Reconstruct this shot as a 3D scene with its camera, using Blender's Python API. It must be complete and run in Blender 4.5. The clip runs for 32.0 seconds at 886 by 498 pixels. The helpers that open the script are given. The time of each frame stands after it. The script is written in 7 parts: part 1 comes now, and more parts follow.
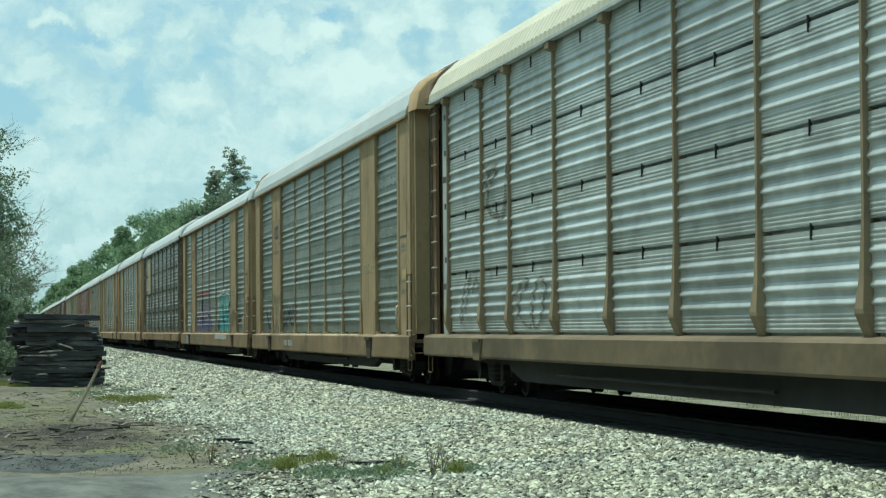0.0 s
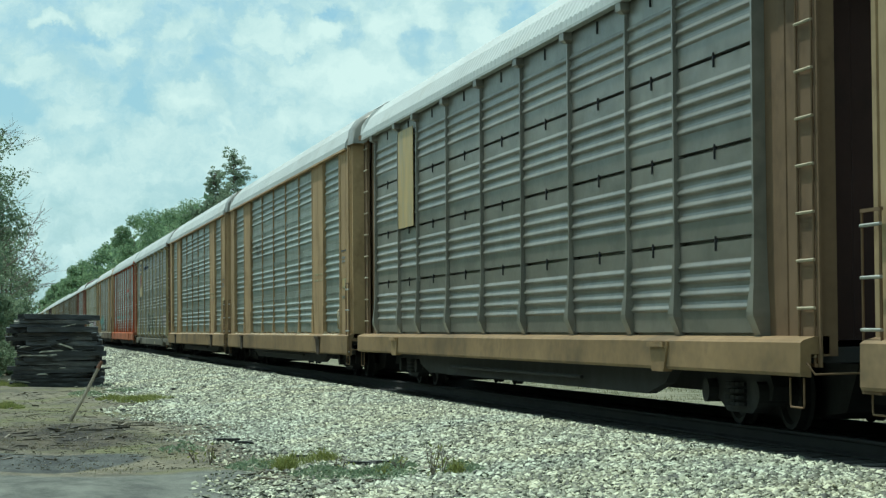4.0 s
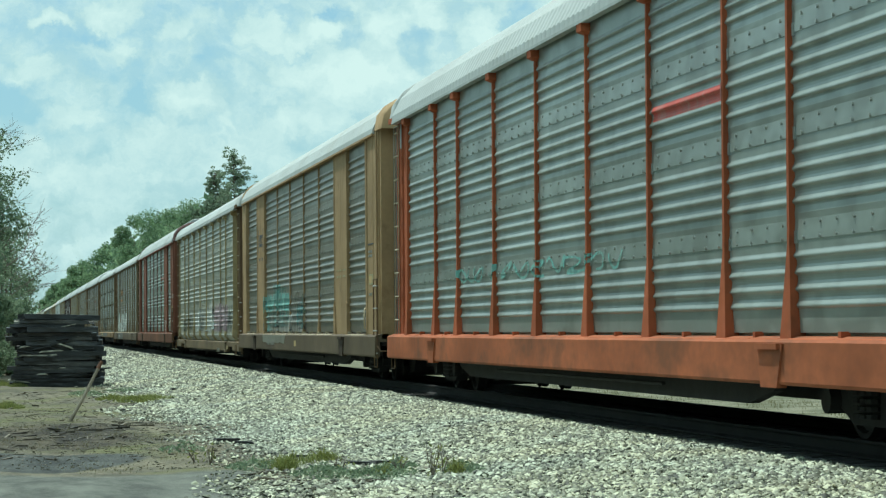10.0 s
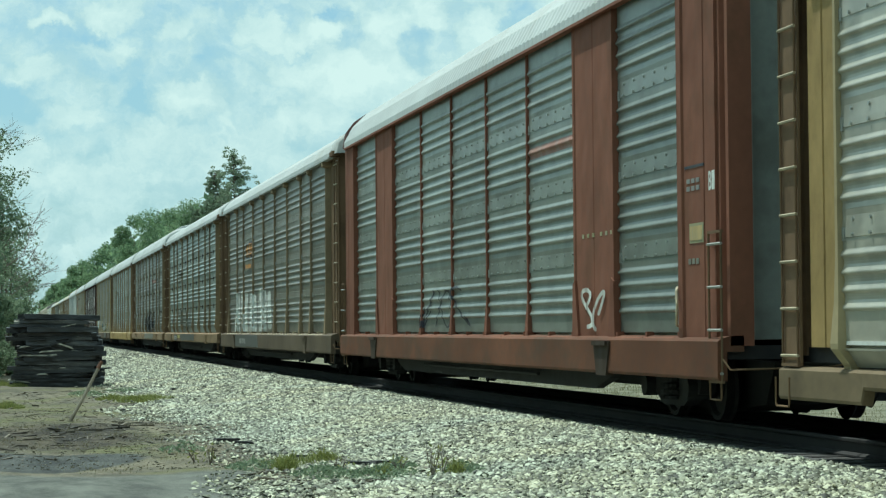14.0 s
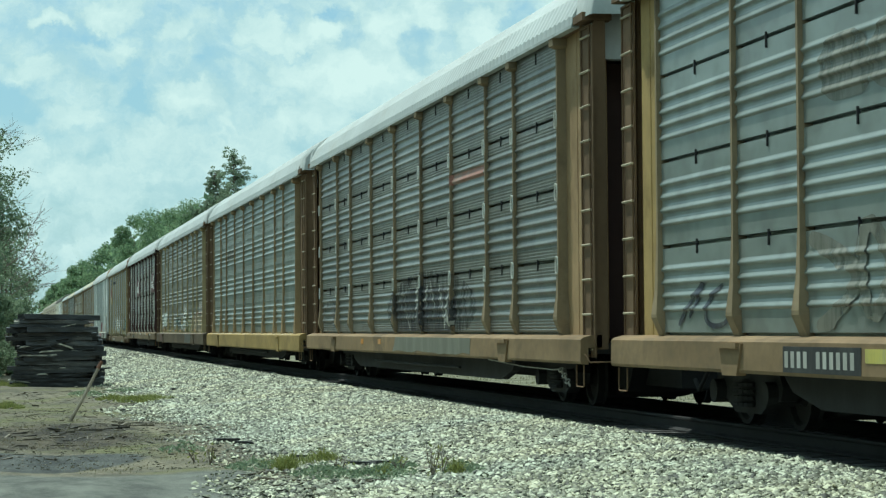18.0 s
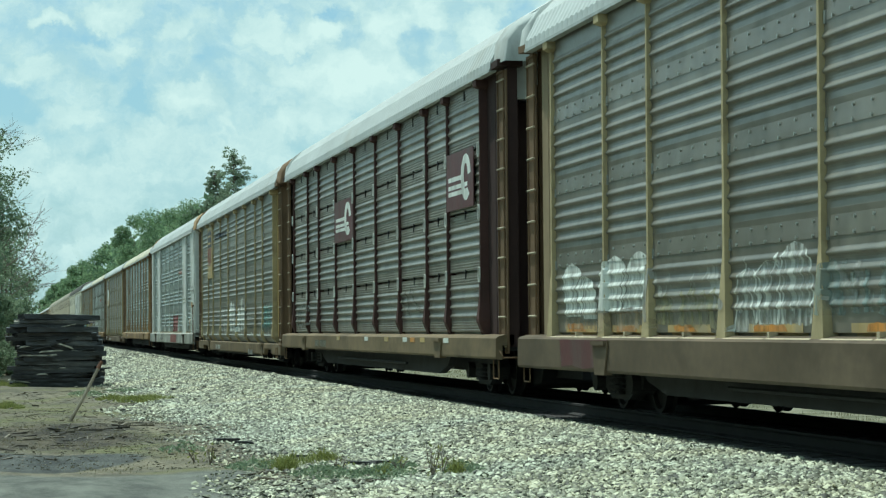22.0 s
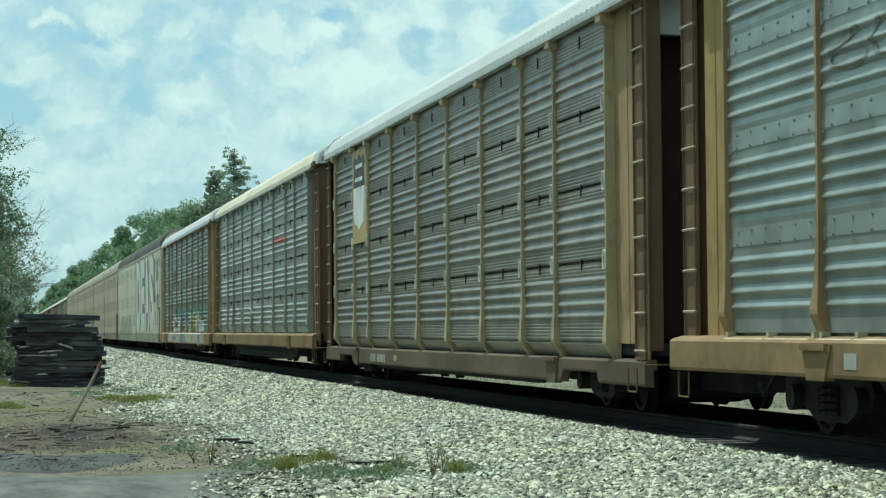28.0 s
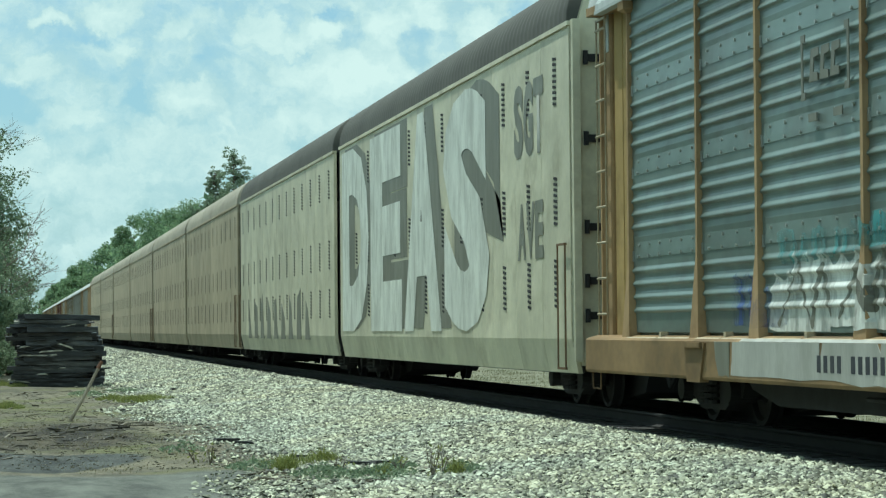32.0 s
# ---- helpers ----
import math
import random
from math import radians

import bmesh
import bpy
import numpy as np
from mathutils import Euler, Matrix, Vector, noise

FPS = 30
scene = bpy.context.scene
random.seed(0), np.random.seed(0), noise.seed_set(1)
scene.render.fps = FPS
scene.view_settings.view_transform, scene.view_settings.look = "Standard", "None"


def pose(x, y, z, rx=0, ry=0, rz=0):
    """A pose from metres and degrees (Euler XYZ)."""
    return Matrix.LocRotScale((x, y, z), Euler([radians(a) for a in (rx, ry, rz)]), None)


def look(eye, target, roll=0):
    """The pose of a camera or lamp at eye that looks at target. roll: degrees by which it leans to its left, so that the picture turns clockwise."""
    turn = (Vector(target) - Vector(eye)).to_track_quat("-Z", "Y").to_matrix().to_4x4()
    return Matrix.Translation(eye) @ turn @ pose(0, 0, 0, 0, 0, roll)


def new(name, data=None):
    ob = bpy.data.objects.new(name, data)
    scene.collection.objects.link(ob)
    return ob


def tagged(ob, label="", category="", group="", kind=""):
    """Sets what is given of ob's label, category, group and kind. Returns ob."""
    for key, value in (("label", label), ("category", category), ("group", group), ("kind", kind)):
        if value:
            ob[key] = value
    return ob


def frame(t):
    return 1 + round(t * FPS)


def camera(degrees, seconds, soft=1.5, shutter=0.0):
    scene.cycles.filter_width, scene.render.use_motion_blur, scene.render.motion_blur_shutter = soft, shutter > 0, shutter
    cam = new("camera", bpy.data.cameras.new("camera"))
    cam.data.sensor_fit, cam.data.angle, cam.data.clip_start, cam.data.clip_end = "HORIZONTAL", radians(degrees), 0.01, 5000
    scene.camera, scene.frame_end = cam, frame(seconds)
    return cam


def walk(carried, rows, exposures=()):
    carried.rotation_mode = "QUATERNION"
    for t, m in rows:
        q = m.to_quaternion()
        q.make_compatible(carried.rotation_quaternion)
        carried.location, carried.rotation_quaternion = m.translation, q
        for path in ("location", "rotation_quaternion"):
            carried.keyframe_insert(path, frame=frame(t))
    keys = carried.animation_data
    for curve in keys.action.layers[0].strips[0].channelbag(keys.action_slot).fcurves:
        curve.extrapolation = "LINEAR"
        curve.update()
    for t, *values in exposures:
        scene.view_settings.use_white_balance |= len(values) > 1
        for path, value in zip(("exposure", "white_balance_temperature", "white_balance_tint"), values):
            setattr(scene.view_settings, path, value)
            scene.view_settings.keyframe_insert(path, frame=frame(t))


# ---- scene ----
# World: the track runs along +y, rail tops at z = -0.08, the eye stands 7.2 m to the side of the cars.
EYE = (0.0, 0.0, 1.01)
YAW, PITCH, ROLL, FOV = 10.63, 1.94, -0.5, 21.6
TRACK_X = 8.70          # centre line of the track
SPEED = 20.02           # metres per second at 16 s
cam = camera(FOV, 32.0, soft=1.3)
_dir = Vector((math.sin(radians(YAW)) * math.cos(radians(PITCH)),
               math.cos(radians(YAW)) * math.cos(radians(PITCH)), math.sin(radians(PITCH))))
AIM = look(EYE, tuple(Vector(EYE) + _dir * 100), ROLL)
walk(cam, [(0.0, AIM), (32.0, AIM)], exposures=[(0.0, -0.15, 6000, -6), (32.0, -0.15, 6000, -6)])


def run(t):
    """How far the train has run at t seconds; it speeds up a little."""
    return SPEED * (t + 0.00089 * (t - 16.0) ** 2)


# ---- world and sun ----
SUN_DIR = Vector((-0.20, 0.33, 0.92)).normalized()
world = bpy.data.worlds.new("world")
scene.world = world
world.use_nodes = True


def build_sky():
    nt = world.node_tree
    nt.nodes.clear()
    N = lambda kind: nt.nodes.new("ShaderNode" + kind)
    L = nt.links.new

    def math_node(op, a, b=None, c=None, clamp=False):
        n = N("Math")
        n.operation, n.use_clamp = op, clamp
        for i, v in enumerate((a, b, c)):
            if v is None:
                continue
            if isinstance(v, (int, float)):
                n.inputs[i].default_value = v
            else:
                L(v, n.inputs[i])
        return n.outputs[0]

    tc = N("TexCoord")
    sky = N("TexSky")
    sky.sky_type, sky.sun_disc = "NISHITA", False
    sky.sun_elevation = math.asin(SUN_DIR.z)
    sky.sun_rotation = math.atan2(SUN_DIR.x, SUN_DIR.y)
    sky.air_density, sky.dust_density, sky.ozone_density = 1.0, 1.2, 1.0

    def noise_on(vec, scale, detail, rough, stretch=1.0):
        mp = N("Mapping")
        mp.inputs["Scale"].default_value = (1, 1, stretch)
        L(vec, mp.inputs[0])
        n = N("TexNoise")
        n.inputs["Scale"].default_value, n.inputs["Detail"].default_value, n.inputs["Roughness"].default_value = scale, detail, rough
        L(mp.outputs[0], n.inputs["Vector"])
        return n

    # ragged edges: the direction is shaken before the clouds are looked up
    way = tc.outputs["Generated"]
    shake = noise_on(way, 45.0, 7.0, 0.62)
    sub = N("VectorMath")
    sub.operation = "SUBTRACT"
    sub.inputs[1].default_value = (0.5, 0.5, 0.5)
    L(shake.outputs[1], sub.inputs[0])
    sca = N("VectorMath")
    sca.operation = "SCALE"
    sca.inputs["Scale"].default_value = 0.030
    L(sub.outputs[0], sca.inputs[0])
    add = N("VectorMath")
    L(way, add.inputs[0]), L(sca.outputs[0], add.inputs[1])
    moved = add.outputs[0]
    veil = noise_on(way, 7.0, 5.0, 0.55, 2.2).outputs[0]
    lump = noise_on(moved, 30.0, 7.0, 0.62, 1.5).outputs[0]
    dens = math_node("ADD", math_node("MULTIPLY", veil, 0.50), math_node("MULTIPLY", lump, 0.60))
    # single heaps of cloud and gaps of blue: azimuth, height and half sizes in degrees, weight
    HEAPS = ((0.98, 7.48, 0.55, 0.2, 0.2), (2.55, 7.72, 0.5, 0.35, 0.18), (6.06, 7.44, 0.5, 0.4, 0.24), (6.75, 7.07, 0.4, 0.25, 0.2), (7.51, 7.34, 0.45, 0.3, 0.2),
             (9.32, 7.51, 0.5, 0.5, 0.22), (4.33, 5.78, 0.8, 0.4, 0.12), (8.62, 6.26, 0.8, 0.5, 0.16), (6.96, 6.26, 0.7, 0.35, 0.14), (2.28, 6.82, 0.8, 0.3, 0.1),
             (1.46, 5.15, 0.5, 0.3, 0.1), (7.51, 5.09, 0.9, 0.35, 0.12), (3.92, 7.23, 0.5, 0.3, 0.1), (10.43, 7.78, 0.5, 0.4, 0.18), (11.69, 7.23, 0.5, 0.5, 0.16),
             (13.64, 7.65, 0.8, 0.4, 0.16), (0.65, 6.26, 0.6, 0.3, 0.1), (5.71, 4.6, 0.9, 0.4, 0.08), (7.93, 7.72, 0.4, 0.25, -0.16), (8.35, 7.03, 0.5, 0.35, -0.14),
             (0.24, 5.43, 0.7, 0.6, -0.12), (3.23, 5.71, 0.45, 0.35, -0.14), (2.0, 7.23, 0.4, 0.25, -0.1), (5.09, 6.61, 0.45, 0.3, -0.1), (10.02, 6.89, 0.35, 0.4, -0.14),
             (4.61, 7.78, 0.45, 0.25, -0.1), (5.57, 3.49, 0.6, 0.4, -0.08), (12.66, 7.78, 0.4, 0.4, -0.14))
    for az, el, ra, re, wgt in HEAPS:
        c = (math.sin(radians(az)) * math.cos(radians(el)), math.cos(radians(az)) * math.cos(radians(el)), math.sin(radians(el)))
        d = N("VectorMath")
        d.operation = "SUBTRACT"
        d.inputs[1].default_value = c
        L(moved, d.inputs[0])
        m = N("VectorMath")
        m.operation = "MULTIPLY"
        m.inputs[1].default_value = (1 / radians(ra), 1 / radians(ra), 1 / radians(re))
        L(d.outputs[0], m.inputs[0])
        ln = N("VectorMath")
        ln.operation = "LENGTH"
        L(m.outputs[0], ln.inputs[0])
        mr = N("MapRange")
        mr.interpolation_type = "SMOOTHSTEP"
        mr.inputs["From Min"].default_value, mr.inputs["From Max"].default_value = 0.35, 1.5
        mr.inputs["To Min"].default_value, mr.inputs["To Max"].default_value = wgt, 0.0
        L(ln.outputs["Value"], mr.inputs["Value"])
        dens = math_node("ADD", dens, mr.outputs[0])
    cover = N("MapRange")
    cover.inputs["From Min"].default_value, cover.inputs["From Max"].default_value = 0.40, 0.60
    cover.inputs["To Min"].default_value = 0.40
    L(dens, cover.inputs["Value"])
    tone = N("ValToRGB")
    tone.color_ramp.elements[0].position, tone.color_ramp.elements[1].position = 0.46, 0.80
    tone.color_ramp.elements[0].color = (5.9, 7.8, 8.1, 1)
    tone.color_ramp.elements[1].color = (8.4, 9.8, 9.5, 1)
    puff = noise_on(moved, 75.0, 4.0, 0.5, 1.4).outputs[0]
    L(math_node("ADD", dens, math_node("MULTIPLY", math_node("SUBTRACT", puff, 0.5), 0.55)), tone.inputs[0])
    mix = N("MixRGB")
    blue = N("MixRGB")
    blue.blend_type = "MULTIPLY"
    blue.inputs[0].default_value = 1.0
    blue.inputs[2].default_value = (0.76, 1.10, 1.28, 1)
    L(sky.outputs[0], blue.inputs[1])
    L(cover.outputs[0], mix.inputs[0]), L(blue.outputs[0], mix.inputs[1]), L(tone.outputs[0], mix.inputs[2])
    bg = N("Background")
    bg.inputs[1].default_value = 0.10
    L(mix.outputs[0], bg.inputs[0])
    out = N("OutputWorld")
    L(bg.outputs[0], out.inputs[0])


build_sky()
sun = new("sun", bpy.data.lights.new("sun", "SUN"))
sun.data.energy, sun.data.angle, sun.data.color = 4.2, radians(0.53), (1.0, 0.95, 0.87)
sun.matrix_world = look((0, 0, 60), tuple(Vector((0, 0, 60)) - SUN_DIR))

# ---- materials ----
def material(name, base, rough=0.6, metal=0.0, var=0.25, scale=3.0, fine=40.0, bump=0.2, stain=None, stain_amount=0.0,
             streak=(1, 1, 1), per_object=0.0, stain_scale=1.0, stain_at=0.55, dent=0.0, shine=0.5, ragged=8.0):
    """A weathered surface: two scales of tone, an optional stain colour, fine relief."""
    m = bpy.data.materials.new(name)
    m.use_nodes = True
    nt = m.node_tree
    N = lambda kind: nt.nodes.new("ShaderNode" + kind)
    L = nt.links.new
    bsdf = nt.nodes["Principled BSDF"]
    tc = N("TexCoord")
    info = N("ObjectInfo")
    mp = N("Mapping")
    mp.inputs["Scale"].default_value = streak
    L(tc.outputs["Object"], mp.inputs["Vector"])
    off = N("VectorMath")
    off.operation = "SCALE"
    off.inputs[0].default_value = (31.0, 17.0, 7.0)
    L(info.outputs["Random"], off.inputs["Scale"])
    L(off.outputs[0], mp.inputs["Location"])
    big = N("TexNoise")
    big.inputs["Scale"].default_value, big.inputs["Detail"].default_value = scale, 6.0
    L(mp.outputs[0], big.inputs["Vector"])
    small = N("TexNoise")
    small.inputs["Scale"].default_value, small.inputs["Detail"].default_value = fine, 4.0
    L(mp.outputs[0], small.inputs["Vector"])
    tone = N("MapRange")
    tone.inputs["From Min"].default_value, tone.inputs["From Max"].default_value = 0.3, 0.7
    tone.inputs["To Min"].default_value, tone.inputs["To Max"].default_value = 1 - var, 1 + var
    L(big.outputs[0], tone.inputs["Value"])
    tone2 = N("MapRange")
    tone2.inputs["From Min"].default_value, tone2.inputs["From Max"].default_value = 0.3, 0.7
    tone2.inputs["To Min"].default_value, tone2.inputs["To Max"].default_value = 1 - var * 0.5, 1 + var * 0.5
    L(small.outputs[0], tone2.inputs["Value"])
    mul = N("Math")
    mul.operation = "MULTIPLY"
    L(tone.outputs[0], mul.inputs[0]), L(tone2.outputs[0], mul.inputs[1])
    fac = mul.outputs[0]
    if per_object:
        pr = N("MapRange")
        pr.inputs["To Min"].default_value, pr.inputs["To Max"].default_value = 1 - per_object, 1 + per_object
        L(info.outputs["Random"], pr.inputs["Value"])
        mm = N("Math")
        mm.operation = "MULTIPLY"
        L(fac, mm.inputs[0]), L(pr.outputs[0], mm.inputs[1])
        fac = mm.outputs[0]
    sc = N("VectorMath")
    sc.operation = "SCALE"
    sc.inputs[0].default_value = base[:3]
    L(fac, sc.inputs["Scale"])
    colour = sc.outputs[0]
    if stain:
        sn = N("TexNoise")
        sn.inputs["Scale"].default_value, sn.inputs["Detail"].default_value, sn.inputs["Roughness"].default_value = stain_scale, ragged, 0.65
        L(mp.outputs[0], sn.inputs["Vector"])
        sr = N("MapRange")
        sr.inputs["From Min"].default_value, sr.inputs["From Max"].default_value = stain_at, stain_at + 0.15
        sr.inputs["To Max"].default_value = stain_amount
        L(sn.outputs[0], sr.inputs["Value"])
        mx = N("MixRGB")
        mx.inputs[2].default_value = (*stain[:3], 1)
        L(sr.outputs[0], mx.inputs[0]), L(colour, mx.inputs[1])
        colour = mx.outputs[0]
    L(colour, bsdf.inputs["Base Color"])
    rr = N("MapRange")
    rr.inputs["To Min"].default_value, rr.inputs["To Max"].default_value = max(rough - 0.12, 0.05), min(rough + 0.12, 1)
    L(small.outputs[0], rr.inputs["Value"])
    L(rr.outputs[0], bsdf.inputs["Roughness"])
    bsdf.inputs["Metallic"].default_value = metal
    bsdf.inputs["Specular IOR Level"].default_value = shine
    if bump:
        b = N("Bump")
        b.inputs["Strength"].default_value, b.inputs["Distance"].default_value = bump, 0.01
        L(small.outputs[0], b.inputs["Height"])
        if dent:
            d = N("Bump")
            d.inputs["Strength"].default_value, d.inputs["Distance"].default_value = dent, 0.06
            wave = N("TexNoise")
            wave.inputs["Scale"].default_value, wave.inputs["Detail"].default_value = 2.2, 1.0
            L(mp.outputs[0], wave.inputs["Vector"])
            L(wave.outputs[0], d.inputs["Height"])
            L(d.outputs[0], b.inputs["Normal"])
        L(b.outputs[0], bsdf.inputs["Normal"])
    return m


def galvanised(name, base, dirt=(0.10, 0.10, 0.085), amount=0.5):
    return material(name, tuple(0.76 * c for c in base), 0.36, 0.25, var=0.10, scale=0.9, fine=16.0, bump=0.03, stain=dirt, stain_amount=amount,
                    streak=(1, 0.6, 1.0), per_object=0.15, stain_scale=1.8, stain_at=0.46, dent=0.3, ragged=2.5)


def paint(name, base, rust=(0.10, 0.055, 0.03), amount=0.45, rough=0.8):
    return material(name, base, rough, 0.0, var=0.13, scale=0.9, fine=12.0, bump=0.05, stain=rust, stain_amount=amount,
                    streak=(1, 1.0, 0.8), per_object=0.08, stain_scale=1.2, stain_at=0.53, dent=0.55, shine=0.2)


M = {
    "silver": galvanised("galvanised_bright", (0.70, 0.735, 0.71), amount=0.35),
    "steely": galvanised("galvanised_steel_blue", (0.51, 0.55, 0.525), amount=0.38),
    "green": galvanised("galvanised_green_grey", (0.345, 0.375, 0.335), amount=0.42),
    "deep": galvanised("galvanised_deep_green_grey", (0.255, 0.335, 0.315), amount=0.42),
    "blue": galvanised("galvanised_blue_grey", (0.395, 0.445, 0.42), amount=0.40),
    "grey": galvanised("galvanised_grey", (0.313, 0.292, 0.248), amount=0.45),
    "ashen": galvanised("galvanised_ashen", (0.60, 0.58, 0.49), amount=0.4),
    "sooty": galvanised("galvanised_black_grey", (0.275, 0.283, 0.26), (0.08, 0.075, 0.065), 0.45),
    "rivet": material("worn_rivet_head", (0.40, 0.42, 0.40), 0.35, 0.5, 0.1, 5.0, 30.0, 0.0),
    "dark": galvanised("galvanised_sooty", (0.31, 0.295, 0.255), (0.09, 0.075, 0.065), 0.45),
    "tan": paint("tan_paint", (0.385, 0.265, 0.145), (0.17, 0.105, 0.055), 0.6),
    "khaki": paint("khaki_brown_paint", (0.355, 0.262, 0.15), (0.16, 0.10, 0.055), 0.6),
    "dull": paint("dull_brown_paint", (0.28, 0.218, 0.138), (0.10, 0.07, 0.045), 0.5),
    "ash": paint("ash_grey_paint", (0.36, 0.35, 0.29), (0.13, 0.11, 0.08), 0.5),
    "pad": paint("rusty_black_iron", (0.062, 0.046, 0.034), (0.10, 0.06, 0.035), 0.6),
    "ochre": paint("ochre_paint", (0.39, 0.275, 0.115)),
    "pale": paint("pale_buff_paint", (0.46, 0.38, 0.225)),
    "red": paint("orange_red_paint", (0.41, 0.115, 0.052), amount=0.5),
    "rust": paint("red_brown_paint", (0.215, 0.09, 0.058), amount=0.4),
    "maroon": paint("maroon_brown_paint", (0.085, 0.046, 0.042), (0.05, 0.035, 0.03), 0.5),
    "brown": paint("dark_brown_paint", (0.175, 0.115, 0.068), (0.05, 0.035, 0.025), 0.5),
    "white": paint("white_grey_paint", (0.70, 0.72, 0.68), (0.26, 0.21, 0.18), 0.45),
    "cream": paint("cream_paint", (0.60, 0.575, 0.44), (0.36, 0.33, 0.24), 0.6, 0.5),
    "buff": paint("buff_brown_paint", (0.44, 0.38, 0.27), (0.22, 0.18, 0.12), 0.6, 0.6),
    "roof": material("roof_white", (0.50, 0.53, 0.52), 0.55, 0.0, 0.10, 0.6, 9.0, 0.05, (0.40, 0.39, 0.34), 0.5, (1, 0.5, 1), stain_scale=0.8),
    "roof_cream": material("roof_cream", (0.60, 0.565, 0.43), 0.6, 0.0, 0.10, 0.6, 9.0, 0.05, (0.40, 0.36, 0.26), 0.5, (1, 0.5, 1), stain_scale=0.8),
    "roof_dark": material("roof_dark_grey", (0.085, 0.085, 0.075), 0.8, 0.0, 0.2, 0.6, 9.0, 0.05),
    "roof_dust": material("roof_dusty_buff", (0.36, 0.33, 0.26), 0.7, 0.0, 0.15, 0.6, 9.0, 0.05, (0.22, 0.20, 0.16), 0.5, (1, 0.5, 1), stain_scale=0.8),
    "door_grey": paint("pale_grey_door_paint", (0.42, 0.45, 0.44), (0.2, 0.17, 0.12), 0.4),
    # underframe, wheel and rail colours near-black, carrying the shade beneath the cars
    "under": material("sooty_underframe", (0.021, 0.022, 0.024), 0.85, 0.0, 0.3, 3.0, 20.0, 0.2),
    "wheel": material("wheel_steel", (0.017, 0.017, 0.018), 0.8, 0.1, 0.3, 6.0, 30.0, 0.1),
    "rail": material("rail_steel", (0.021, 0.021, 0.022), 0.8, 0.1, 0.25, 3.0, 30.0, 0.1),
    "tie": material("creosoted_wood", (0.036, 0.036, 0.037), 0.6, 0.0, 0.6, 2.5, 30.0, 0.8, (0.12, 0.115, 0.11), 0.6, (3, 0.5, 3), 0.25),
    "tie_pile": material("old_creosoted_wood", (0.038, 0.040, 0.044), 0.34, 0.0, 0.7, 3.5, 30.0, 0.9, (0.20, 0.20, 0.19), 0.7, (0.6, 3, 3), 0.35, 1.2, 0.56),
    "tie_pale": material("weathered_tie_wood", (0.46, 0.44, 0.38), 0.8, 0.0, 0.35, 2.5, 30.0, 0.5, (0.06, 0.05, 0.04), 0.6, (3, 0.5, 3), 0.2),
    "orange": material("faded_orange_paint", (0.20, 0.095, 0.06), 0.6, 0.0, 0.2, 9.0, 60.0, 0.1),
    "stake": material("grey_weathered_wood", (0.34, 0.30, 0.24), 0.85, 0.0, 0.3, 6.0, 60.0, 0.3),
    "bark": material("bark", (0.14, 0.11, 0.085), 0.9, 0.0, 0.35, 4.0, 30.0, 0.5),
    "twig": material("bare_twig", (0.20, 0.17, 0.14), 0.9, 0.0, 0.3, 6.0, 30.0, 0.2),
    "rung": material("worn_rung_steel", (0.42, 0.36, 0.25), 0.5, 0.2, 0.2, 5.0, 30.0, 0.1),
    "black_brown": paint("sooty_maroon_paint", (0.05, 0.03, 0.028), (0.03, 0.022, 0.02), 0.5),
    "strip": material("worn_buff_strip", (0.52, 0.45, 0.31), 0.6, 0.0, 0.2, 4.0, 30.0, 0.05, (0.30, 0.22, 0.13), 0.6, (1, 0.6, 1)),
    "steel": material("bare_steel", (0.40, 0.40, 0.37), 0.5, 0.5, 0.2, 5.0, 30.0, 0.1),
    "yellow": material("yellow_sticker", (0.70, 0.45, 0.05), 0.5, 0.0, 0.12, 4.0, 30.0, 0.0),
}


for _k, _c in (("tan", (0.262, 0.178, 0.095)), ("khaki", (0.27, 0.19, 0.11)), ("brown", (0.135, 0.105, 0.073)), ("dull", (0.178, 0.136, 0.085)), ("ash", (0.22, 0.20, 0.16)), ("ochre", (0.40, 0.285, 0.115)), ("pale", (0.26, 0.22, 0.135)), ("red", (0.36, 0.115, 0.055)), ("rust", (0.17, 0.075, 0.045)), ("white", (0.37, 0.38, 0.345)), ("grey", (0.17, 0.16, 0.13))):
    M[_k + "_sill"] = material(_k + "_sill_grimy", _c, 0.65, 0.0, 0.26, 0.9, 9.0, 0.1, (0.075, 0.06, 0.043), 0.5, (1, 0.55, 0.9), 0.08, 1.1, 0.50, shine=0.15, ragged=4.0)


def foliage(name, base, tint, clear=0.45):
    m = bpy.data.materials.new(name)
    m.use_nodes = True
    nt = m.node_tree
    N = lambda kind: nt.nodes.new("ShaderNode" + kind)
    L = nt.links.new
    bsdf = nt.nodes["Principled BSDF"]
    geo = N("NewGeometry")
    ramp = N("ValToRGB")
    ramp.color_ramp.elements[0].color, ramp.color_ramp.elements[1].color = (*base, 1), (*tint, 1)
    L(geo.outputs["Random Per Island"], ramp.inputs[0])
    L(ramp.outputs[0], bsdf.inputs["Base Color"])
    bsdf.inputs["Roughness"].default_value = 0.6
    tr = N("BsdfTranslucent")
    L(ramp.outputs[0], tr.inputs[0])
    mx = N("MixShader")
    mx.inputs[0].default_value = clear
    L(bsdf.outputs[0], mx.inputs[1]), L(tr.outputs[0], mx.inputs[2])
    L(mx.outputs[0], nt.nodes["Material Output"].inputs[0])
    return m


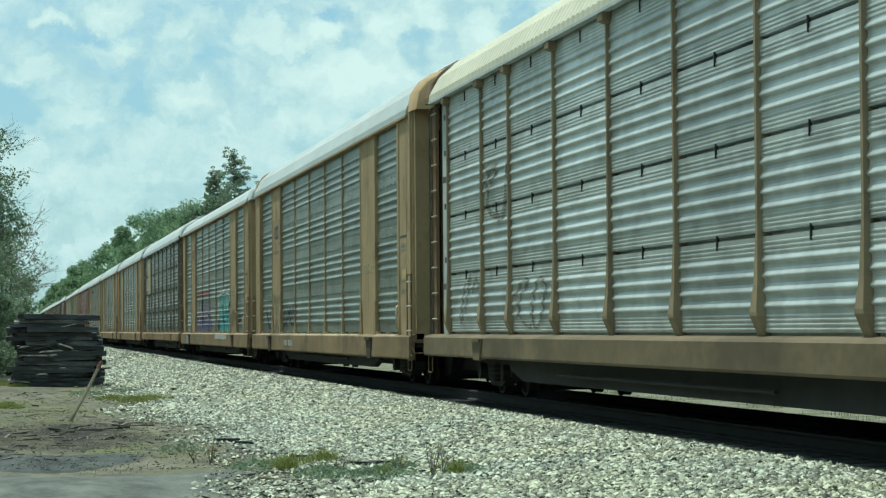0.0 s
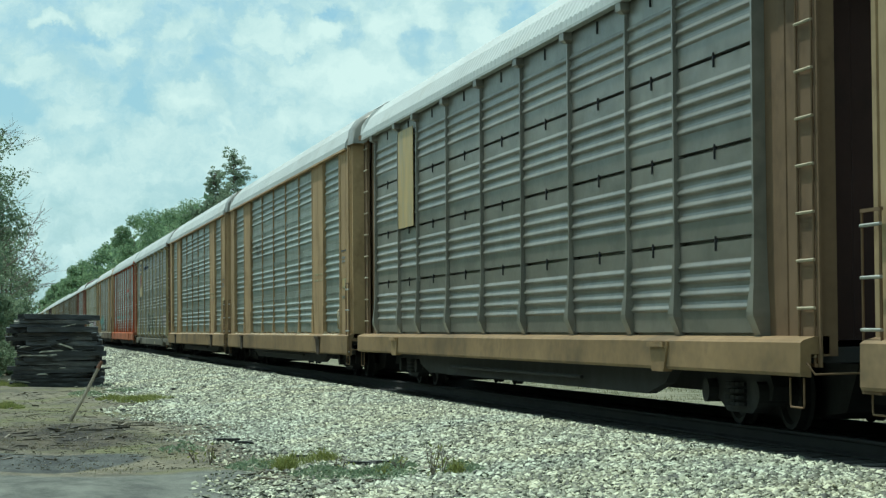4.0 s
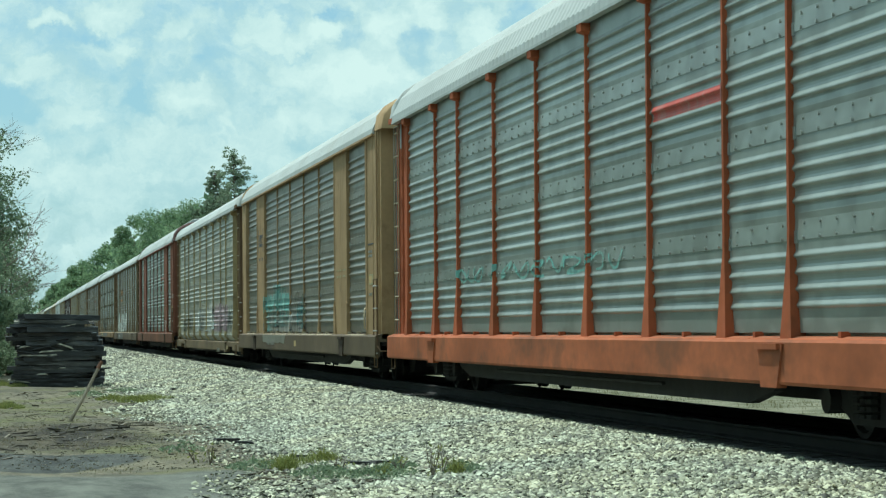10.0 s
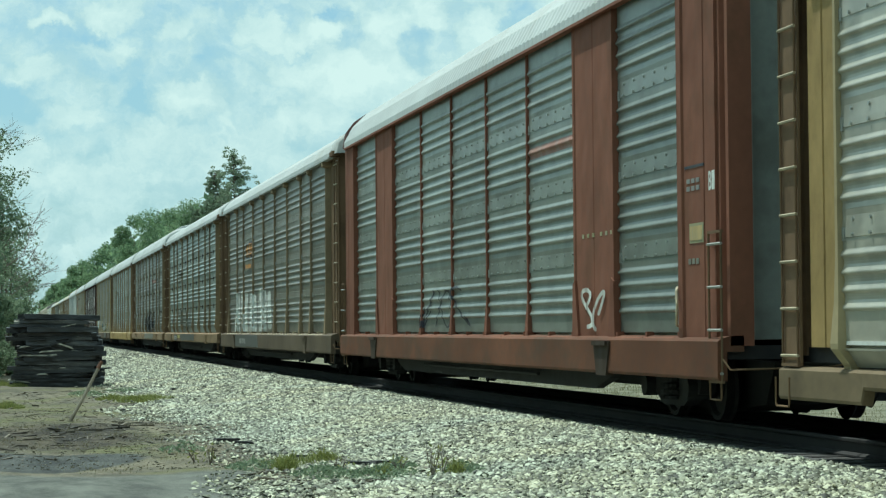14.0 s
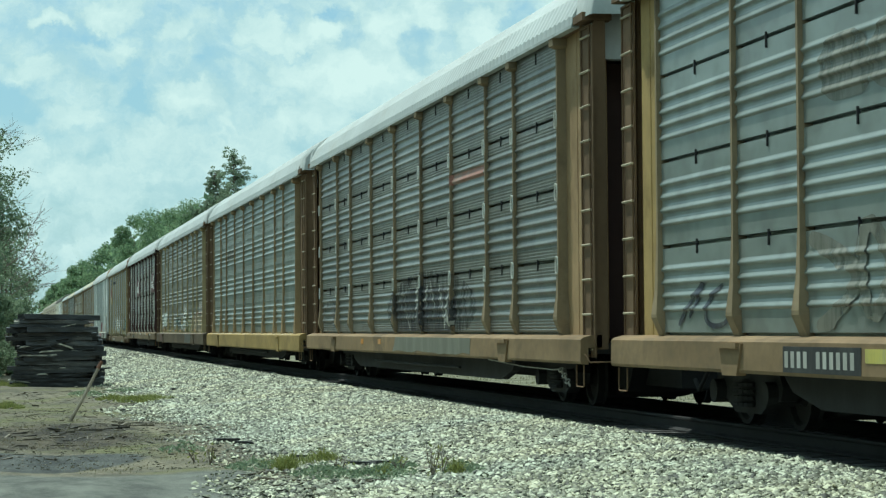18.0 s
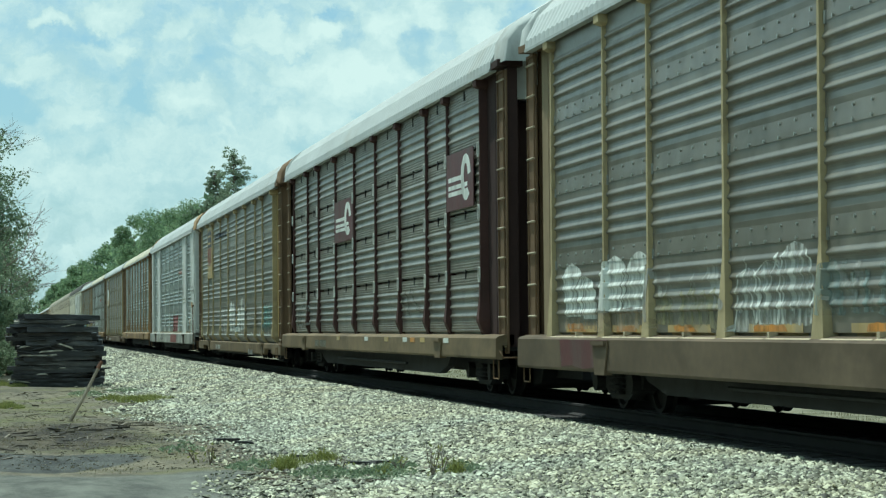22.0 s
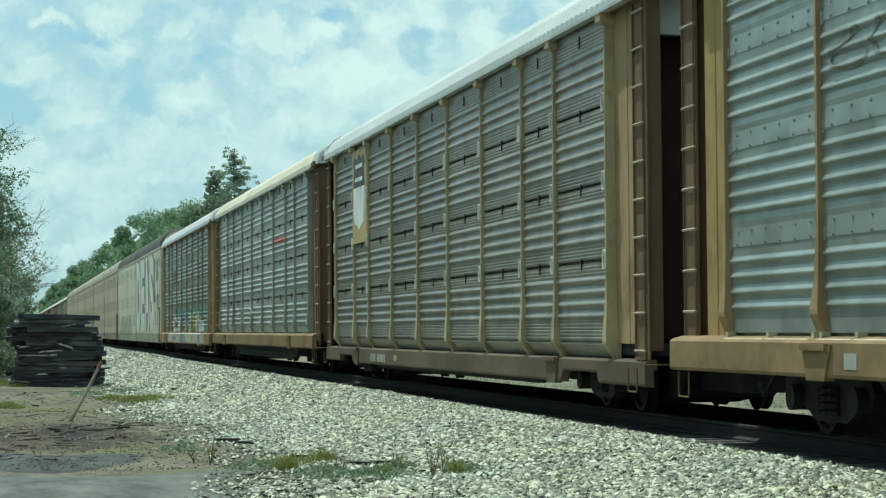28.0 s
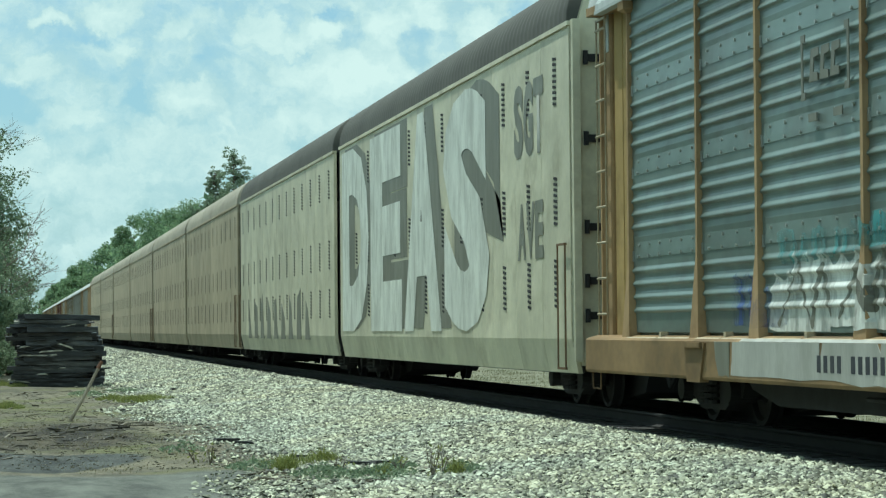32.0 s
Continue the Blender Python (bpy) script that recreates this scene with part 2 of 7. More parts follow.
M["leaf"] = foliage("broadleaf", (0.11, 0.165, 0.10), (0.28, 0.36, 0.23))
M["leaf_far"] = foliage("far_wood_leaf", (0.12, 0.20, 0.115), (0.29, 0.41, 0.22))
M["leaf_pine"] = foliage("pine_leaf", (0.175, 0.235, 0.165), (0.31, 0.385, 0.26))
M["grass"] = foliage("grass_blade", (0.15, 0.19, 0.05), (0.36, 0.38, 0.13), 0.3)
M["debris"] = foliage("wood_scraps", (0.03, 0.025, 0.018), (0.20, 0.17, 0.12), 0.0)
M["pebble"] = foliage("pale_pebble", (0.15, 0.135, 0.095), (0.25, 0.23, 0.17), 0.0)
M["grass_dry"] = foliage("dry_grass_blade", (0.15, 0.145, 0.07), (0.25, 0.235, 0.13))
M["stone"] = foliage("ballast_stone", (0.035, 0.040, 0.030), (0.66, 0.68, 0.52), 0.0)


# ---- mesh tools ----
class Build:
    """Collects points and faces for one mesh."""

    def __init__(self):
        self.v, self.f = [], []

    def add(self, verts, faces):
        n = len(self.v)
        self.v += [tuple(p) for p in verts]
        self.f += [tuple(i + n for i in q) for q in faces]
        return self

    def box(self, x0, x1, y0, y1, z0, z1):
        v = [(x, y, z) for x in (x0, x1) for y in (y0, y1) for z in (z0, z1)]
        return self.add(v, [(0, 1, 3, 2), (4, 6, 7, 5), (0, 4, 5, 1), (2, 3, 7, 6), (0, 2, 6, 4), (1, 5, 7, 3)])

    def prism(self, poly, axis, a, b):
        """A closed outline (counter-clockwise or not) pushed from a to b along an axis; the outline's two numbers are the other axes in order."""
        put = {"x": lambda p, s: (s, p[0], p[1]), "y": lambda p, s: (p[0], s, p[1]), "z": lambda p, s: (p[0], p[1], s)}[axis]
        n = len(poly)
        v = [put(p, a) for p in poly] + [put(p, b) for p in poly]
        f = [(i, (i + 1) % n, n + (i + 1) % n, n + i) for i in range(n)]
        f += [tuple(range(n - 1, -1, -1)), tuple(range(n, 2 * n))]
        return self.add(v, f)

    def tube(self, p, q, r, r2=None, n=6):
        p, q = Vector(p), Vector(q)
        r2 = r if r2 is None else r2
        d = (q - p).normalized()
        u = d.orthogonal().normalized()
        w = d.cross(u)
        ring = [(math.cos(a), math.sin(a)) for a in (2 * math.pi * i / n for i in range(n))]
        v = [p + (u * c + w * s) * r for c, s in ring] + [q + (u * c + w * s) * r2 for c, s in ring]
        f = [(i, (i + 1) % n, n + (i + 1) % n, n + i) for i in range(n)]
        f += [tuple(range(n - 1, -1, -1)), tuple(range(n, 2 * n))]
        return self.add(v, f)

    def mesh(self, name, smooth=False, fix=True):
        me = bpy.data.meshes.new(name)
        me.from_pydata(self.v, [], self.f)
        if fix:
            bm = bmesh.new()
            bm.from_mesh(me)
            bmesh.ops.recalc_face_normals(bm, faces=bm.faces)
            bm.to_mesh(me)
            bm.free()
        if smooth:
            me.polygons.foreach_set("use_smooth", [True] * len(me.polygons))
        me.materials.append(None)
        return me


def put(name, me, mat, parent=None, at=None, label=""):
    """Links a mesh as one object, with its own material on a shared mesh."""
    ob = new(name, me)
    ob.material_slots[0].link = "OBJECT"
    ob.material_slots[0].material = mat
    if parent:
        ob.parent = parent
    if at is not None:
        ob.matrix_basis = at
    if label:
        ob["label"] = label
    return ob


SHARED = {}


def shared(key, make, smooth=False):
    if key not in SHARED:
        SHARED[key] = make().mesh(key if isinstance(key, str) else str(key[0]), smooth)
    return SHARED[key]


# ---- ground, ballast and track ----
def smoothstep(a, b, x):
    t = np.clip((x - a) / (b - a), 0, 1)
    return t * t * (3 - 2 * t)


def toe_at(y):
    """Where the ballast runs out on the near side."""
    return 3.35 + 0.35 * np.sin(y * 0.21 + 0.7) + 0.22 * np.sin(y * 0.53) - 0.9 * smoothstep(45, 75, y)


def ground_z(x, y):
    x, y = np.asarray(x, float), np.asarray(y, float)
    toe = toe_at(y)
    near = -0.56 + 0.30 * smoothstep(toe - 0.3, 6.9, x) ** 0.9
    far = -0.26 - 0.26 * smoothstep(10.3, 12.2, x)
    z = np.where(x < 8.7, near, far)
    dirt = 1 - smoothstep(toe - 0.2, toe + 0.6, x)
    z = z + dirt * 0.03 * (np.sin(x * 1.7 + y * 0.31) + np.sin(y * 0.9 - x * 0.6)) * 0.7
    return z


def build_ground():
    xs = np.concatenate([-np.geomspace(2500, 6, 22), np.arange(-5, 2.0, 0.25), np.arange(2.0, 13.5, 0.22), np.arange(14, 30, 1.5), np.geomspace(32, 2500, 20)])
    ys = np.concatenate([-np.geomspace(2500, 4, 20), np.arange(-2, 16, 2.0), np.arange(16, 60, 0.4), np.arange(60, 130, 1.5), np.arange(132, 400, 8.0), np.geomspace(410, 3500, 26)])
    X, Y = np.meshgrid(xs, ys)
    Z = ground_z(X, Y)
    n = len(xs)
    b = Build()
    b.v = [tuple(p) for p in np.stack([X, Y, Z], -1).reshape(-1, 3).tolist()]
    b.f = [(j * n + i, j * n + i + 1, (j + 1) * n + i + 1, (j + 1) * n + i) for j in range(len(ys) - 1) for i in range(n - 1)]
    m = bpy.data.materials.new("ground_soil_and_ballast")
    m.use_nodes = True
    nt = m.node_tree
    N = lambda kind: nt.nodes.new("ShaderNode" + kind)
    L = nt.links.new
    bsdf = nt.nodes["Principled BSDF"]
    tc = N("TexCoord")

    def noise_at(scale, detail=6.0, rough=0.6, stretch=(1, 1, 1)):
        mp = N("Mapping")
        mp.inputs["Scale"].default_value = stretch
        L(tc.outputs["Object"], mp.inputs[0])
        n_ = N("TexNoise")
        n_.inputs["Scale"].default_value, n_.inputs["Detail"].default_value, n_.inputs["Roughness"].default_value = scale, detail, rough
        L(mp.outputs[0], n_.inputs["Vector"])
        return n_.outputs[0]

    def rng(v, a, b_, c=0.0, d=1.0):
        r = N("MapRange")
        for k, val in zip(("From Min", "From Max", "To Min", "To Max"), (a, b_, c, d)):
            r.inputs[k].default_value = val
        L(v, r.inputs["Value"])
        return r.outputs[0]

    def mixc(f, a, b_):
        x = N("MixRGB")
        for i, val in ((0, f), (1, a), (2, b_)):
            if isinstance(val, tuple):
                x.inputs[i].default_value = (*val, 1)
            else:
                L(val, x.inputs[i])
        return x.outputs[0]

    def mth(op, a, b_):
        x = N("Math")
        x.operation = op
        for i, val in enumerate((a, b_)):
            if isinstance(val, (int, float)):
                x.inputs[i].default_value = val
            else:
                L(val, x.inputs[i])
        return x.outputs[0]

    att = N("Attribute")
    att.attribute_name = "gravel"
    def field(nm):
        a_ = N("Attribute")
        a_.attribute_name = nm
        return a_.outputs["Fac"]

    soil = mixc(rng(noise_at(1.1, 8.0, 0.65, (1, 0.35, 1)), 0.40, 0.60), (0.045, 0.040, 0.025), (0.175, 0.155, 0.098))
    soil = mixc(rng(noise_at(1.4, 8.0, 0.7, (1.6, 0.35, 1)), 0.55, 0.68, 0, 0.75), soil, (0.05, 0.044, 0.034))
    soil = mixc(rng(noise_at(5.0, 6.0, 0.7, (0.5, 0.22, 1)), 0.46, 0.60, 0, 0.7), soil, (0.035, 0.031, 0.022))
    soil = mixc(rng(noise_at(9.0, 6.0, 0.7, (0.6, 0.3, 1)), 0.54, 0.66, 0, 0.6), soil, (0.34, 0.30, 0.21))
    soil = mixc(rng(noise_at(30.0, 3.0), 0.3, 0.7, 0, 0.35), soil, (0.26, 0.25, 0.205))
    grassy = mixc(rng(noise_at(5.0), 0.35, 0.65), (0.08, 0.095, 0.03), (0.17, 0.165, 0.07))
    soil = mixc(rng(noise_at(0.45, 5.0), 0.50, 0.60, 0, 0.8), soil, grassy)
    ragged = lambda f, a: rng(mth("ADD", f, mth("MULTIPLY", mth("SUBTRACT", noise_at(1.8, 9.0, 0.75, (1, 0.5, 1)), 0.5), a)), 0.34, 0.68)
    soil = mixc(ragged(field("lane"), 0.9), soil, mixc(rng(noise_at(2.0, 9.0, 0.75, (1, 0.4, 1)), 0.38, 0.62), (0.075, 0.08, 0.072), (0.175, 0.185, 0.16)))
    soil = mixc(ragged(field("damp"), 1.1), soil, mixc(rng(noise_at(3.0, 8.0, 0.7, (1, 0.3, 1)), 0.4, 0.6), (0.030, 0.034, 0.034), (0.085, 0.092, 0.086)))
    soil = mixc(ragged(field("mulch"), 1.6), soil, mixc(rng(noise_at(2.2, 9.0, 0.75, (0.8, 0.18, 1)), 0.40, 0.60), (0.014, 0.012, 0.009), (0.10, 0.085, 0.056)))
    # gravel sheet kept dark, so gaps between the stones read as shaded
    gravel = mixc(rng(noise_at(16.0, 4.0), 0.35, 0.65), (0.02, 0.02, 0.017), (0.16, 0.158, 0.14))
    gw = mth("ADD", att.outputs["Fac"], mth("MULTIPLY", mth("SUBTRACT", noise_at(2.2, 7.0, 0.7), 0.5), 1.1))
    col = mixc(rng(gw, 0.42, 0.62), soil, gravel)
    # flat grey along the track, its tone set to imitate the train's shade
    bed = N("Attribute")
    bed.attribute_name = "oily"
    col = mixc(bed.outputs["Fac"], col, (0.13, 0.13, 0.126))
    far = N("Attribute")
    far.attribute_name = "verge"
    col = mixc(rng(mth("ADD", far.outputs["Fac"], mth("MULTIPLY", mth("SUBTRACT", noise_at(0.9), 0.5), 0.8)), 0.4, 0.6), col, mixc(rng(noise_at(1.2), 0.4, 0.6), (0.10, 0.105, 0.055), (0.22, 0.21, 0.145)))
    L(col, bsdf.inputs["Base Color"])
    bsdf.inputs["Roughness"].default_value = 0.95
    bp = N("Bump")
    bp.inputs["Strength"].default_value, bp.inputs["Distance"].default_value = 0.8, 0.05
    L(noise_at(14.0, 6.0), bp.inputs["Height"])
    L(bp.outputs[0], bsdf.inputs["Normal"])
    me = b.mesh("ground", smooth=True)
    Xf, Yf = X.ravel(), Y.ravel()
    toe = toe_at(Yf)
    grav = smoothstep(toe - 0.5, toe + 0.7, Xf) * (1 - smoothstep(11.4, 12.0, Xf))
    verge = smoothstep(11.6, 12.4, Xf)
    oily = smoothstep(6.95, 7.35, Xf) * (1 - smoothstep(10.0, 10.6, Xf)) * 0.9
    # one ragged darker patch of ground around x 0.1, y 28.3
    patch = smoothstep(1.0, 0.55, np.hypot((Xf - 0.1 + 0.3 * np.sin(Yf)) / 1.75, (Yf - 28.3 + 0.5 * np.sin(Xf * 3.0)) / 2.3)) * 1.2
    mulch = smoothstep(1.0, 0.2, np.hypot((Xf - 0.6) / 2.3, (Yf - 35.5) / 8.0)) * 0.95
    road = (1 - smoothstep(24.6, 27.2, Yf + 0.5 * np.sin(Xf * 2.0))) * (1 - smoothstep(2.2, 3.4, Xf))
    for nm, arr in (("gravel", grav), ("verge", verge), ("oily", oily), ("damp", patch), ("mulch", mulch), ("lane", road)):
        at = me.attributes.new(nm, "FLOAT", "POINT")
        at.data.foreach_set("value", arr.astype(np.float32))
    g = put("ground", me, m)
    tagged(g, "pale dirt ground with grey ballast bank beside the track", "ground", kind="structure")


build_ground()


def stone_material():
    """Pale broken stone: every stone has its own tone, and drifts of stone lean to blue or to buff."""
    m = M["stone"]
    nt = m.node_tree
    N = lambda kind: nt.nodes.new("ShaderNode" + kind)
    ramp = next(n for n in nt.nodes if n.bl_idname == "ShaderNodeValToRGB")
    e = ramp.color_ramp.elements.new(0.55)
    e.color = (0.25, 0.262, 0.19, 1)
    tc, nz, tint, mul = N("TexCoord"), N("TexNoise"), N("ValToRGB"), N("MixRGB")
    nz.inputs["Scale"].default_value, nz.inputs["Detail"].default_value = 0.42, 3.0
    tint.color_ramp.elements[0].position, tint.color_ramp.elements[1].position = 0.36, 0.66
    tint.color_ramp.elements[0].color, tint.color_ramp.elements[1].color = (0.95, 1.0, 1.04, 1), (1.05, 1.02, 0.93, 1)
    mul.blend_type = "MULTIPLY"
    mul.inputs[0].default_value = 1.0
    nt.links.new(tc.outputs["Object"], nz.inputs["Vector"]), nt.links.new(nz.outputs[0], tint.inputs[0])
    nt.links.new(ramp.outputs[0], mul.inputs[1]), nt.links.new(tint.outputs[0], mul.inputs[2])
    nt.links.new(mul.outputs[0], nt.nodes["Principled BSDF"].inputs["Base Color"])


stone_material()


def scatter_stones(name, n, y0, y1, size, seed, power=1.6):
    """Broken ballast stones laid over the bank, denser towards the near end."""
    r = np.random.default_rng(seed)
    y = y0 + (y1 - y0) * r.random(n) ** power
    toe = toe_at(y)
    u = r.random(n)
    x = toe - 1.3 + (7.30 - toe + 1.3) * u
    keep = r.random(n) < smoothstep(toe - 1.5, toe + 1.2, x + 0.35 * np.sin(y * 1.3) * np.sin(x * 2.1)) ** 1.5 + 0.01
    x, y = x[keep], y[keep]
    k = len(x)
    z = ground_z(x, y)
    s = size * (0.45 + 1.1 * r.random(k) ** 1.6)
    base = np.array([(1, 0, 0), (-1, 0, 0), (0, 1, 0), (0, -1, 0), (0, 0, 1), (0.6, 0.6, 0.55), (-0.6, -0.55, 0.5)], float)
    tri = np.array([(0, 2, 5), (2, 4, 5), (4, 0, 5), (2, 1, 4), (1, 3, 6), (3, 4, 6), (4, 1, 6), (3, 0, 4)])
    v = base[None] * (0.5 + 0.85 * r.random((k, 7, 1))) * s[:, None, None] * np.stack([0.8 + 0.9 * r.random(k), 0.6 + 0.7 * r.random(k), 0.4 + 0.6 * r.random(k)], -1)[:, None]
    a, t = r.random(k) * 6.283, (r.random(k) - 0.5) * 1.5
    ca, sa, ct, st = np.cos(a)[:, None], np.sin(a)[:, None], np.cos(t)[:, None], np.sin(t)[:, None]
    vx, vy, vz = v[..., 0], v[..., 1], v[..., 2]
    vy, vz = vy * ct - vz * st, vy * st + vz * ct
    vx, vy = vx * ca - vy * sa, vx * sa + vy * ca
    P = np.stack([vx + x[:, None], vy + y[:, None], vz + (z + s * (0.12 + 0.3 * r.random(k)))[:, None]], -1).reshape(-1, 3)
    F = (tri[None] + 7 * np.arange(k)[:, None, None]).reshape(-1, 3)
    me = bpy.data.meshes.new(name)
    me.vertices.add(len(P))
    me.vertices.foreach_set("co", P.ravel().astype(np.float32))
    me.loops.add(F.size)
    me.loops.foreach_set("vertex_index", F.ravel().astype(np.int32))
    me.polygons.add(len(F))
    me.polygons.foreach_set("loop_start", np.arange(0, F.size, 3, dtype=np.int32))
    me.update(calc_edges=True)
    me.materials.append(None)
    ob = put(name, me, M["stone"])
    return tagged(ob, "loose crushed grey and white ballast stones on the bank", "ballast", kind="stuff")


scatter_stones("ballast_stones", 190000, 16, 46, 0.0255, 1, 1.2)
scatter_stones("ballast_stones", 100000, 44, 110, 0.034, 2, 1.4)
scatter_stones("ballast_stones", 22000, 105, 260, 0.062, 3, 1.3)


def build_track():
    prof = [(-0.07, -0.17), (0.07, -0.17), (0.07, -0.155), (0.012, -0.13), (0.012, -0.045), (0.036, -0.03), (0.036, -0.004), (0.025, 0.0),
            (-0.025, 0.0), (-0.036, -0.004), (-0.036, -0.03), (-0.012, -0.045), (-0.012, -0.13), (-0.07, -0.155)]
    for s in (-1, 1):
        me = Build().prism(prof, "y", -900, 1500).mesh("rail")
        tagged(put("rail", me, M["rail"], at=pose(TRACK_X + s * 0.755, 0, -0.08)), "worn steel rail on dark ties, the train's shade put into its colour", "rail", "rails of the track", "structure")
    tie = Build().box(-1.2, 1.2, -0.115, 0.115, -0.34, -0.172).mesh("tie")
    bed = new("track_bed")
    tagged(bed, "row of dark creosoted wooden ties under the rails", "track ties", kind="structure")
    for i in range(150):
        put("tie", tie, M["tie"], bed, pose(TRACK_X + random.uniform(-0.03, 0.03), 14 + i * 0.52, -0.08, 0, 0, random.uniform(-0.8, 0.8)))


build_track()


# ---- loose litter on the dirt ----
def soup(name, quads, mat, label, cat):
    """Many small four-sided pieces as one mesh."""
    k = len(quads)
    me = bpy.data.meshes.new(name)
    me.from_pydata(quads.reshape(-1, 3).tolist(), [], np.arange(4 * k).reshape(-1, 4).tolist())
    me.materials.append(None)
    return tagged(put(name, me, mat), label, cat, kind="stuff")


def box_soup(name, n, y0, y1, x0, x1, lens, wid, hgt, mat, seed, label, cat, power=1.0, keep=None):
    r = np.random.default_rng(seed)
    y = y0 + (y1 - y0) * r.random(n) ** power
    x = x0 + (x1 - x0) * r.random(n)
    if keep is not None:
        k = keep(x, y, r)
        x, y = x[k], y[k]
    n = len(x)
    z = ground_z(x, y)
    l, w, h = lens * (0.3 + 0.9 * r.random(n) ** 2), wid * (0.4 + 0.8 * r.random(n)), hgt * (0.4 + 0.9 * r.random(n))
    a = r.normal(size=n) * 0.5 + (r.random(n) < 0.3) * 1.3
    c, s = np.cos(a), np.sin(a)
    tilt = r.normal(size=n) * 0.08
    corners = np.array([(-1, -1, 0), (1, -1, 0), (1, 1, 0), (-1, 1, 0), (-1, -1, 1), (1, -1, 1), (1, 1, 1), (-1, 1, 1)], float)
    px = corners[None, :, 0] * l[:, None] / 2 * (1 + 0.2 * r.normal(size=(n, 8)))
    py = corners[None, :, 1] * w[:, None] / 2
    pz = corners[None, :, 2] * h[:, None] + px * tilt[:, None] - 0.01
    V = np.stack([x[:, None] + px * c[:, None] - py * s[:, None], y[:, None] + px * s[:, None] + py * c[:, None], z[:, None] + pz], -1)
    me = bpy.data.meshes.new(name)
    F = np.array([(4, 5, 6, 7), (0, 1, 5, 4), (1, 2, 6, 5), (2, 3, 7, 6), (3, 0, 4, 7)])
    me.from_pydata(V.reshape(-1, 3).tolist(), [], (F[None] + 8 * np.arange(n)[:, None, None]).reshape(-1, 4).tolist())
    me.materials.append(None)
    return tagged(put(name, me, mat), label, cat, kind="stuff")


def off_bank(x, y, r):
    return x < toe_at(y) + 0.4


box_soup("wood_scraps", 520, 29.5, 46, -1.4, 3.2, 0.42, 0.04, 0.025, M["debris"], 21, "dark splintered bark and wood scraps on the dirt", "debris", 1.2, lambda x, y, r: (x < 2.4 + 0.5 * np.sin(y)) & (np.abs(y - 36.5 + 1.5 * np.sin(x * 2)) < 3.2 * r.random(len(x)) ** 0.6))
box_soup("wood_scraps", 1500, 29, 60, -1.5, 3.4, 0.34, 0.018, 0.010, M["debris"], 26, "fine brown twigs and straw strewn over the dirt", "debris", 1.2, off_bank)
box_soup("wood_scraps", 90, 28, 62, -1.5, 4.6, 0.22, 0.04, 0.03, M["debris"], 22, "scattered dark twigs and wood chips on the dirt", "debris", 1.3)
box_soup("pebbles", 3500, 27, 62, -1.6, 4.6, 0.03, 0.028, 0.02, M["pebble"], 23, "small pale pebbles strewn over the dirt", "pebbles", 1.5, off_bank)
box_soup("pebbles", 500, 21.5, 25.5, 2.0, 4.2, 0.035, 0.03, 0.022, M["stone"], 25, "grey and white stones strewn on the lane", "pebbles", 1.0)
box_soup("wood_scraps", 120, 22.5, 25.8, 2.6, 4.4, 0.34, 0.05, 0.03, M["debris"], 24, "dark broken sticks at the foot of the bank", "debris")


def tufts(name, spots, blades, height, mat, seed, label):
    r = np.random.default_rng(seed)
    q = []
    for x, y, rad, dens in spots:
        n = int(blades * dens)
        a, d = r.random(n) * 6.283, rad * r.random(n) ** 0.7
        bx, by = x + np.cos(a) * d, y + np.sin(a) * d * 1.6
        bz = ground_z(bx, by) - 0.01
        h = height * (0.35 + 0.8 * r.random(n)) * (1 - 0.5 * d / rad)
        lx, ly = r.normal(size=n) * 0.35 * h, r.normal(size=n) * 0.35 * h
        t = r.random(n) * 6.283
        wx, wy = np.cos(t) * 0.006, np.sin(t) * 0.006
        base = np.stack([bx, by, bz], -1)
        w = np.stack([wx, wy, 0 * wx], -1)
        mid = base + np.stack([lx * 0.4, ly * 0.4, h * 0.6], -1)
        tip = base + np.stack([lx, ly, h], -1)
        q.append(np.stack([base - w, base + w, mid + w * 0.7, mid - w * 0.7], 1))
        q.append(np.stack([mid - w * 0.7, mid + w * 0.7, tip + w * 0.15, tip - w * 0.15], 1))
    return soup(name, np.concatenate(q), mat, label, "grass")


tufts("grass", ((2.98, 25.4, 0.15, 0.9), (3.60, 26.8, 0.18, 0.6), (3.75, 23.4, 0.08, 0.2), (4.35, 22.6, 0.09, 0.3), (3.2, 26.4, 0.4, 0.3)), 800, 0.19, M["grass"], 31, "bright green grass tufts at the foot of the bank")
tufts("grass", ((2.75, 51.0, 0.50, 1.3), (3.15, 52.0, 0.55, 1.2), (2.3, 52.0, 0.4, 0.8), (0.0, 48.5, 0.35, 1.0), (0.3, 66.0, 0.3, 0.5), (-0.2, 69.0, 0.6, 1.2)), 1100, 0.16, M["grass"], 32, "low green grass growing in the dirt")
tufts("grass", tuple((-1.0 + 4.4 * ((i * 37) % 100) / 100, 26 + 34 * ((i * 61) % 100) / 100, 0.7, 0.35) for i in range(26)), 420, 0.05, M["grass_dry"], 33, "thin dry grass over the dirt")
tufts("grass", tuple((12.6 + 5.0 * ((i * 37) % 100) / 100, 22 + 60 * ((i * 53) % 100) / 100, 0.9, 0.35) for i in range(70)), 300, 0.12, M["grass_dry"], 34, "dry grass on the far verge of the track")


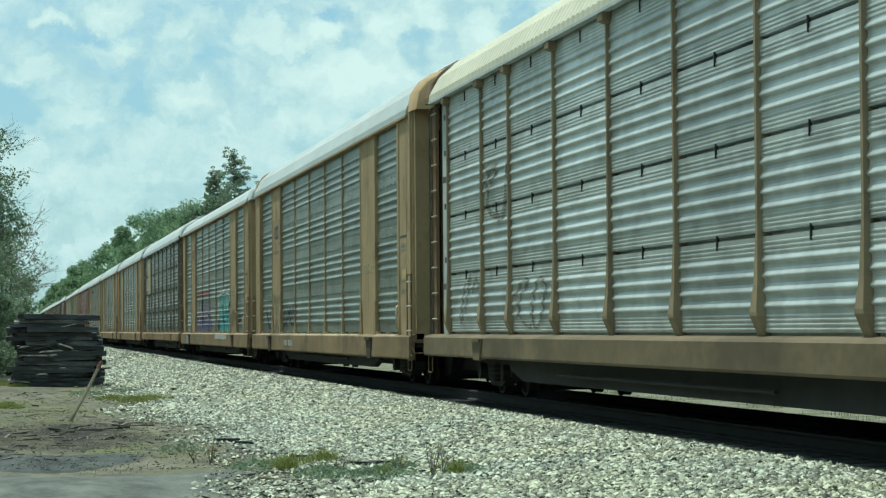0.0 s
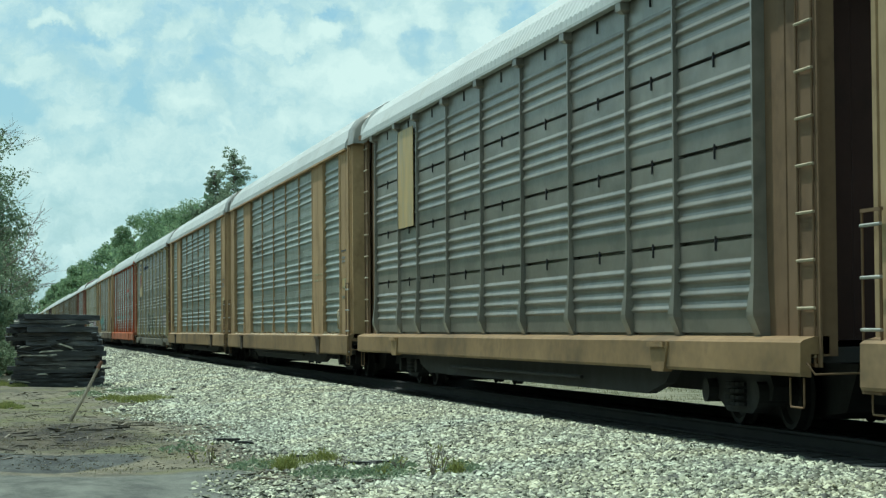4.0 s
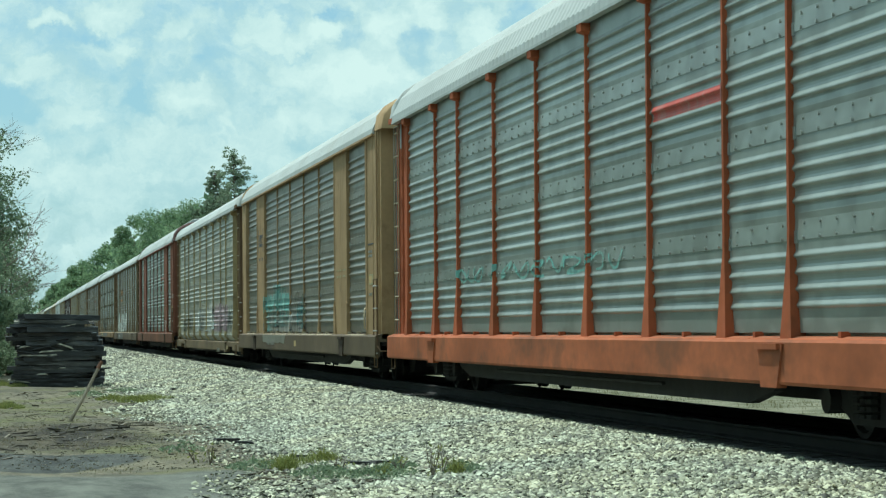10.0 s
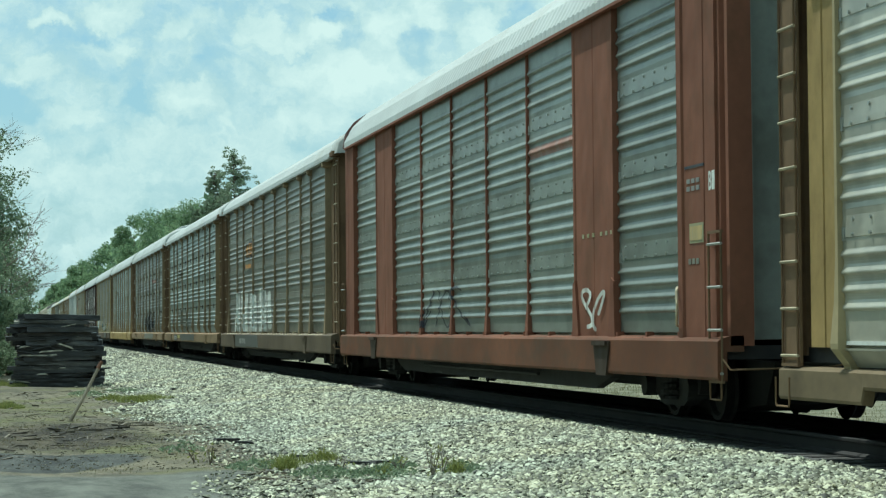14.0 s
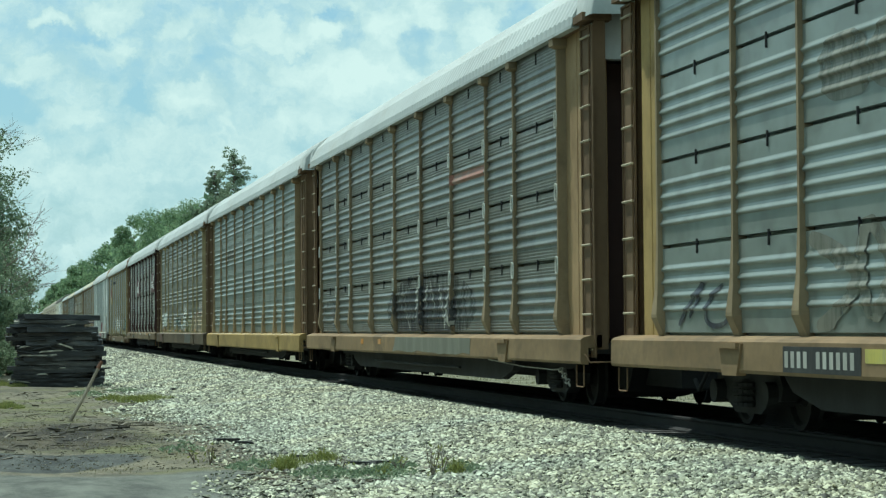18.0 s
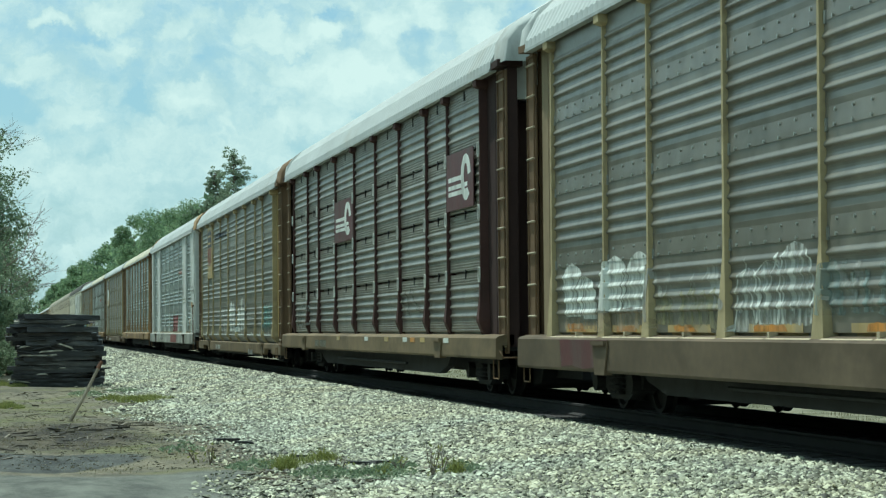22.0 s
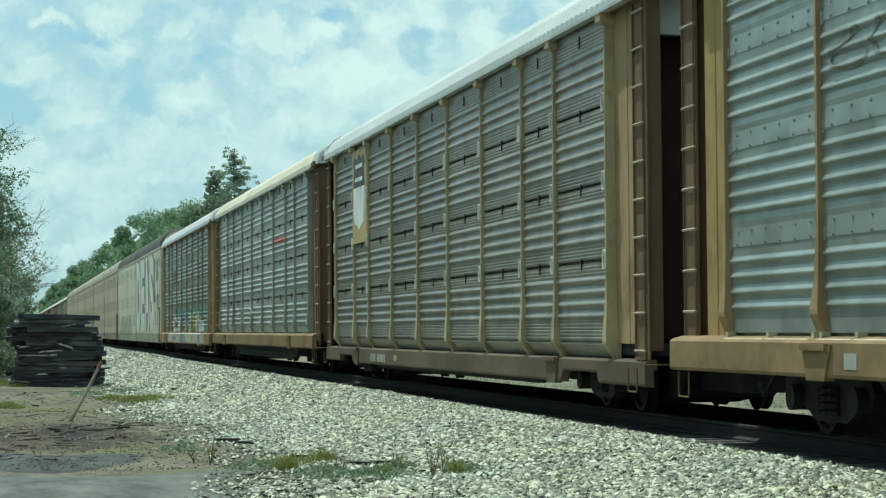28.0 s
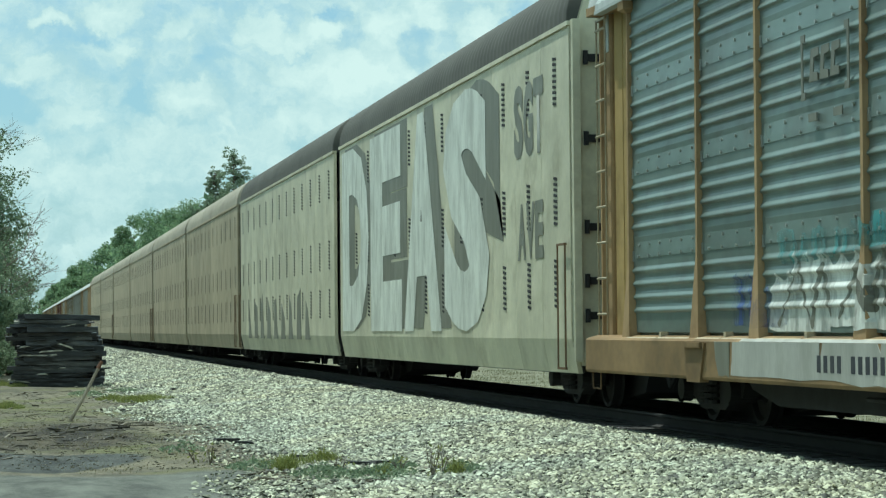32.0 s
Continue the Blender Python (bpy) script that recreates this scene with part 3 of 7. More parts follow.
def low_plants(name, spots, seed):
    """Broad dark leaves close to the ground."""
    r = np.random.default_rng(seed)
    q = []
    for x, y, rad, n in spots:
        a, d = r.random(n) * 6.283, rad * r.random(n) ** 0.6
        bx, by = x + np.cos(a) * d, y + np.sin(a) * d * 2.0
        p = np.stack([bx, by, ground_z(bx, by) + 0.02 + 0.13 * r.random(n) * (1 - d / rad)], -1)
        u = r.normal(size=(n, 3)) * np.array([1, 1, 0.6])
        u = u / np.linalg.norm(u, axis=1)[:, None] * (0.02 + 0.035 * r.random(n))[:, None]
        v = np.cross(u, r.normal(size=(n, 3)))
        v = v / np.linalg.norm(v, axis=1)[:, None] * 0.014
        q.append(np.stack([p - u, p + v, p + u, p - v], 1))
    soup(name, np.concatenate(q), M["leaf"], "dark leafy weeds low on the gravel", "weeds")


low_plants("low_weeds", ((3.25, 24.2, 0.35, 420), (3.75, 23.6, 0.40, 520), (4.05, 24.3, 0.25, 240), (2.75, 26.2, 0.35, 260), (4.45, 22.8, 0.22, 240), (2.2, 30.0, 0.3, 160), (1.9, 57.0, 0.5, 320), (2.9, 60.0, 0.5, 320)), 77)


def weed(x, y, h, seed):
    """A dry weed with a few leaves."""
    r = np.random.default_rng(seed)
    b = Build()
    z = float(ground_z(x, y))
    for k in range(6):
        a = r.random() * 6.283
        m_ = Vector((math.cos(a) * 0.05, math.sin(a) * 0.05, h * 0.5))
        e = Vector((math.cos(a) * 0.16 * r.random(), math.sin(a) * 0.16, h * (0.7 + 0.4 * r.random())))
        b.tube((0, 0, 0), m_, 0.007, 0.005, 4)
        b.tube(m_, e, 0.005, 0.002, 4)
        b.tube(m_, m_ + Vector((r.normal() * 0.06, r.normal() * 0.06, 0.08)), 0.004, 0.002, 4)
    w = new("dry_weed")
    w.matrix_basis = pose(x, y, z - 0.01)
    tagged(w, "dry brown weed standing in the gravel", "weed", "weeds on the bank")
    put("stems", b.mesh("stems"), M["twig"], w)
    lv = Build()
    for k in range(26):
        p = Vector((r.normal() * 0.06, r.normal() * 0.06, h * r.random()))
        d1, d2 = Vector((r.normal(), r.normal(), r.normal())).normalized() * 0.03, Vector((r.normal(), r.normal(), r.normal())).normalized() * 0.015
        lv.add([p - d1, p - d2, p + d1, p + d2], [(0, 1, 2, 3)])
    put("leaves", lv.mesh("leaves", fix=False), M["grass"], w)


for k, (x, y, h) in enumerate(((4.12, 22.6, 0.38), (4.25, 22.8, 0.30), (3.45, 24.4, 0.22), (2.35, 27.5, 0.30), (2.2, 28.0, 0.18), (3.95, 23.6, 0.2))):
    weed(x, y, h, 50 + k)


def ground_plank(x, y, l, a, seed):
    b = Build().prism([(-l / 2, 0), (l / 2, 0.01), (l / 2 - 0.05, 0.05), (-l / 2 + 0.03, 0.06)], "y", -0.06, 0.06)
    ob = put("loose_board", b.mesh("loose_board"), M["tie"], at=pose(x, y, float(ground_z(x, y)) - 0.005, 0, 0, a))
    tagged(ob, "short dark broken board lying on the gravel", "board", "loose boards")


for k, (x, y, l, a) in enumerate(((4.15, 57.0, 0.55, 20), (2.95, 31.8, 0.40, 15), (3.1, 31.0, 0.30, -10), (3.55, 27.8, 0.5, 5), (3.9, 25.6, 0.45, -15), (4.1, 25.4, 0.35, 20), (4.75, 33.8, 0.16, 0))):
    ground_plank(x, y, l, a, k)


# ---- the train ----
Z0, P = 0.86, 0.966      # foot of the side panels, and the height of one course of ribs
# height of the lowest rib, of a course, and from rib to rib; height of the first joint between courses
COURSE = {"dots": (1.195, 0.971, 0.155, 1.795), "dots_low": (1.16, 0.967, 0.156, 1.77),
          "seam": (1.20, 0.955, 0.148, 1.89), "fluted": (1.20, 0.955, 0.148, 1.89), "fluted_low": (1.15, 0.95, 0.150, 1.83)}
RIB = ((-0.037, 0.0), (-0.031, 0.009), (-0.023, 0.019), (-0.013, 0.0245), (-0.003, 0.0235), (0.008, 0.0175), (0.022, 0.008), (0.033, 0.002), (0.042, 0.0))


def rib_profile(style):
    """(z, outward offset) up a corrugated side panel."""
    base, course, pitch, joint = COURSE[style]
    flutes = style.startswith("fluted")
    if style.endswith("low"):      # the foot of the panel turns under below a lip
        pts = [(0.63, -0.105), (0.775, -0.012), (0.779, 0.016), (0.797, 0.016), (0.80, -0.035), (0.825, -0.035), (0.829, 0.0)]
    else:
        pts = [(Z0, -0.008), (0.898, -0.008), (0.90, -0.05), (0.932, -0.05), (0.935, 0.0)]
    flute = lambda z: [(z + d, o) for d, o in ((0.0, 0.0), (0.012, 0.007), (0.024, 0.007), (0.032, 0.0))]
    for g in range(4):
        b0 = base + course * g
        low_z = pts[-1][0]
        j = joint + course * (g - 1)
        if g and style.startswith("dots"):      # the upper sheet laps over the lower one
            pts += [(j - 0.002, 0.0), (j, 0.007), (j + 0.06, 0.005), (j + 0.13, 0.001), (j + 0.19, -0.002), (j + 0.25, 0.003), (b0 - 0.06, -0.003)]
        elif g:
            if flutes:
                for k in range(3):
                    pts += flute(low_z + 0.012 + 0.044 * k)
            pts += [(j - 0.021, 0.0), (j - 0.019, -0.09), (j + 0.019, -0.09), (j + 0.021, 0.0)]
            low_z = j + 0.021
        if flutes:
            for k in range(int((b0 - 0.04 - low_z - 0.01) / 0.044)):
                pts += flute(low_z + 0.012 + 0.044 * k)
        for i in range(4):
            c = b0 + pitch * i
            pts += [(c + d, o) for d, o in RIB]
            if i < 3:
                pts += [(c + 0.062, -0.005), (c + 0.090, -0.006), (c + 0.108, -0.003)]
    if flutes:
        for k in range(5):
            pts += flute(pts[-1][0] + 0.012)
    pts.append((4.88, 0.0))
    return pts


PROFILE = {s: rib_profile(s) for s in COURSE}


def panel_mesh(width, style):
    b = Build()
    pts = PROFILE[style]
    for z, o in pts:
        b.v += [(-1.475 - o, 0, z), (-1.475 - o, width, z)]
    n = len(pts)
    b.f = [(2 * i, 2 * i + 1, 2 * i + 3, 2 * i + 2) for i in range(n - 1)]
    foot_z = pts[0][0]
    b.v += [(-1.33, 0, foot_z), (-1.33, width, foot_z), (-1.33, 0, 4.88), (-1.33, width, 4.88)]
    k = 2 * n
    b.f += [(k, k + 2, k + 3, k + 1), (0, k, k + 1, 1), (2 * n - 2, 2 * n - 1, k + 3, k + 2)]
    return b


def bolts_mesh(width, style):
    """Small fastenings on a panel: rivet heads over the laps, or the clips that bridge the open joints."""
    b = Build()
    course, joint = COURSE[style][1], COURSE[style][3]
    if not style.startswith("dots"):
        for g in range(4):
            z = min(joint + course * g, 4.80)
            b.box(-1.493, -1.46, width * 0.5 - 0.011, width * 0.5 + 0.011, z - 0.11, z + 0.045)
        return b
    for g in range(3):
        z = joint + course * g
        n = max(2, int(width / 0.45))
        for i in range(n):
            y = 0.3 + i * (width - 0.6) / (n - 1)
            for dz, x in ((0.022, -1.502), (0.155, -1.492)):
                b.prism([(y - 0.018, z + dz), (y - 0.009, z + dz - 0.016), (y + 0.009, z + dz - 0.016), (y + 0.018, z + dz), (y + 0.009, z + dz + 0.016), (y - 0.009, z + dz + 0.016)], "x", x, -1.46)
        for y in (0.075, width - 0.075):      # pale clips beside the posts
            b.box(-1.494, -1.46, y - 0.02, y + 0.02, z - 0.03, z + 0.09)
    return b


def foot_rail_mesh(width):
    """A pale worn strip along the foot of a panel, in two lengths, on short blocks."""
    b = Build()
    m_ = width * 0.5
    for a, c in ((0.14, m_ - 0.03), (m_ + 0.03, width - 0.14)):
        b.prism([(-1.58, 0.868), (-1.604, 0.868), (-1.604, 0.873), (-1.58, 0.884)], "y", a, c)
    for y in (0.10, m_, width - 0.10):
        b.box(-1.55, -1.46, y - 0.035, y + 0.035, 0.878, 0.945)
    return b


# posts: height, outer face and half width at each level
POSTS = {
    "proud": ((0.86, 1.475, 0.10), (1.10, 1.575, 0.11), (1.14, 1.577, 0.105), (1.42, 1.548, 0.058), (1.95, 1.530, 0.030), (4.70, 1.525, 0.026)),
    "gusset": ((0.86, 1.575, 0.16), (1.05, 1.566, 0.13), (1.75, 1.534, 0.034), (4.70, 1.523, 0.026)),
    "curved": ((0.60, 1.435, 0.085), (0.64, 1.44, 0.085), (0.79, 1.555, 0.095), (0.84, 1.56, 0.095), (1.20, 1.535, 0.056), (1.60, 1.526, 0.032), (4.70, 1.522, 0.026)),
    "thin": ((0.86, 1.545, 0.11), (1.40, 1.515, 0.034), (4.90, 1.511, 0.026)),
}


def loft(levels, back):
    """A post from its levels, back to the depth given."""
    b = Build()
    for z, x, h_ in levels:
        b.v += [(-back, -h_, z), (-x, -h_, z), (-x + 0.0, h_, z), (-back, h_, z)]
    n = len(levels)
    b.f = [(4 * i + k, 4 * i + (k + 1) % 4, 4 * i + 4 + (k + 1) % 4, 4 * i + 4 + k) for i in range(n - 1) for k in range(4)]
    b.f += [(3, 2, 1, 0), (4 * n - 4, 4 * n - 3, 4 * n - 2, 4 * n - 1)]
    return b


def post_mesh(kind):
    if kind in POSTS:
        b = loft(POSTS[kind], 1.36)
        if kind != "thin":      # cap under the eave
            x = POSTS[kind][-1][1]
            b.add(*(lambda c: (c.v, c.f))(loft(((4.695, x + 0.012, 0.045), (4.735, 1.595, 0.12), (4.83, 1.60, 0.12)), 1.36)))
        return b
    b = Build()              # broad plate with a pressed seam
    out = [(-1.42, -1.0), (-1.548, -1.0), (-1.548, -0.93), (-1.53, -0.90), (-1.53, -0.03), (-1.522, 0.0), (-1.53, 0.03), (-1.53, 0.90), (-1.548, 0.93), (-1.548, 1.0), (-1.42, 1.0)]
    return b.prism(out, "z", 0.86, 4.9)


def wire_loop_mesh():
    b = Build()
    ring = [(0.035 * math.cos(a) + (0.028 if math.cos(a) > 0 else -0.028), 0.115 * math.sin(a)) for a in (2 * math.pi * i / 16 for i in range(16))]
    for y, z in ring:
        d = Vector((y, z)).normalized() * 0.007
        b.v += [(-1.556, y - d.x, z - d.y), (-1.556, y + d.x, z + d.y), (-1.538, y + d.x, z + d.y), (-1.538, y - d.x, z - d.y)]
    b.f = [(4 * i + k, 4 * i + (k + 1) % 4, 4 * ((i + 1) % 16) + (k + 1) % 4, 4 * ((i + 1) % 16) + k) for i in range(16) for k in range(4)]
    return b


def end_plate_mesh(kind):
    """The side of a car's end bay; y runs inwards from the end of the body."""
    b = Build()
    if kind == "flat":
        out = [(-1.42, 0.3), (-1.55, 0.3), (-1.55, 0.66), (-1.54, 0.67), (-1.54, 0.70), (-1.55, 0.71), (-1.55, 1.42), (-1.575, 1.44), (-1.575, 1.6), (-1.42, 1.6)]
        return b.prism(out, "z", 0.86, 4.92)
    out = [(-1.16, 0.40), (-1.29, 0.40), (-1.29, 0.60), (-1.40, 0.62), (-1.40, 0.98), (-1.385, 0.99), (-1.385, 1.02), (-1.40, 1.03), (-1.40, 1.62), (-1.16, 1.62)]
    return b.prism(out, "z", 0.80, 4.9)


def corner_post_mesh(kind):
    b = Build()
    if kind == "flat":
        return b.prism([(-1.25, 0.0), (-1.50, 0.0), (-1.50, 0.10), (-1.45, 0.12), (-1.45, 0.20), (-1.52, 0.22), (-1.52, 0.29), (-1.25, 0.29)], "z", 0.80, 4.95)
    return b.prism([(-1.28, 0.0), (-1.43, 0.0), (-1.43, 0.06), (-1.39, 0.07), (-1.39, 0.36), (-1.36, 0.38), (-1.28, 0.38)], "z", 0.72, 4.92)


def bar_mesh(pts, r):
    """A bent round bar as one closed skin."""
    b = Build()
    n = 6
    P_ = [Vector(p) for p in pts]
    for i, p in enumerate(P_):
        d = (P_[min(i + 1, len(P_) - 1)] - P_[max(i - 1, 0)]).normalized()
        u = d.orthogonal().normalized()
        if i and u.dot(last) < 0:
            u = -u
        u = (u if i == 0 else (last - d * last.dot(d)).normalized())
        last = u
        w = d.cross(u)
        b.v += [p + (u * math.cos(a) + w * math.sin(a)) * r for a in (2 * math.pi * k / n for k in range(n))]
    b.f = [(i * n + k, i * n + (k + 1) % n, (i + 1) * n + (k + 1) % n, (i + 1) * n + k) for i in range(len(P_) - 1) for k in range(n)]
    b.f += [tuple(range(n - 1, -1, -1)), tuple(range(len(b.v) - n, len(b.v)))]
    b.v = [tuple(v) for v in b.v]
    return b


def sill_step_mesh():
    return bar_mesh([(-1.58, 0.0, 0.52), (-1.58, 0.0, 0.28), (-1.58, 0.02, 0.25), (-1.58, 0.36, 0.25), (-1.58, 0.38, 0.28), (-1.58, 0.38, 0.52)], 0.010)


def ladder_mesh(z0, z1, w=0.42):
    """Two side rails with their feet."""
    b = Build()
    b.box(-0.01, 0.02, -0.02, w + 0.02, z0, z0 + 0.03)
    for s_ in (0, w):
        b.tube((0, s_, z0), (0, s_, z1), 0.013, n=5)
    b.box(-0.01, 0.02, -0.02, w + 0.02, z1 - 0.03, z1)
    return b


def sill_pad_mesh(zb, low):
    x, top = (1.525, 0.60) if low else (1.665, 0.83)
    b = Build().prism([(-0.24, zb - 0.03), (0.22, zb - 0.03), (0.36, top), (-0.40, top)], "x", -x, -x + 0.10)
    return b.box(-x - 0.035, -x + 0.05, -0.34, 0.30, top - 0.05, top + 0.005)


def sill_mesh(zb, length, low):
    """The long side sill, with a sloping ledge along its top."""
    b = Build()
    h = length / 2
    if low:                 # it is cut away over the trucks
        cut = ((-h, zb + 0.02), (-11.40, zb + 0.02), (-11.34, 0.44), (-9.55, 0.44), (-9.40, zb), (9.40, zb), (9.55, 0.44), (11.34, 0.44), (11.40, zb + 0.02), (h, zb + 0.02))
        for y, z in cut:
            b.v += [(-1.36, y, 0.62), (-1.46, y, 0.612), (-1.505, y, 0.585), (-1.51, y, z + 0.03), (-1.495, y, z), (-1.40, y, z - 0.01), (-1.40, y, 0.50), (-1.36, y, 0.50)]
        b.f = [(8 * i + k, 8 * i + (k + 1) % 8, 8 * i + 8 + (k + 1) % 8, 8 * i + 8 + k) for i in range(len(cut) - 1) for k in range(8)]
        b.f += [tuple(range(7, -1, -1)), tuple(range(len(b.v) - 8, len(b.v)))]
        return b
    b.prism([(-1.36, 0.905), (-1.50, 0.90), (-1.605, 0.872), (-1.64, 0.845), (-1.645, zb + 0.03), (-1.63, zb), (-1.54, zb - 0.01), (-1.54, 0.74), (-1.36, 0.74)], "y", -h, h)
    return b


def roof_mesh(length, kind):
    b = Build()
    if kind == "high":
        prof = [(-1.53 * math.cos(a) ** 0.75, 4.95 + 0.99 * math.sin(a) ** 0.85) for a in (math.pi / 2 * i / 11 for i in range(11))] + [(0, 5.94)]
    else:
        prof = [(-1.60, 4.855), (-1.59, 4.95), (-1.42, 5.20), (-1.12, 5.43), (-0.65, 5.64), (0, 5.73)]
    prof = prof + [(-x, z) for x, z in prof[-2::-1]]
    n = len(prof)
    h = length / 2 - 0.45
    ys, out = [], []
    k = int(2 * h / 0.26)
    for i in range(k):
        y = -h + 2 * h * i / k
        for f_, o in ((0.0, 0.0), (0.4, 0.0), (0.55, 0.010), (0.85, 0.010)):
            ys.append(y + f_ * 2 * h / k), out.append(o)
    ys.append(h), out.append(0.0)
    for y, o in zip(ys, out):
        b.v += [(x * (1 + o * 0.5 if 0 < i < n - 1 else 1), y, z + (o if 0 < i < n - 1 else 0)) for i, (x, z) in enumerate(prof)]
    b.f = [(j * n + i, j * n + i + 1, (j + 1) * n + i + 1, (j + 1) * n + i) for j in range(len(ys) - 1) for i in range(n - 1)]
    b.f += [tuple(range(n)), tuple(range(len(b.v) - 1, len(b.v) - n - 1, -1))]
    return b


def hood_mesh(kind):
    """The curved end of the roof; y runs outwards."""
    b = Build()
    top = 5.92 if kind == "high" else 5.72
    rows = []
    for y, drop, pinch in ((0, 0.10, 0.985), (0.45, 0.12, 0.98), (0.70, 0.16, 0.97), (0.76, 0.20, 0.96)):
        row = []
        for i in range(13):
            a = math.pi * i / 12
            row.append((-1.58 * math.cos(a) * pinch, y, 4.9 + (top - 4.9 - drop) * math.sin(a) ** 0.75))
        rows.append(row)
    for r in rows:
        b.v += r
    b.f = [(j * 13 + i, j * 13 + i + 1, (j + 1) * 13 + i + 1, (j + 1) * 13 + i) for j in range(3) for i in range(12)]
    b.f += [tuple(range(13)), tuple(range(51, 38, -1))]
    return b


def door_mesh():
    """An end door of folded leaves, one pleated sheet."""
    out = []
    for i in range(9):
        x = -1.36 + i * 0.34
        o = 0.05 if i % 2 else 0.0
        out += [(x - 0.15, o), (x + 0.15, o)] if 0 < i < 8 else [(x, o)]
    out += [(1.36, -0.06), (-1.36, -0.06)]
    return Build().prism(out, "z", 0.86, 4.40)


def under_mesh(length, low):
    b = Build()
    h = length / 2
    b.box(-0.33, 0.33, -h, h, 0.22, 0.80)
    w = 1.34 if low else 1.50
    b.box(-w, w, -h + 0.1, h - 0.1, 0.66, 0.80)
    return b


def belly_mesh():
    """A fish-bellied side girder under the floor."""
    return Build().prism([(-8.6, 0.72), (-8.0, 0.36), (-7.2, 0.215), (7.2, 0.215), (8.0, 0.36), (8.6, 0.72)], "x", -0.06, 0.06)


def wheel_mesh():
    b = Build()
    prof = [(0.0, 0.09), (0.0, 0.10), (0.05, 0.14), (0.05, 0.30), (0.0, 0.325), (0.0, 0.375), (0.10, 0.365), (0.135, 0.39), (0.135, 0.33), (0.09, 0.30), (0.09, 0.14), (0.135, 0.10), (0.135, 0.09)]
    n = 24
    for r_ in range(n):
        a = 2 * math.pi * r_ / n
        b.v += [(x, rad * math.cos(a), rad * math.sin(a)) for x, rad in prof]
    k = len(prof)
    b.f = [(i * k + j, i * k + j + 1, ((i + 1) % n) * k + j + 1, ((i + 1) % n) * k + j) for i in range(n) for j in range(k - 1)]
    b.tube((-0.05, 0, 0), (0.14, 0, 0), 0.1, n=12)
    return b


def frame_mesh():
    """A cast truck side frame."""
    out = [(-1.12, 0.46), (-1.02, 0.58), (-0.55, 0.70), (0.55, 0.70), (1.02, 0.58), (1.12, 0.46), (1.05, 0.32), (0.72, 0.30), (0.42, 0.17), (-0.42, 0.17), (-0.72, 0.30), (-1.05, 0.32)]
    b = Build().prism(out, "x", -0.09, 0.09)
    for y in (-0.86, 0.86):
        b.tube((-0.2, y, 0.385), (0.1, y, 0.385), 0.13, n=12)
    for y in (-0.17, 0, 0.17):
        for k in range(4):
            b.tube((-0.12, y, 0.24 + k * 0.07), (-0.12, y, 0.28 + k * 0.07), 0.075, n=8)
    return b


def coupler_mesh():
    b = Build()
    b.box(-0.11, 0.11, 0.0, 0.62, 0.52, 0.72)
    b.prism([(-0.2, 0.55), (0.2, 0.6), (0.22, 0.85), (0.06, 0.92), (-0.1, 0.82), (-0.2, 0.84)], "z", 0.48, 0.78)
    b.tube((-0.35, 0.1, 0.62), (-0.42, 0.5, 0.22), 0.03, n=6)
    b.tube((-0.42, 0.5, 0.22), (-0.36, 0.85, 0.34), 0.03, n=6)
    b.tube((-1.3, 0.12, 0.66), (0.1, 0.2, 0.70), 0.018, n=5)
    return b


def add_trucks(car, centre_y):
    wm, fm = shared("wheel", wheel_mesh, False), shared("side_frame", frame_mesh)
    bol = shared("bolster", lambda: Build().box(-0.95, 0.95, -0.2, 0.2, 0.36, 0.62).box(-0.4, 0.4, -0.3, 0.3, 0.6, 0.75))
    axle = shared("axle", lambda: Build().tube((-1.0, 0, 0), (1.0, 0, 0), 0.075, n=10))
    for y in centre_y:
        truck = put("truck", bol, M["under"], car, pose(0, y, -0.08), "two-axle truck under the car, shade put into its black colour")
        # dark solid added to close off the lit view through the truck
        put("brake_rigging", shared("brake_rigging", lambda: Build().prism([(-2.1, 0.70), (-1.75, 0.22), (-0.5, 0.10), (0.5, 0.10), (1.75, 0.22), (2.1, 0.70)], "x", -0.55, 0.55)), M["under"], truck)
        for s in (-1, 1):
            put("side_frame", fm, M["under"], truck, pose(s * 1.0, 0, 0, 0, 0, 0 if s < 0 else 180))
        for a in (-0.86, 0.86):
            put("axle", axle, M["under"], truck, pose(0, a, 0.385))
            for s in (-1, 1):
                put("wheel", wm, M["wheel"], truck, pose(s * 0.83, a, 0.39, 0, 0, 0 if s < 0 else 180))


CARS = []      # (car, seconds at which its middle passes the eye)
BAYS_B = (2.75, 2.0, 2.86, 2.86, 2.86, 2.86, 2.86, 2.0, 2.75)
BODY = 27.1


def mirrored(key, make):
    """The mesh and its mirror image along y."""
    if (key, 1) not in SHARED:
        SHARED[(key, 0)] = make().mesh(str(key))
        me = make().mesh(str(key))
        me.transform(Matrix.Diagonal((1, -1, 1, 1)))
        me.flip_normals()
        SHARED[(key, 1)] = me
    return SHARED[(key, 0)], SHARED[(key, 1)]


def rungs(parent, z0, z1, step, at, bright):
    me = shared("rung", lambda: Build().tube((-0.005, -0.02, 0), (-0.005, 0.44, 0), 0.016, n=6))
    z = z0 + 0.1
    while z < z1:
        put("rung", me, bright, parent, pose(0, 0, z))
        z += step


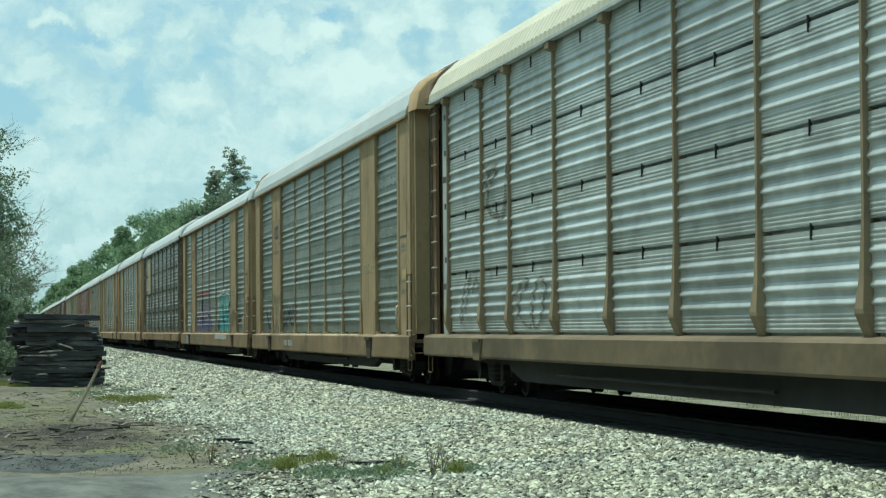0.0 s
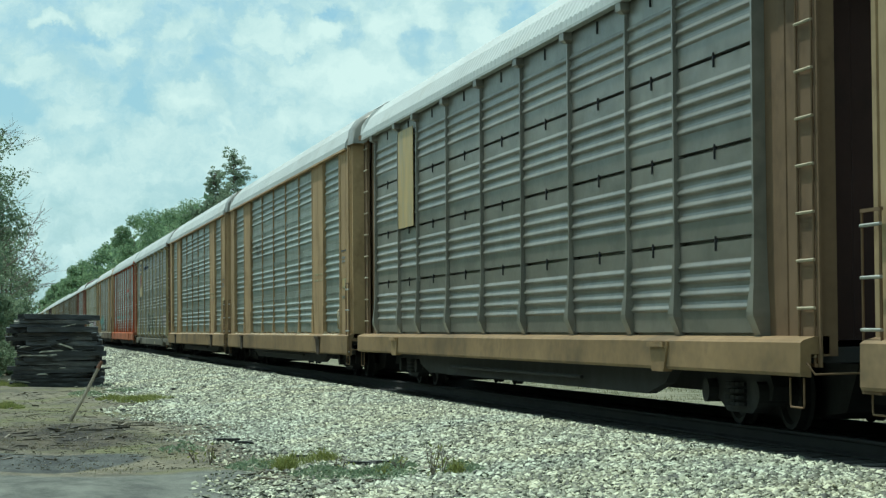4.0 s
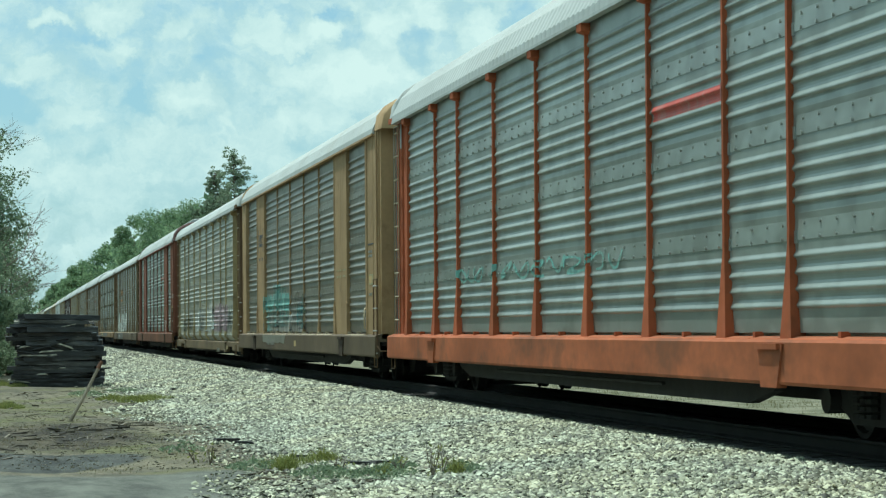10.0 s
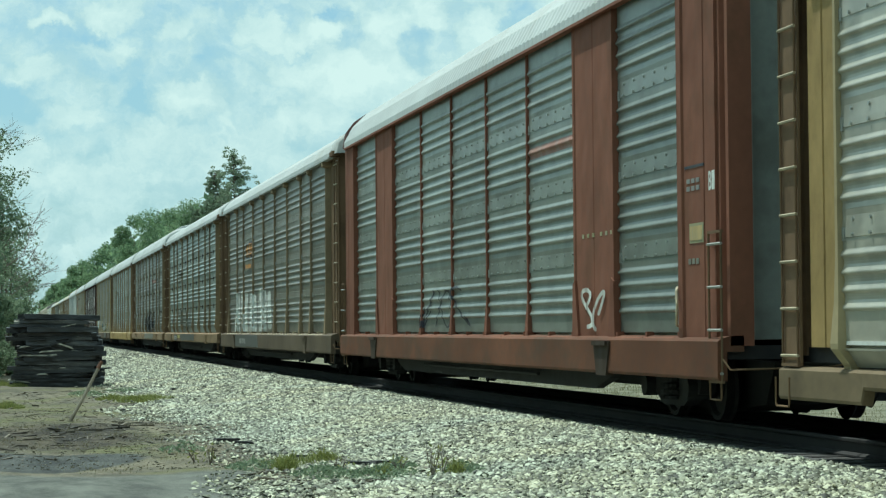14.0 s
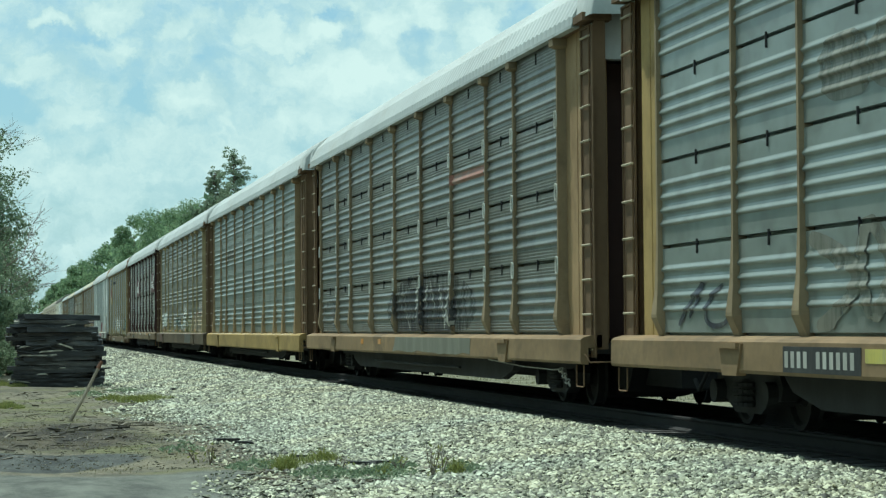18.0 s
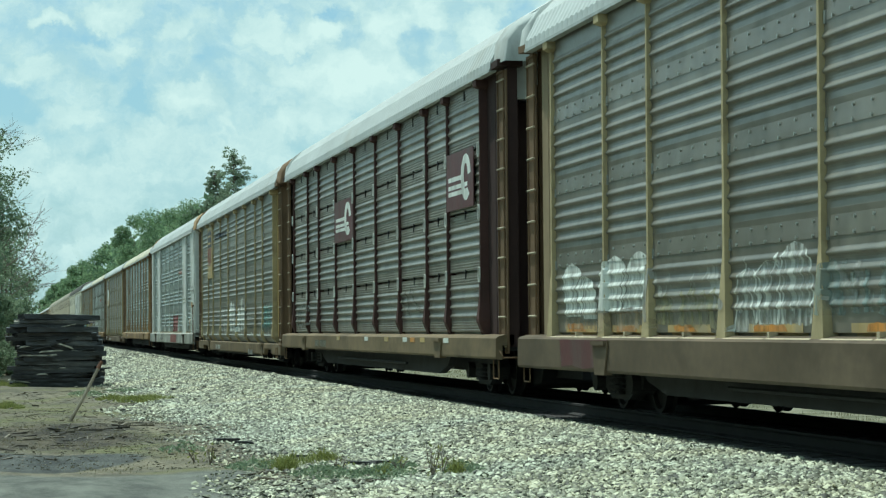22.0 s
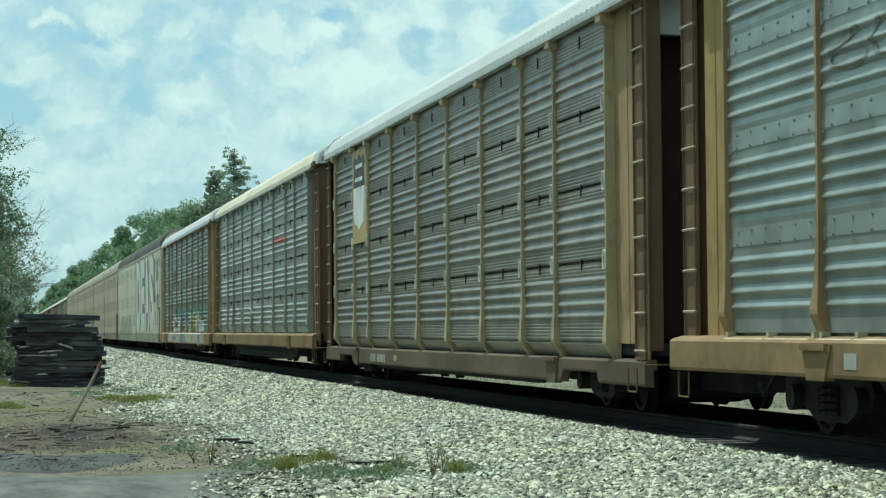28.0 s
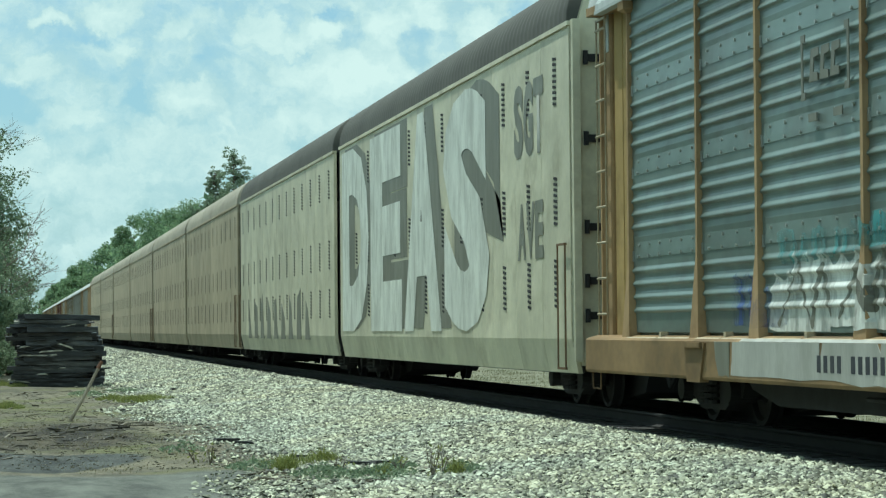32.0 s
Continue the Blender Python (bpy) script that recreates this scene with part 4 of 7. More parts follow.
def autorack(kind, panel, post, label, t_mid, sill=None, bay=None, rise=1.0, style=None, roof="roof", end=None, hood=None, door=None, foot=None, far=False):
    """One covered car carrier. kind A: broad posts and flush panels; kind B: narrow posts and open end bays."""
    car = new("autorack_car")
    tagged(car, label, "rail car", "cars of the train")
    style = style or ("dots" if kind == "A" else "seam")
    foot = foot or ("proud" if style != "dots" else "gusset")
    low = foot == "curved"      # the low-slung cars: panels turn under, the sill hangs lower
    if low:
        style += "_low"
    # doors behind brown ends are near-black, imitating the dark gap between cars
    door = door or ("door_grey" if kind == "A" else "black_brown" if end in ("brown", "black_brown") else "brown")
    pm, pt, sm, em = M[panel], M[post], M.get((sill or post) + "_sill", M[sill or post]), M[end or post]
    h = BODY / 2
    zb = 0.29 if low else 0.54 if foot == "proud" else 0.45
    posts = []
    bays = []
    if kind == "A":
        y = -h + 1.6
        for w_, k in ((2.8, "wide"), (2.85, "thin"), (2.85, "thin"), (2.85, "thin"), (2.85, "thin"), (2.85, "wide"), (2.8, None)):
            bays.append((y, w_))
            y += w_
            if k == "wide":
                posts.append((y + 1.0125, k))
                y += 2.025
            elif k:
                posts.append((y, k))
    else:
        y = -sum(BAYS_B) / 2
        posts.append((y, foot))
        for w_ in BAYS_B:
            bays.append((y, w_))
            y += w_
            posts.append((y, foot))
    panels = []
    for s in (0, 1):
        turn = pose(0, 0, 0, 0, 0, 180 * s)
        put("side_sill", shared(("side_sill", zb), lambda: sill_mesh(zb, BODY, low)), sm, car, turn)
        for y in (-8.9, 8.9):
            put("jacking_pad", shared(("jacking_pad", zb), lambda: sill_pad_mesh(zb, low)), M["pad"] if kind == "A" else sm, car, turn @ pose(0, y, 0), "dark rusty jacking pad" if kind == "A" else "")
        for y, w_ in bays:
            p_ = put("side_panel", shared(("side_panel", w_, style), lambda: panel_mesh(w_, style)), pm, car, turn @ pose(0, y, 0))
            if s == 0:
                if not far:
                    tagged(put("rivet_course", shared(("rivet_course", w_, style), lambda: bolts_mesh(w_, style)), M["rivet"] if style.startswith("dots") else M["under"], p_), kind="stuff")
                panels.append(p_)
                if style == "dots" and not far:
                    put("foot_rail", shared(("foot_rail", w_), lambda: foot_rail_mesh(w_)), M["strip"] if post not in ("red", "rust") else pt, p_, label="pale worn strip at the foot of the panel")
            if low and s == 0 and not far and style.startswith("dots"):
                out = 1.478 + float(np.interp(0.845, [q[0] for q in PROFILE[style]], [q[1] for q in PROFILE[style]]))
                strip = shared(("fold_strip", w_), lambda: Build().box(-0.012, 0.0, 0.12, w_ - 0.12, 0.828, 0.862).box(-0.012, 0.0, w_ / 2 - 0.03, w_ / 2 + 0.03, 0.862, 0.935))
                put("fold_strip", strip, M["white"], p_, pose(-out, 0, 0), "pale worn strip along the fold of the panel")
        for y, k in posts:
            po = put("side_post", shared(("side_post", k), lambda: post_mesh(k)), pt, car, turn @ pose(0, y, 0))
            if s == 0 and style.startswith("fluted") and panel != "silver" and not far:
                for g in range(1, 4):
                    put("wire_loop", shared("wire_loop", wire_loop_mesh), M["white"], po, pose(0, 0, Z0 + P * g), "white wire loop tied round the post")
            if k == "wide":
                gs = mirrored("gusset_plate", lambda: Build().prism([(0.74, 0.86), (1.06, 0.86), (1.02, 1.55), (0.90, 1.60)], "x", -1.562, -1.48))
                for g in gs:
                    put("gusset_plate", g, pt, po)
        ek = "flat" if kind == "A" else "open"
        plate_, corner = mirrored(("end_plate", ek), lambda: end_plate_mesh(ek)), mirrored(("corner_post", ek), lambda: corner_post_mesh(ek))
        for e in (0, 1):
            at = turn @ pose(0, h if e else -h, 0)
            put("end_plate", plate_[e], M[bay] if bay else em, car, at)
            put("corner_post", corner[e], em, car, at)
            if kind == "B":
                cap = mirrored("bay_cap", lambda: Build().prism([(-0.03, 4.87), (1.66, 4.83), (1.66, 4.92), (-0.03, 4.97)], "x", -1.585, -1.2))
                put("bay_cap", cap[e], em, car, at)
            lz = (0.62, 4.82) if kind == "B" else (0.42, 1.98)
            yl = (h - 0.47 if e else -h + 0.05) if kind == "B" else (h - 0.40 if e else -h - 0.02)
            if kind == "B" and s == 0 and not far and end in ("brown", "black_brown"):
                put("ladder_plate", shared(("ladder_plate", e), lambda: Build().box(-1.462, -1.440, -0.04 if e == 0 else -0.50, 0.50 if e == 0 else 0.04, 0.62, 4.82)), M["brown"], car, pose(0, h if e else -h, 0), "dark brown plate behind the ladder")
            if s == 0 or not far:
                la = put("ladder", shared(("ladder", kind), lambda: ladder_mesh(*lz)), M["brown"] if kind == "A" or end in ("brown", "black_brown") else M["rung"], car, turn @ pose(-1.48 if kind == "B" else -1.60, yl, 0))
                if s == 0 and not far:
                    rungs(la, lz[0], lz[1], 0.44, None, M["steel"] if kind == "A" else M["rung"])
    lift = pose(0, 0, 4.855) @ Matrix.Diagonal((1, 1, rise, 1)) @ pose(0, 0, -4.855)
    put("roof", shared(("roof", "low"), lambda: roof_mesh(BODY, "low")), M[roof], car, lift)
    for s in (0, 1):
        put("eave_trim", shared("eave_trim", lambda: Build().prism([(-1.608, 4.83), (-1.50, 4.83), (-1.50, 4.87), (-1.606, 4.87)], "y", -h + 0.45, h - 0.45)), pt if kind == "A" else M["door_grey"], car, pose(0, 0, 0, 0, 0, 180 * s))
    for e in (0, 1):
        turn = pose(0, 0, 0, 0, 0, 0 if e else 180)
        put("roof_hood", shared(("roof_hood", "low"), lambda: hood_mesh("low"), True), M[hood or ("tan" if kind == "A" else "door_grey")], car, turn @ pose(0, h - 0.46, 0) @ lift)
        put("end_door", shared("end_door", door_mesh), M[door], car, turn @ pose(0, h - (0.25 if kind == "A" else 0.75), 0))
        put("door_header", shared("door_header", lambda: Build().box(-1.40, 1.40, -0.08, 0.08, 4.40, 5.25)), M[roof], car, turn @ pose(0, h - 0.25, 0), "pale plate over the end door")
        put("coupler", shared("coupler", coupler_mesh), M["under"], car, turn @ pose(0, h - 0.05, 0))
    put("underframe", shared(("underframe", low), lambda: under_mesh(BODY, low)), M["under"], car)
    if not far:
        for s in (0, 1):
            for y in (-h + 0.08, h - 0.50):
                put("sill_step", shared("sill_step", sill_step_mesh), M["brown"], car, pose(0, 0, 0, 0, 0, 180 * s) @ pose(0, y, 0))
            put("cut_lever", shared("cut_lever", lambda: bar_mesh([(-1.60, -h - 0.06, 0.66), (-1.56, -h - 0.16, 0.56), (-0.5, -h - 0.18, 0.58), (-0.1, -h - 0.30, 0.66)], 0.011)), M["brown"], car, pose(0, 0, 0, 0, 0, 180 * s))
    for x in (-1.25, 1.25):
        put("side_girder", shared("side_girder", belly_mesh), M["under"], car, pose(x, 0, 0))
    if not far:
        put("air_reservoir", shared("air_reservoir", lambda: Build().tube((0, -0.9, 0), (0, -0.8, 0), 0.1, 0.2, n=12).tube((0, -0.8, 0), (0, 0.8, 0), 0.2, n=12).tube((0, 0.8, 0), (0, 0.9, 0), 0.2, 0.1, n=12)), M["under"], car, pose(-0.85, 2.5, 0.48))
        put("brake_pipe", shared("brake_pipe", lambda: Build().tube((0, -4.5, 0), (0, 4.5, 0), 0.025, n=6)), M["under"], car, pose(-1.42, 0, 0.36))
        put("brake_valve", shared("brake_valve", lambda: Build().prism([(-0.3, 0.3), (0.3, 0.3), (0.25, 0.62), (-0.2, 0.7)], "x", -0.2, 0.2)), M["under"], car, pose(-0.9, -2.2, 0))
    add_trucks(car, (-10.05, 10.05))
    CARS.append((car, t_mid))
    LAYOUT[car.name] = (style, posts)
    return car


LAYOUT = {}
AUTO = 21.2


def auto_side_mesh(w_):
    b = Build()
    prof = [(-1.50, 4.97), (-1.52, 4.9), (-1.52, 0.85), (-1.43, 0.40), (-1.37, 0.40), (-1.45, 0.85), (-1.45, 4.97)]
    return b.prism(prof, "y", 0.006, w_ - 0.006)


def slits_mesh():
    b = Build()
    for i in range(9):
        z = i * 0.075
        b.prism([(-0.10, z), (0.10, z + 0.02), (0.10, z + 0.06), (-0.10, z + 0.04)], "x", -1.527, -1.515)
    return b


def automax(body, label, t_mid, first, coarse=False):
    """One unit of a two-unit articulated carrier with smooth, slotted sides."""
    car = new("articulated_car_unit")
    tagged(car, label, "rail car", "cars of the train")
    h = AUTO / 2
    n = 13
    w_ = AUTO / n
    panels = []
    for s in (0, 1):
        turn = pose(0, 0, 0, 0, 0, 180 * s)
        for i in range(n):
            p_ = put("side_panel", shared(("auto_panel", w_), lambda: auto_side_mesh(w_)), M[body], car, turn @ pose(0, -h + i * w_, 0))
            if s == 0:
                panels.append(p_)
                for z in (1.25, 2.35, 3.95):
                    put("vent_louvre", shared("vent_louvre", slits_mesh), M["under"], p_, pose(0, w_ * 0.5, z))
        put("eave_strip", shared("eave_strip", lambda: Build().box(-1.545, -1.45, -h, h, 4.93, 4.99)), M[body], car, turn)
        for e in (0, 1):
            yl = h - 0.5 if e else -h + 0.08
            if e == (0 if first else 1):
                put("ladder", shared(("ladder", "auto"), lambda: ladder_mesh(0.45, 2.1)), M["brown"], car, turn @ pose(-1.58, yl, 0))
    put("roof", shared(("roof", "high"), lambda: roof_mesh(AUTO + 0.8, "high"), True), M["roof_dark" if body == "cream" else "roof_dust"], car)
    for e in (0, 1):
        turn = pose(0, 0, 0, 0, 0, 0 if e else 180)
        # after the first unit, near-black end walls stand in for the shaded gaps
        put("end_wall", shared("end_wall", lambda: Build().prism([(-1.40, 0.5), (-1.40, 5.0), (-1.28, 5.42), (-1.0, 5.64), (-0.55, 5.80), (0, 5.85), (0.55, 5.80), (1.0, 5.64), (1.28, 5.42), (1.40, 5.0), (1.40, 0.5)], "y", -0.05, 0.05)), M["under" if AUTOS else body], car, turn @ pose(0, h - 0.01, 0))
        if not AUTOS and not e:
            for z in (1.15, 1.6, 2.3, 3.45, 4.5):
                put("hinge_strap", shared("hinge_strap", lambda: Build().box(-0.32, 0.0, -0.04, 0.0, -0.05, 0.05).tube((-0.3, -0.05, -0.09), (-0.3, -0.05, 0.09), 0.035, n=8)), M["under"], car, pose(-1.02, -h - 0.04, z))
            put("end_post", shared("end_post", lambda: Build().box(-1.50, -1.40, -0.12, 0.0, 0.55, 5.0)), M[body], car, pose(0, -h - 0.01, 0))
        put("coupler", shared("coupler", coupler_mesh), M["under"], car, turn @ pose(0, h - 0.15, 0))
    put("underframe", shared("auto_underframe", lambda: Build().box(-1.3, 1.3, -h + 0.2, h - 0.2, 0.40, 0.6).box(-0.35, 0.35, -h, h, 0.3, 0.6)), M["under"], car)
    add_trucks(car, (-h + 1.7, h - 1.7))
    CARS.append((car, t_mid))
    return car


# gap times: when each gap between cars passes the eye; car k lies between gap k-1 and gap k
def gap(k):
    """Seconds at which the k-th gap passes abeam, the cars being 28.6 m from coupling to coupling."""
    s = run(GAP0) + 28.6 * k
    t = GAP0 + 28.6 * k / SPEED
    for _ in range(6):
        t += (s - run(t)) / SPEED
    return t


GAP0 = 2.065
D = "dots"
F = "fluted"
TRAIN = (
    # kind, panels, posts, words, extra
    ("B", "silver", "dull", "autorack car with bright silver ribbed panels and tan posts", dict(rise=1.2, style=F, bay="door_grey", roof="roof_cream", end="brown", hood="brown")),
    ("A", "green", "khaki", "autorack car with broad tan posts and grey-green ribbed panels", dict(rise=1.3)),
    ("A", "green", "khaki", "autorack car with tan posts and teal and violet graffiti", dict(hood="door_grey")),
    ("B", "grey", "grey", "autorack car with dark grey panels and a rusty brown ladder", dict(rise=1.22, end="brown", sill="tan")),
    ("A", "green", "tan", "autorack car with broad ochre-tan posts and weathered silver panels", dict(rise=1.3, hood="grey")),
    ("A", "green", "tan", "autorack car with broad tan posts and dimpled silver panels", dict(rise=1.3, hood="grey")),
    ("B", "grey", "pale", "autorack car with pale buff posts, a shield and yellow graffiti", dict(rise=1.3, style=D, foot="curved", end="brown", bay="tan", sill="grey")),
    ("B", "blue", "red", "autorack car with orange-red posts, sill and ladder", dict(rise=1.3, style=D, hood="roof")),
    ("A", "grey", "tan", "autorack car with tan posts and teal graffiti", dict(rise=1.17, hood="tan", sill="brown")),
    ("B", "ashen", "pale", "autorack car with pale posts and white and pink graffiti", dict(style=D, foot="curved", end="brown", bay="ochre", sill="dull")),
    ("A", "green", "rust", "autorack car with broad red-brown posts", dict(rise=1.28, hood="maroon", door="blue")),
    ("B", "grey", "dull", "autorack car with grey panels and large white graffiti", dict(style=D, sill="brown", end="brown")),
    ("B", "blue", "dull", "autorack car with blue-grey panels, tan posts and dark graffiti", dict(bay="ochre", end="brown", sill="khaki")),
    ("B", "sooty", "dull", "autorack car with sooty panels, pale posts and black graffiti", dict(rise=1.28, style=F, sill="khaki", end="brown", bay="tan", hood="door_grey")),
    ("B", "blue", "khaki", "autorack car with clean blue-grey panels and tan posts", dict(rise=1.3, style=D, end="brown", bay="brown", sill="ochre")),
    ("B", "grey", "pale", "autorack car with brown-grey panels and white and orange graffiti", dict(rise=1.33, style=D, bay="dull", end="brown", sill="brown")),
    ("B", "dark", "maroon", "autorack car with maroon posts and square railroad emblems", dict(rise=1.35, style=F, sill="dull", end="black_brown")),
    ("B", "grey", "pale", "autorack car with a yellow shield and faint white graffiti", dict(rise=1.3, style=D, foot="curved", end="brown", bay="ochre", sill="dull", hood="brown")),
    ("A", "blue", "white", "autorack car with white posts and a dark red placard", dict(rise=1.28, door="blue")),
    ("B", "blue", "tan", "autorack car with ochre-tan posts and blue-grey panels", dict(style=D, foot="proud", end="brown", bay="ochre", roof="roof_cream")),
    ("B", "dark", "pale", "autorack car with sooty brown panels and a white shield", dict(style=F, foot="curved", end="brown", bay="tan", sill="brown", hood="door_grey")),
    ("B", "steely", "ash", "autorack car with blue-grey panels and a rusty brown ladder", dict(end="brown", hood="door_grey", roof="roof_cream", sill="tan")),
    ("B", "deep", "tan", "autorack car with teal, white and yellow graffiti", dict(bay="ochre", style=D, end="tan")),
)


def mid(a, b):
    s = (run(a) + run(b)) / 2
    t = (a + b) / 2
    for _ in range(6):
        t += (s - run(t)) / SPEED
    return t


BUILT = []
for k, (kind, pn, ps, words, extra) in enumerate(TRAIN):
    BUILT.append(autorack(kind, pn, ps, words, mid(gap(k - 1), gap(k)), **extra))


def later(t, metres):
    s = run(t) + metres
    t = t + metres / SPEED
    for _ in range(6):
        t += (s - run(t)) / SPEED
    return t


T_AUTO = gap(len(TRAIN) - 1)
AUTOS = []
for k in range(8):
    a = later(T_AUTO, 22.15 * k)
    b = later(T_AUTO, 22.15 * (k + 1))
    AUTOS.append(automax("cream" if k < 2 else "buff", "cream slotted articulated autorack unit with a dark roof" if k < 2 else "dusty buff articulated autorack unit with a dusty roof", mid(a, b), k % 2 == 0))
T_TAIL = later(T_AUTO, 22.15 * 8)
TAIL = (("A", "green", "tan"), ("B", "grey", "ash"), ("B", "blue", "dull"), ("A", "green", "tan"), ("B", "grey", "rust"), ("A", "grey", "tan"), ("B", "silver", "dull"), ("A", "green", "tan"), ("B", "grey", "dull"), ("A", "green", "tan"))
for k, (kind, pn, ps) in enumerate(TAIL):
    autorack(kind, pn, ps, "distant autorack car with weathered ribbed panels", mid(later(T_TAIL, 28.6 * k), later(T_TAIL, 28.6 * (k + 1))), far=True)


# ---- paint on the cars ----
def flat_paint(name, base, rough=0.5):
    return material(name, base, rough, 0.0, 0.15, 2.0, 20.0, 0.0, (0.30, 0.30, 0.26) if max(base) > 0.15 else (0.09, 0.09, 0.085), 0.45, (1, 1.5, 0.5), stain_scale=1.8, stain_at=0.47)


INK = {
    "white": flat_paint("sprayed_white", (0.80, 0.83, 0.79)), "chalk": flat_paint("chalky_white_paint", (0.74, 0.76, 0.70)), "verdigris": flat_paint("faded_verdigris", (0.24, 0.32, 0.31)), "olive": flat_paint("faded_olive_paint", (0.34, 0.32, 0.17)), "dusty": flat_paint("faded_dusty_red", (0.33, 0.15, 0.11)), "mark": flat_paint("faded_white_mark", (0.46, 0.46, 0.43)), "black": flat_paint("sprayed_black", (0.03, 0.03, 0.035)),
    "teal": flat_paint("sprayed_teal", (0.08, 0.38, 0.40)), "aqua": flat_paint("sprayed_aqua", (0.22, 0.50, 0.46)),
    "violet": flat_paint("sprayed_violet", (0.17, 0.14, 0.30)), "lilac": flat_paint("sprayed_lilac", (0.40, 0.32, 0.40)),
    "pink": flat_paint("sprayed_pink", (0.55, 0.42, 0.47)), "yellow": flat_paint("sprayed_yellow", (0.52, 0.46, 0.12)),
    "orange": flat_paint("sprayed_orange", (0.62, 0.27, 0.05)), "red": flat_paint("sprayed_red", (0.50, 0.07, 0.05)),
    "crimson": flat_paint("dull_crimson", (0.23, 0.05, 0.055)), "grey": flat_paint("sprayed_grey", (0.25, 0.25, 0.24)),
    "shade": flat_paint("grey_shadow_paint", (0.19, 0.19, 0.155)), "blue": flat_paint("sprayed_blue", (0.07, 0.13, 0.40)),
    "navy": flat_paint("emblem_navy", (0.032, 0.036, 0.055)), "buff": flat_paint("emblem_buff", (0.50, 0.365, 0.16)),
    "rose": flat_paint("faint_rose_overspray", (0.27, 0.235, 0.225)), "maroon": flat_paint("emblem_maroon", (0.11, 0.032, 0.036)), "cream": flat_paint("sprayed_cream", (0.55, 0.44, 0.30)), "slate": flat_paint("slate_overspray", (0.085, 0.088, 0.082)),
}



def worn_spray(m, thin, full, at):
    """The same paint sprayed thin: the metal shows through in runs and blotches."""
    m = m.copy()
    m.name = m.name + "_worn"
    nt = m.node_tree
    N = lambda kind: nt.nodes.new("ShaderNode" + kind)
    tc, mp, nz, rg = N("TexCoord"), N("Mapping"), N("TexNoise"), N("MapRange")
    mp.inputs["Scale"].default_value = (1, 1.6, 0.55)
    nz.inputs["Scale"].default_value, nz.inputs["Detail"].default_value, nz.inputs["Roughness"].default_value = 3.4, 5.0, 0.6
    rg.inputs["From Min"].default_value, rg.inputs["From Max"].default_value = at - 0.07, at + 0.09
    rg.inputs["To Min"].default_value, rg.inputs["To Max"].default_value = thin, full
    nt.links.new(tc.outputs["Object"], mp.inputs[0]), nt.links.new(mp.outputs[0], nz.inputs["Vector"])
    nt.links.new(nz.outputs[0], rg.inputs[0]), nt.links.new(rg.outputs[0], nt.nodes["Principled BSDF"].inputs["Alpha"])
    return m


SPRAY = {k: worn_spray(m, 0.50, 0.97, 0.45) for k, m in INK.items()}
MIST = {k: worn_spray(INK[k], 0.08, 0.62, 0.50) for k in ("teal", "aqua", "white", "black", "shade", "pink", "lilac", "yellow", "blue", "verdigris", "olive", "cream", "mark")}


def skin(car, y, z):
    """How far out the car's side lies at (y, z)."""
    style, posts = LAYOUT[car.name]
    pz = [p[0] for p in PROFILE[style]]
    po = [p[1] for p in PROFILE[style]]
    out = 1.475 + np.interp(z, pz, po)
    for py, k in posts:
        if k == "wide":
            out = np.where(np.abs(y - py) < 1.0, np.where(np.abs(y - py) > 0.91, 1.566, 1.534), out)
        else:
            lv = POSTS[k]
            face = np.interp(z, [p[0] for p in lv], [p[1] for p in lv])
            half = np.interp(z, [p[0] for p in lv], [p[2] for p in lv])
            out = np.where(np.abs(y - py) < half + 0.012, face + 0.004, out)
    return out


def cover(car, name, ys, zs, field, ink, lift, label=""):
    """Paint that follows the ribs wherever the field, given at the grid's corners, is above nought."""
    if not (field > 0).any():
        return
    Y, Z = np.meshgrid(ys, zs, indexing="ij")
    n, m = Y.shape
    inside = field > 0
    c = inside[:-1, :-1].astype(int) + inside[1:, :-1] + inside[1:, 1:] + inside[:-1, 1:]
    ids, pts, faces = {}, [], []

    def corner(i, j):
        k = (i, j)
        if k not in ids:
            ids[k] = len(pts)
            pts.append((ys[i], zs[j]))
        return ids[k]

    def cut(p, q):
        k = (p, q) if p < q else (q, p)
        if k not in ids:
            (a, b), fa, fb = k, field[k[0]], field[k[1]]
            t = fa / (fa - fb)
            ids[k] = len(pts)
            pts.append((ys[a[0]] + t * (ys[b[0]] - ys[a[0]]), zs[a[1]] + t * (zs[b[1]] - zs[a[1]])))
        return ids[k]

    for i, j in np.argwhere(c > 0).tolist():
        ring = ((i, j), (i + 1, j), (i + 1, j + 1), (i, j + 1))
        if c[i, j] == 4:
            faces.append([corner(*p) for p in ring])
            continue
        f = []
        for p, q in zip(ring, ring[1:] + ring[:1]):
            if inside[p]:
                f.append(corner(*p))
            if inside[p] != inside[q]:
                f.append(cut(p, q))
        faces.append(f)
    A = np.array(pts)
    X = -(skin(car, A[:, 0], A[:, 1]) + lift)
    me = bpy.data.meshes.new(name)
    me.from_pydata(np.stack([X, A[:, 0], A[:, 1]], -1).tolist(), [], faces)
    me.materials.append(None)
    coat = MIST if name == "graffiti_mist" else SPRAY if name.startswith("graffiti") else INK
    ob = put(name, me, coat[ink], car, label=label)
    if name.startswith("graffiti"):
        ob["kind"] = "stuff"


def grid(car, y0, y1, z0, z1, step=0.035):
    ys = np.arange(min(y0, y1), max(y0, y1) + step, step)
    zs = set(np.arange(z0, z1, 0.04).round(3).tolist()) | {round(p[0], 3) for p in PROFILE[LAYOUT[car.name][0]] if z0 < p[0] < z1}
    return ys, np.array(sorted(zs))


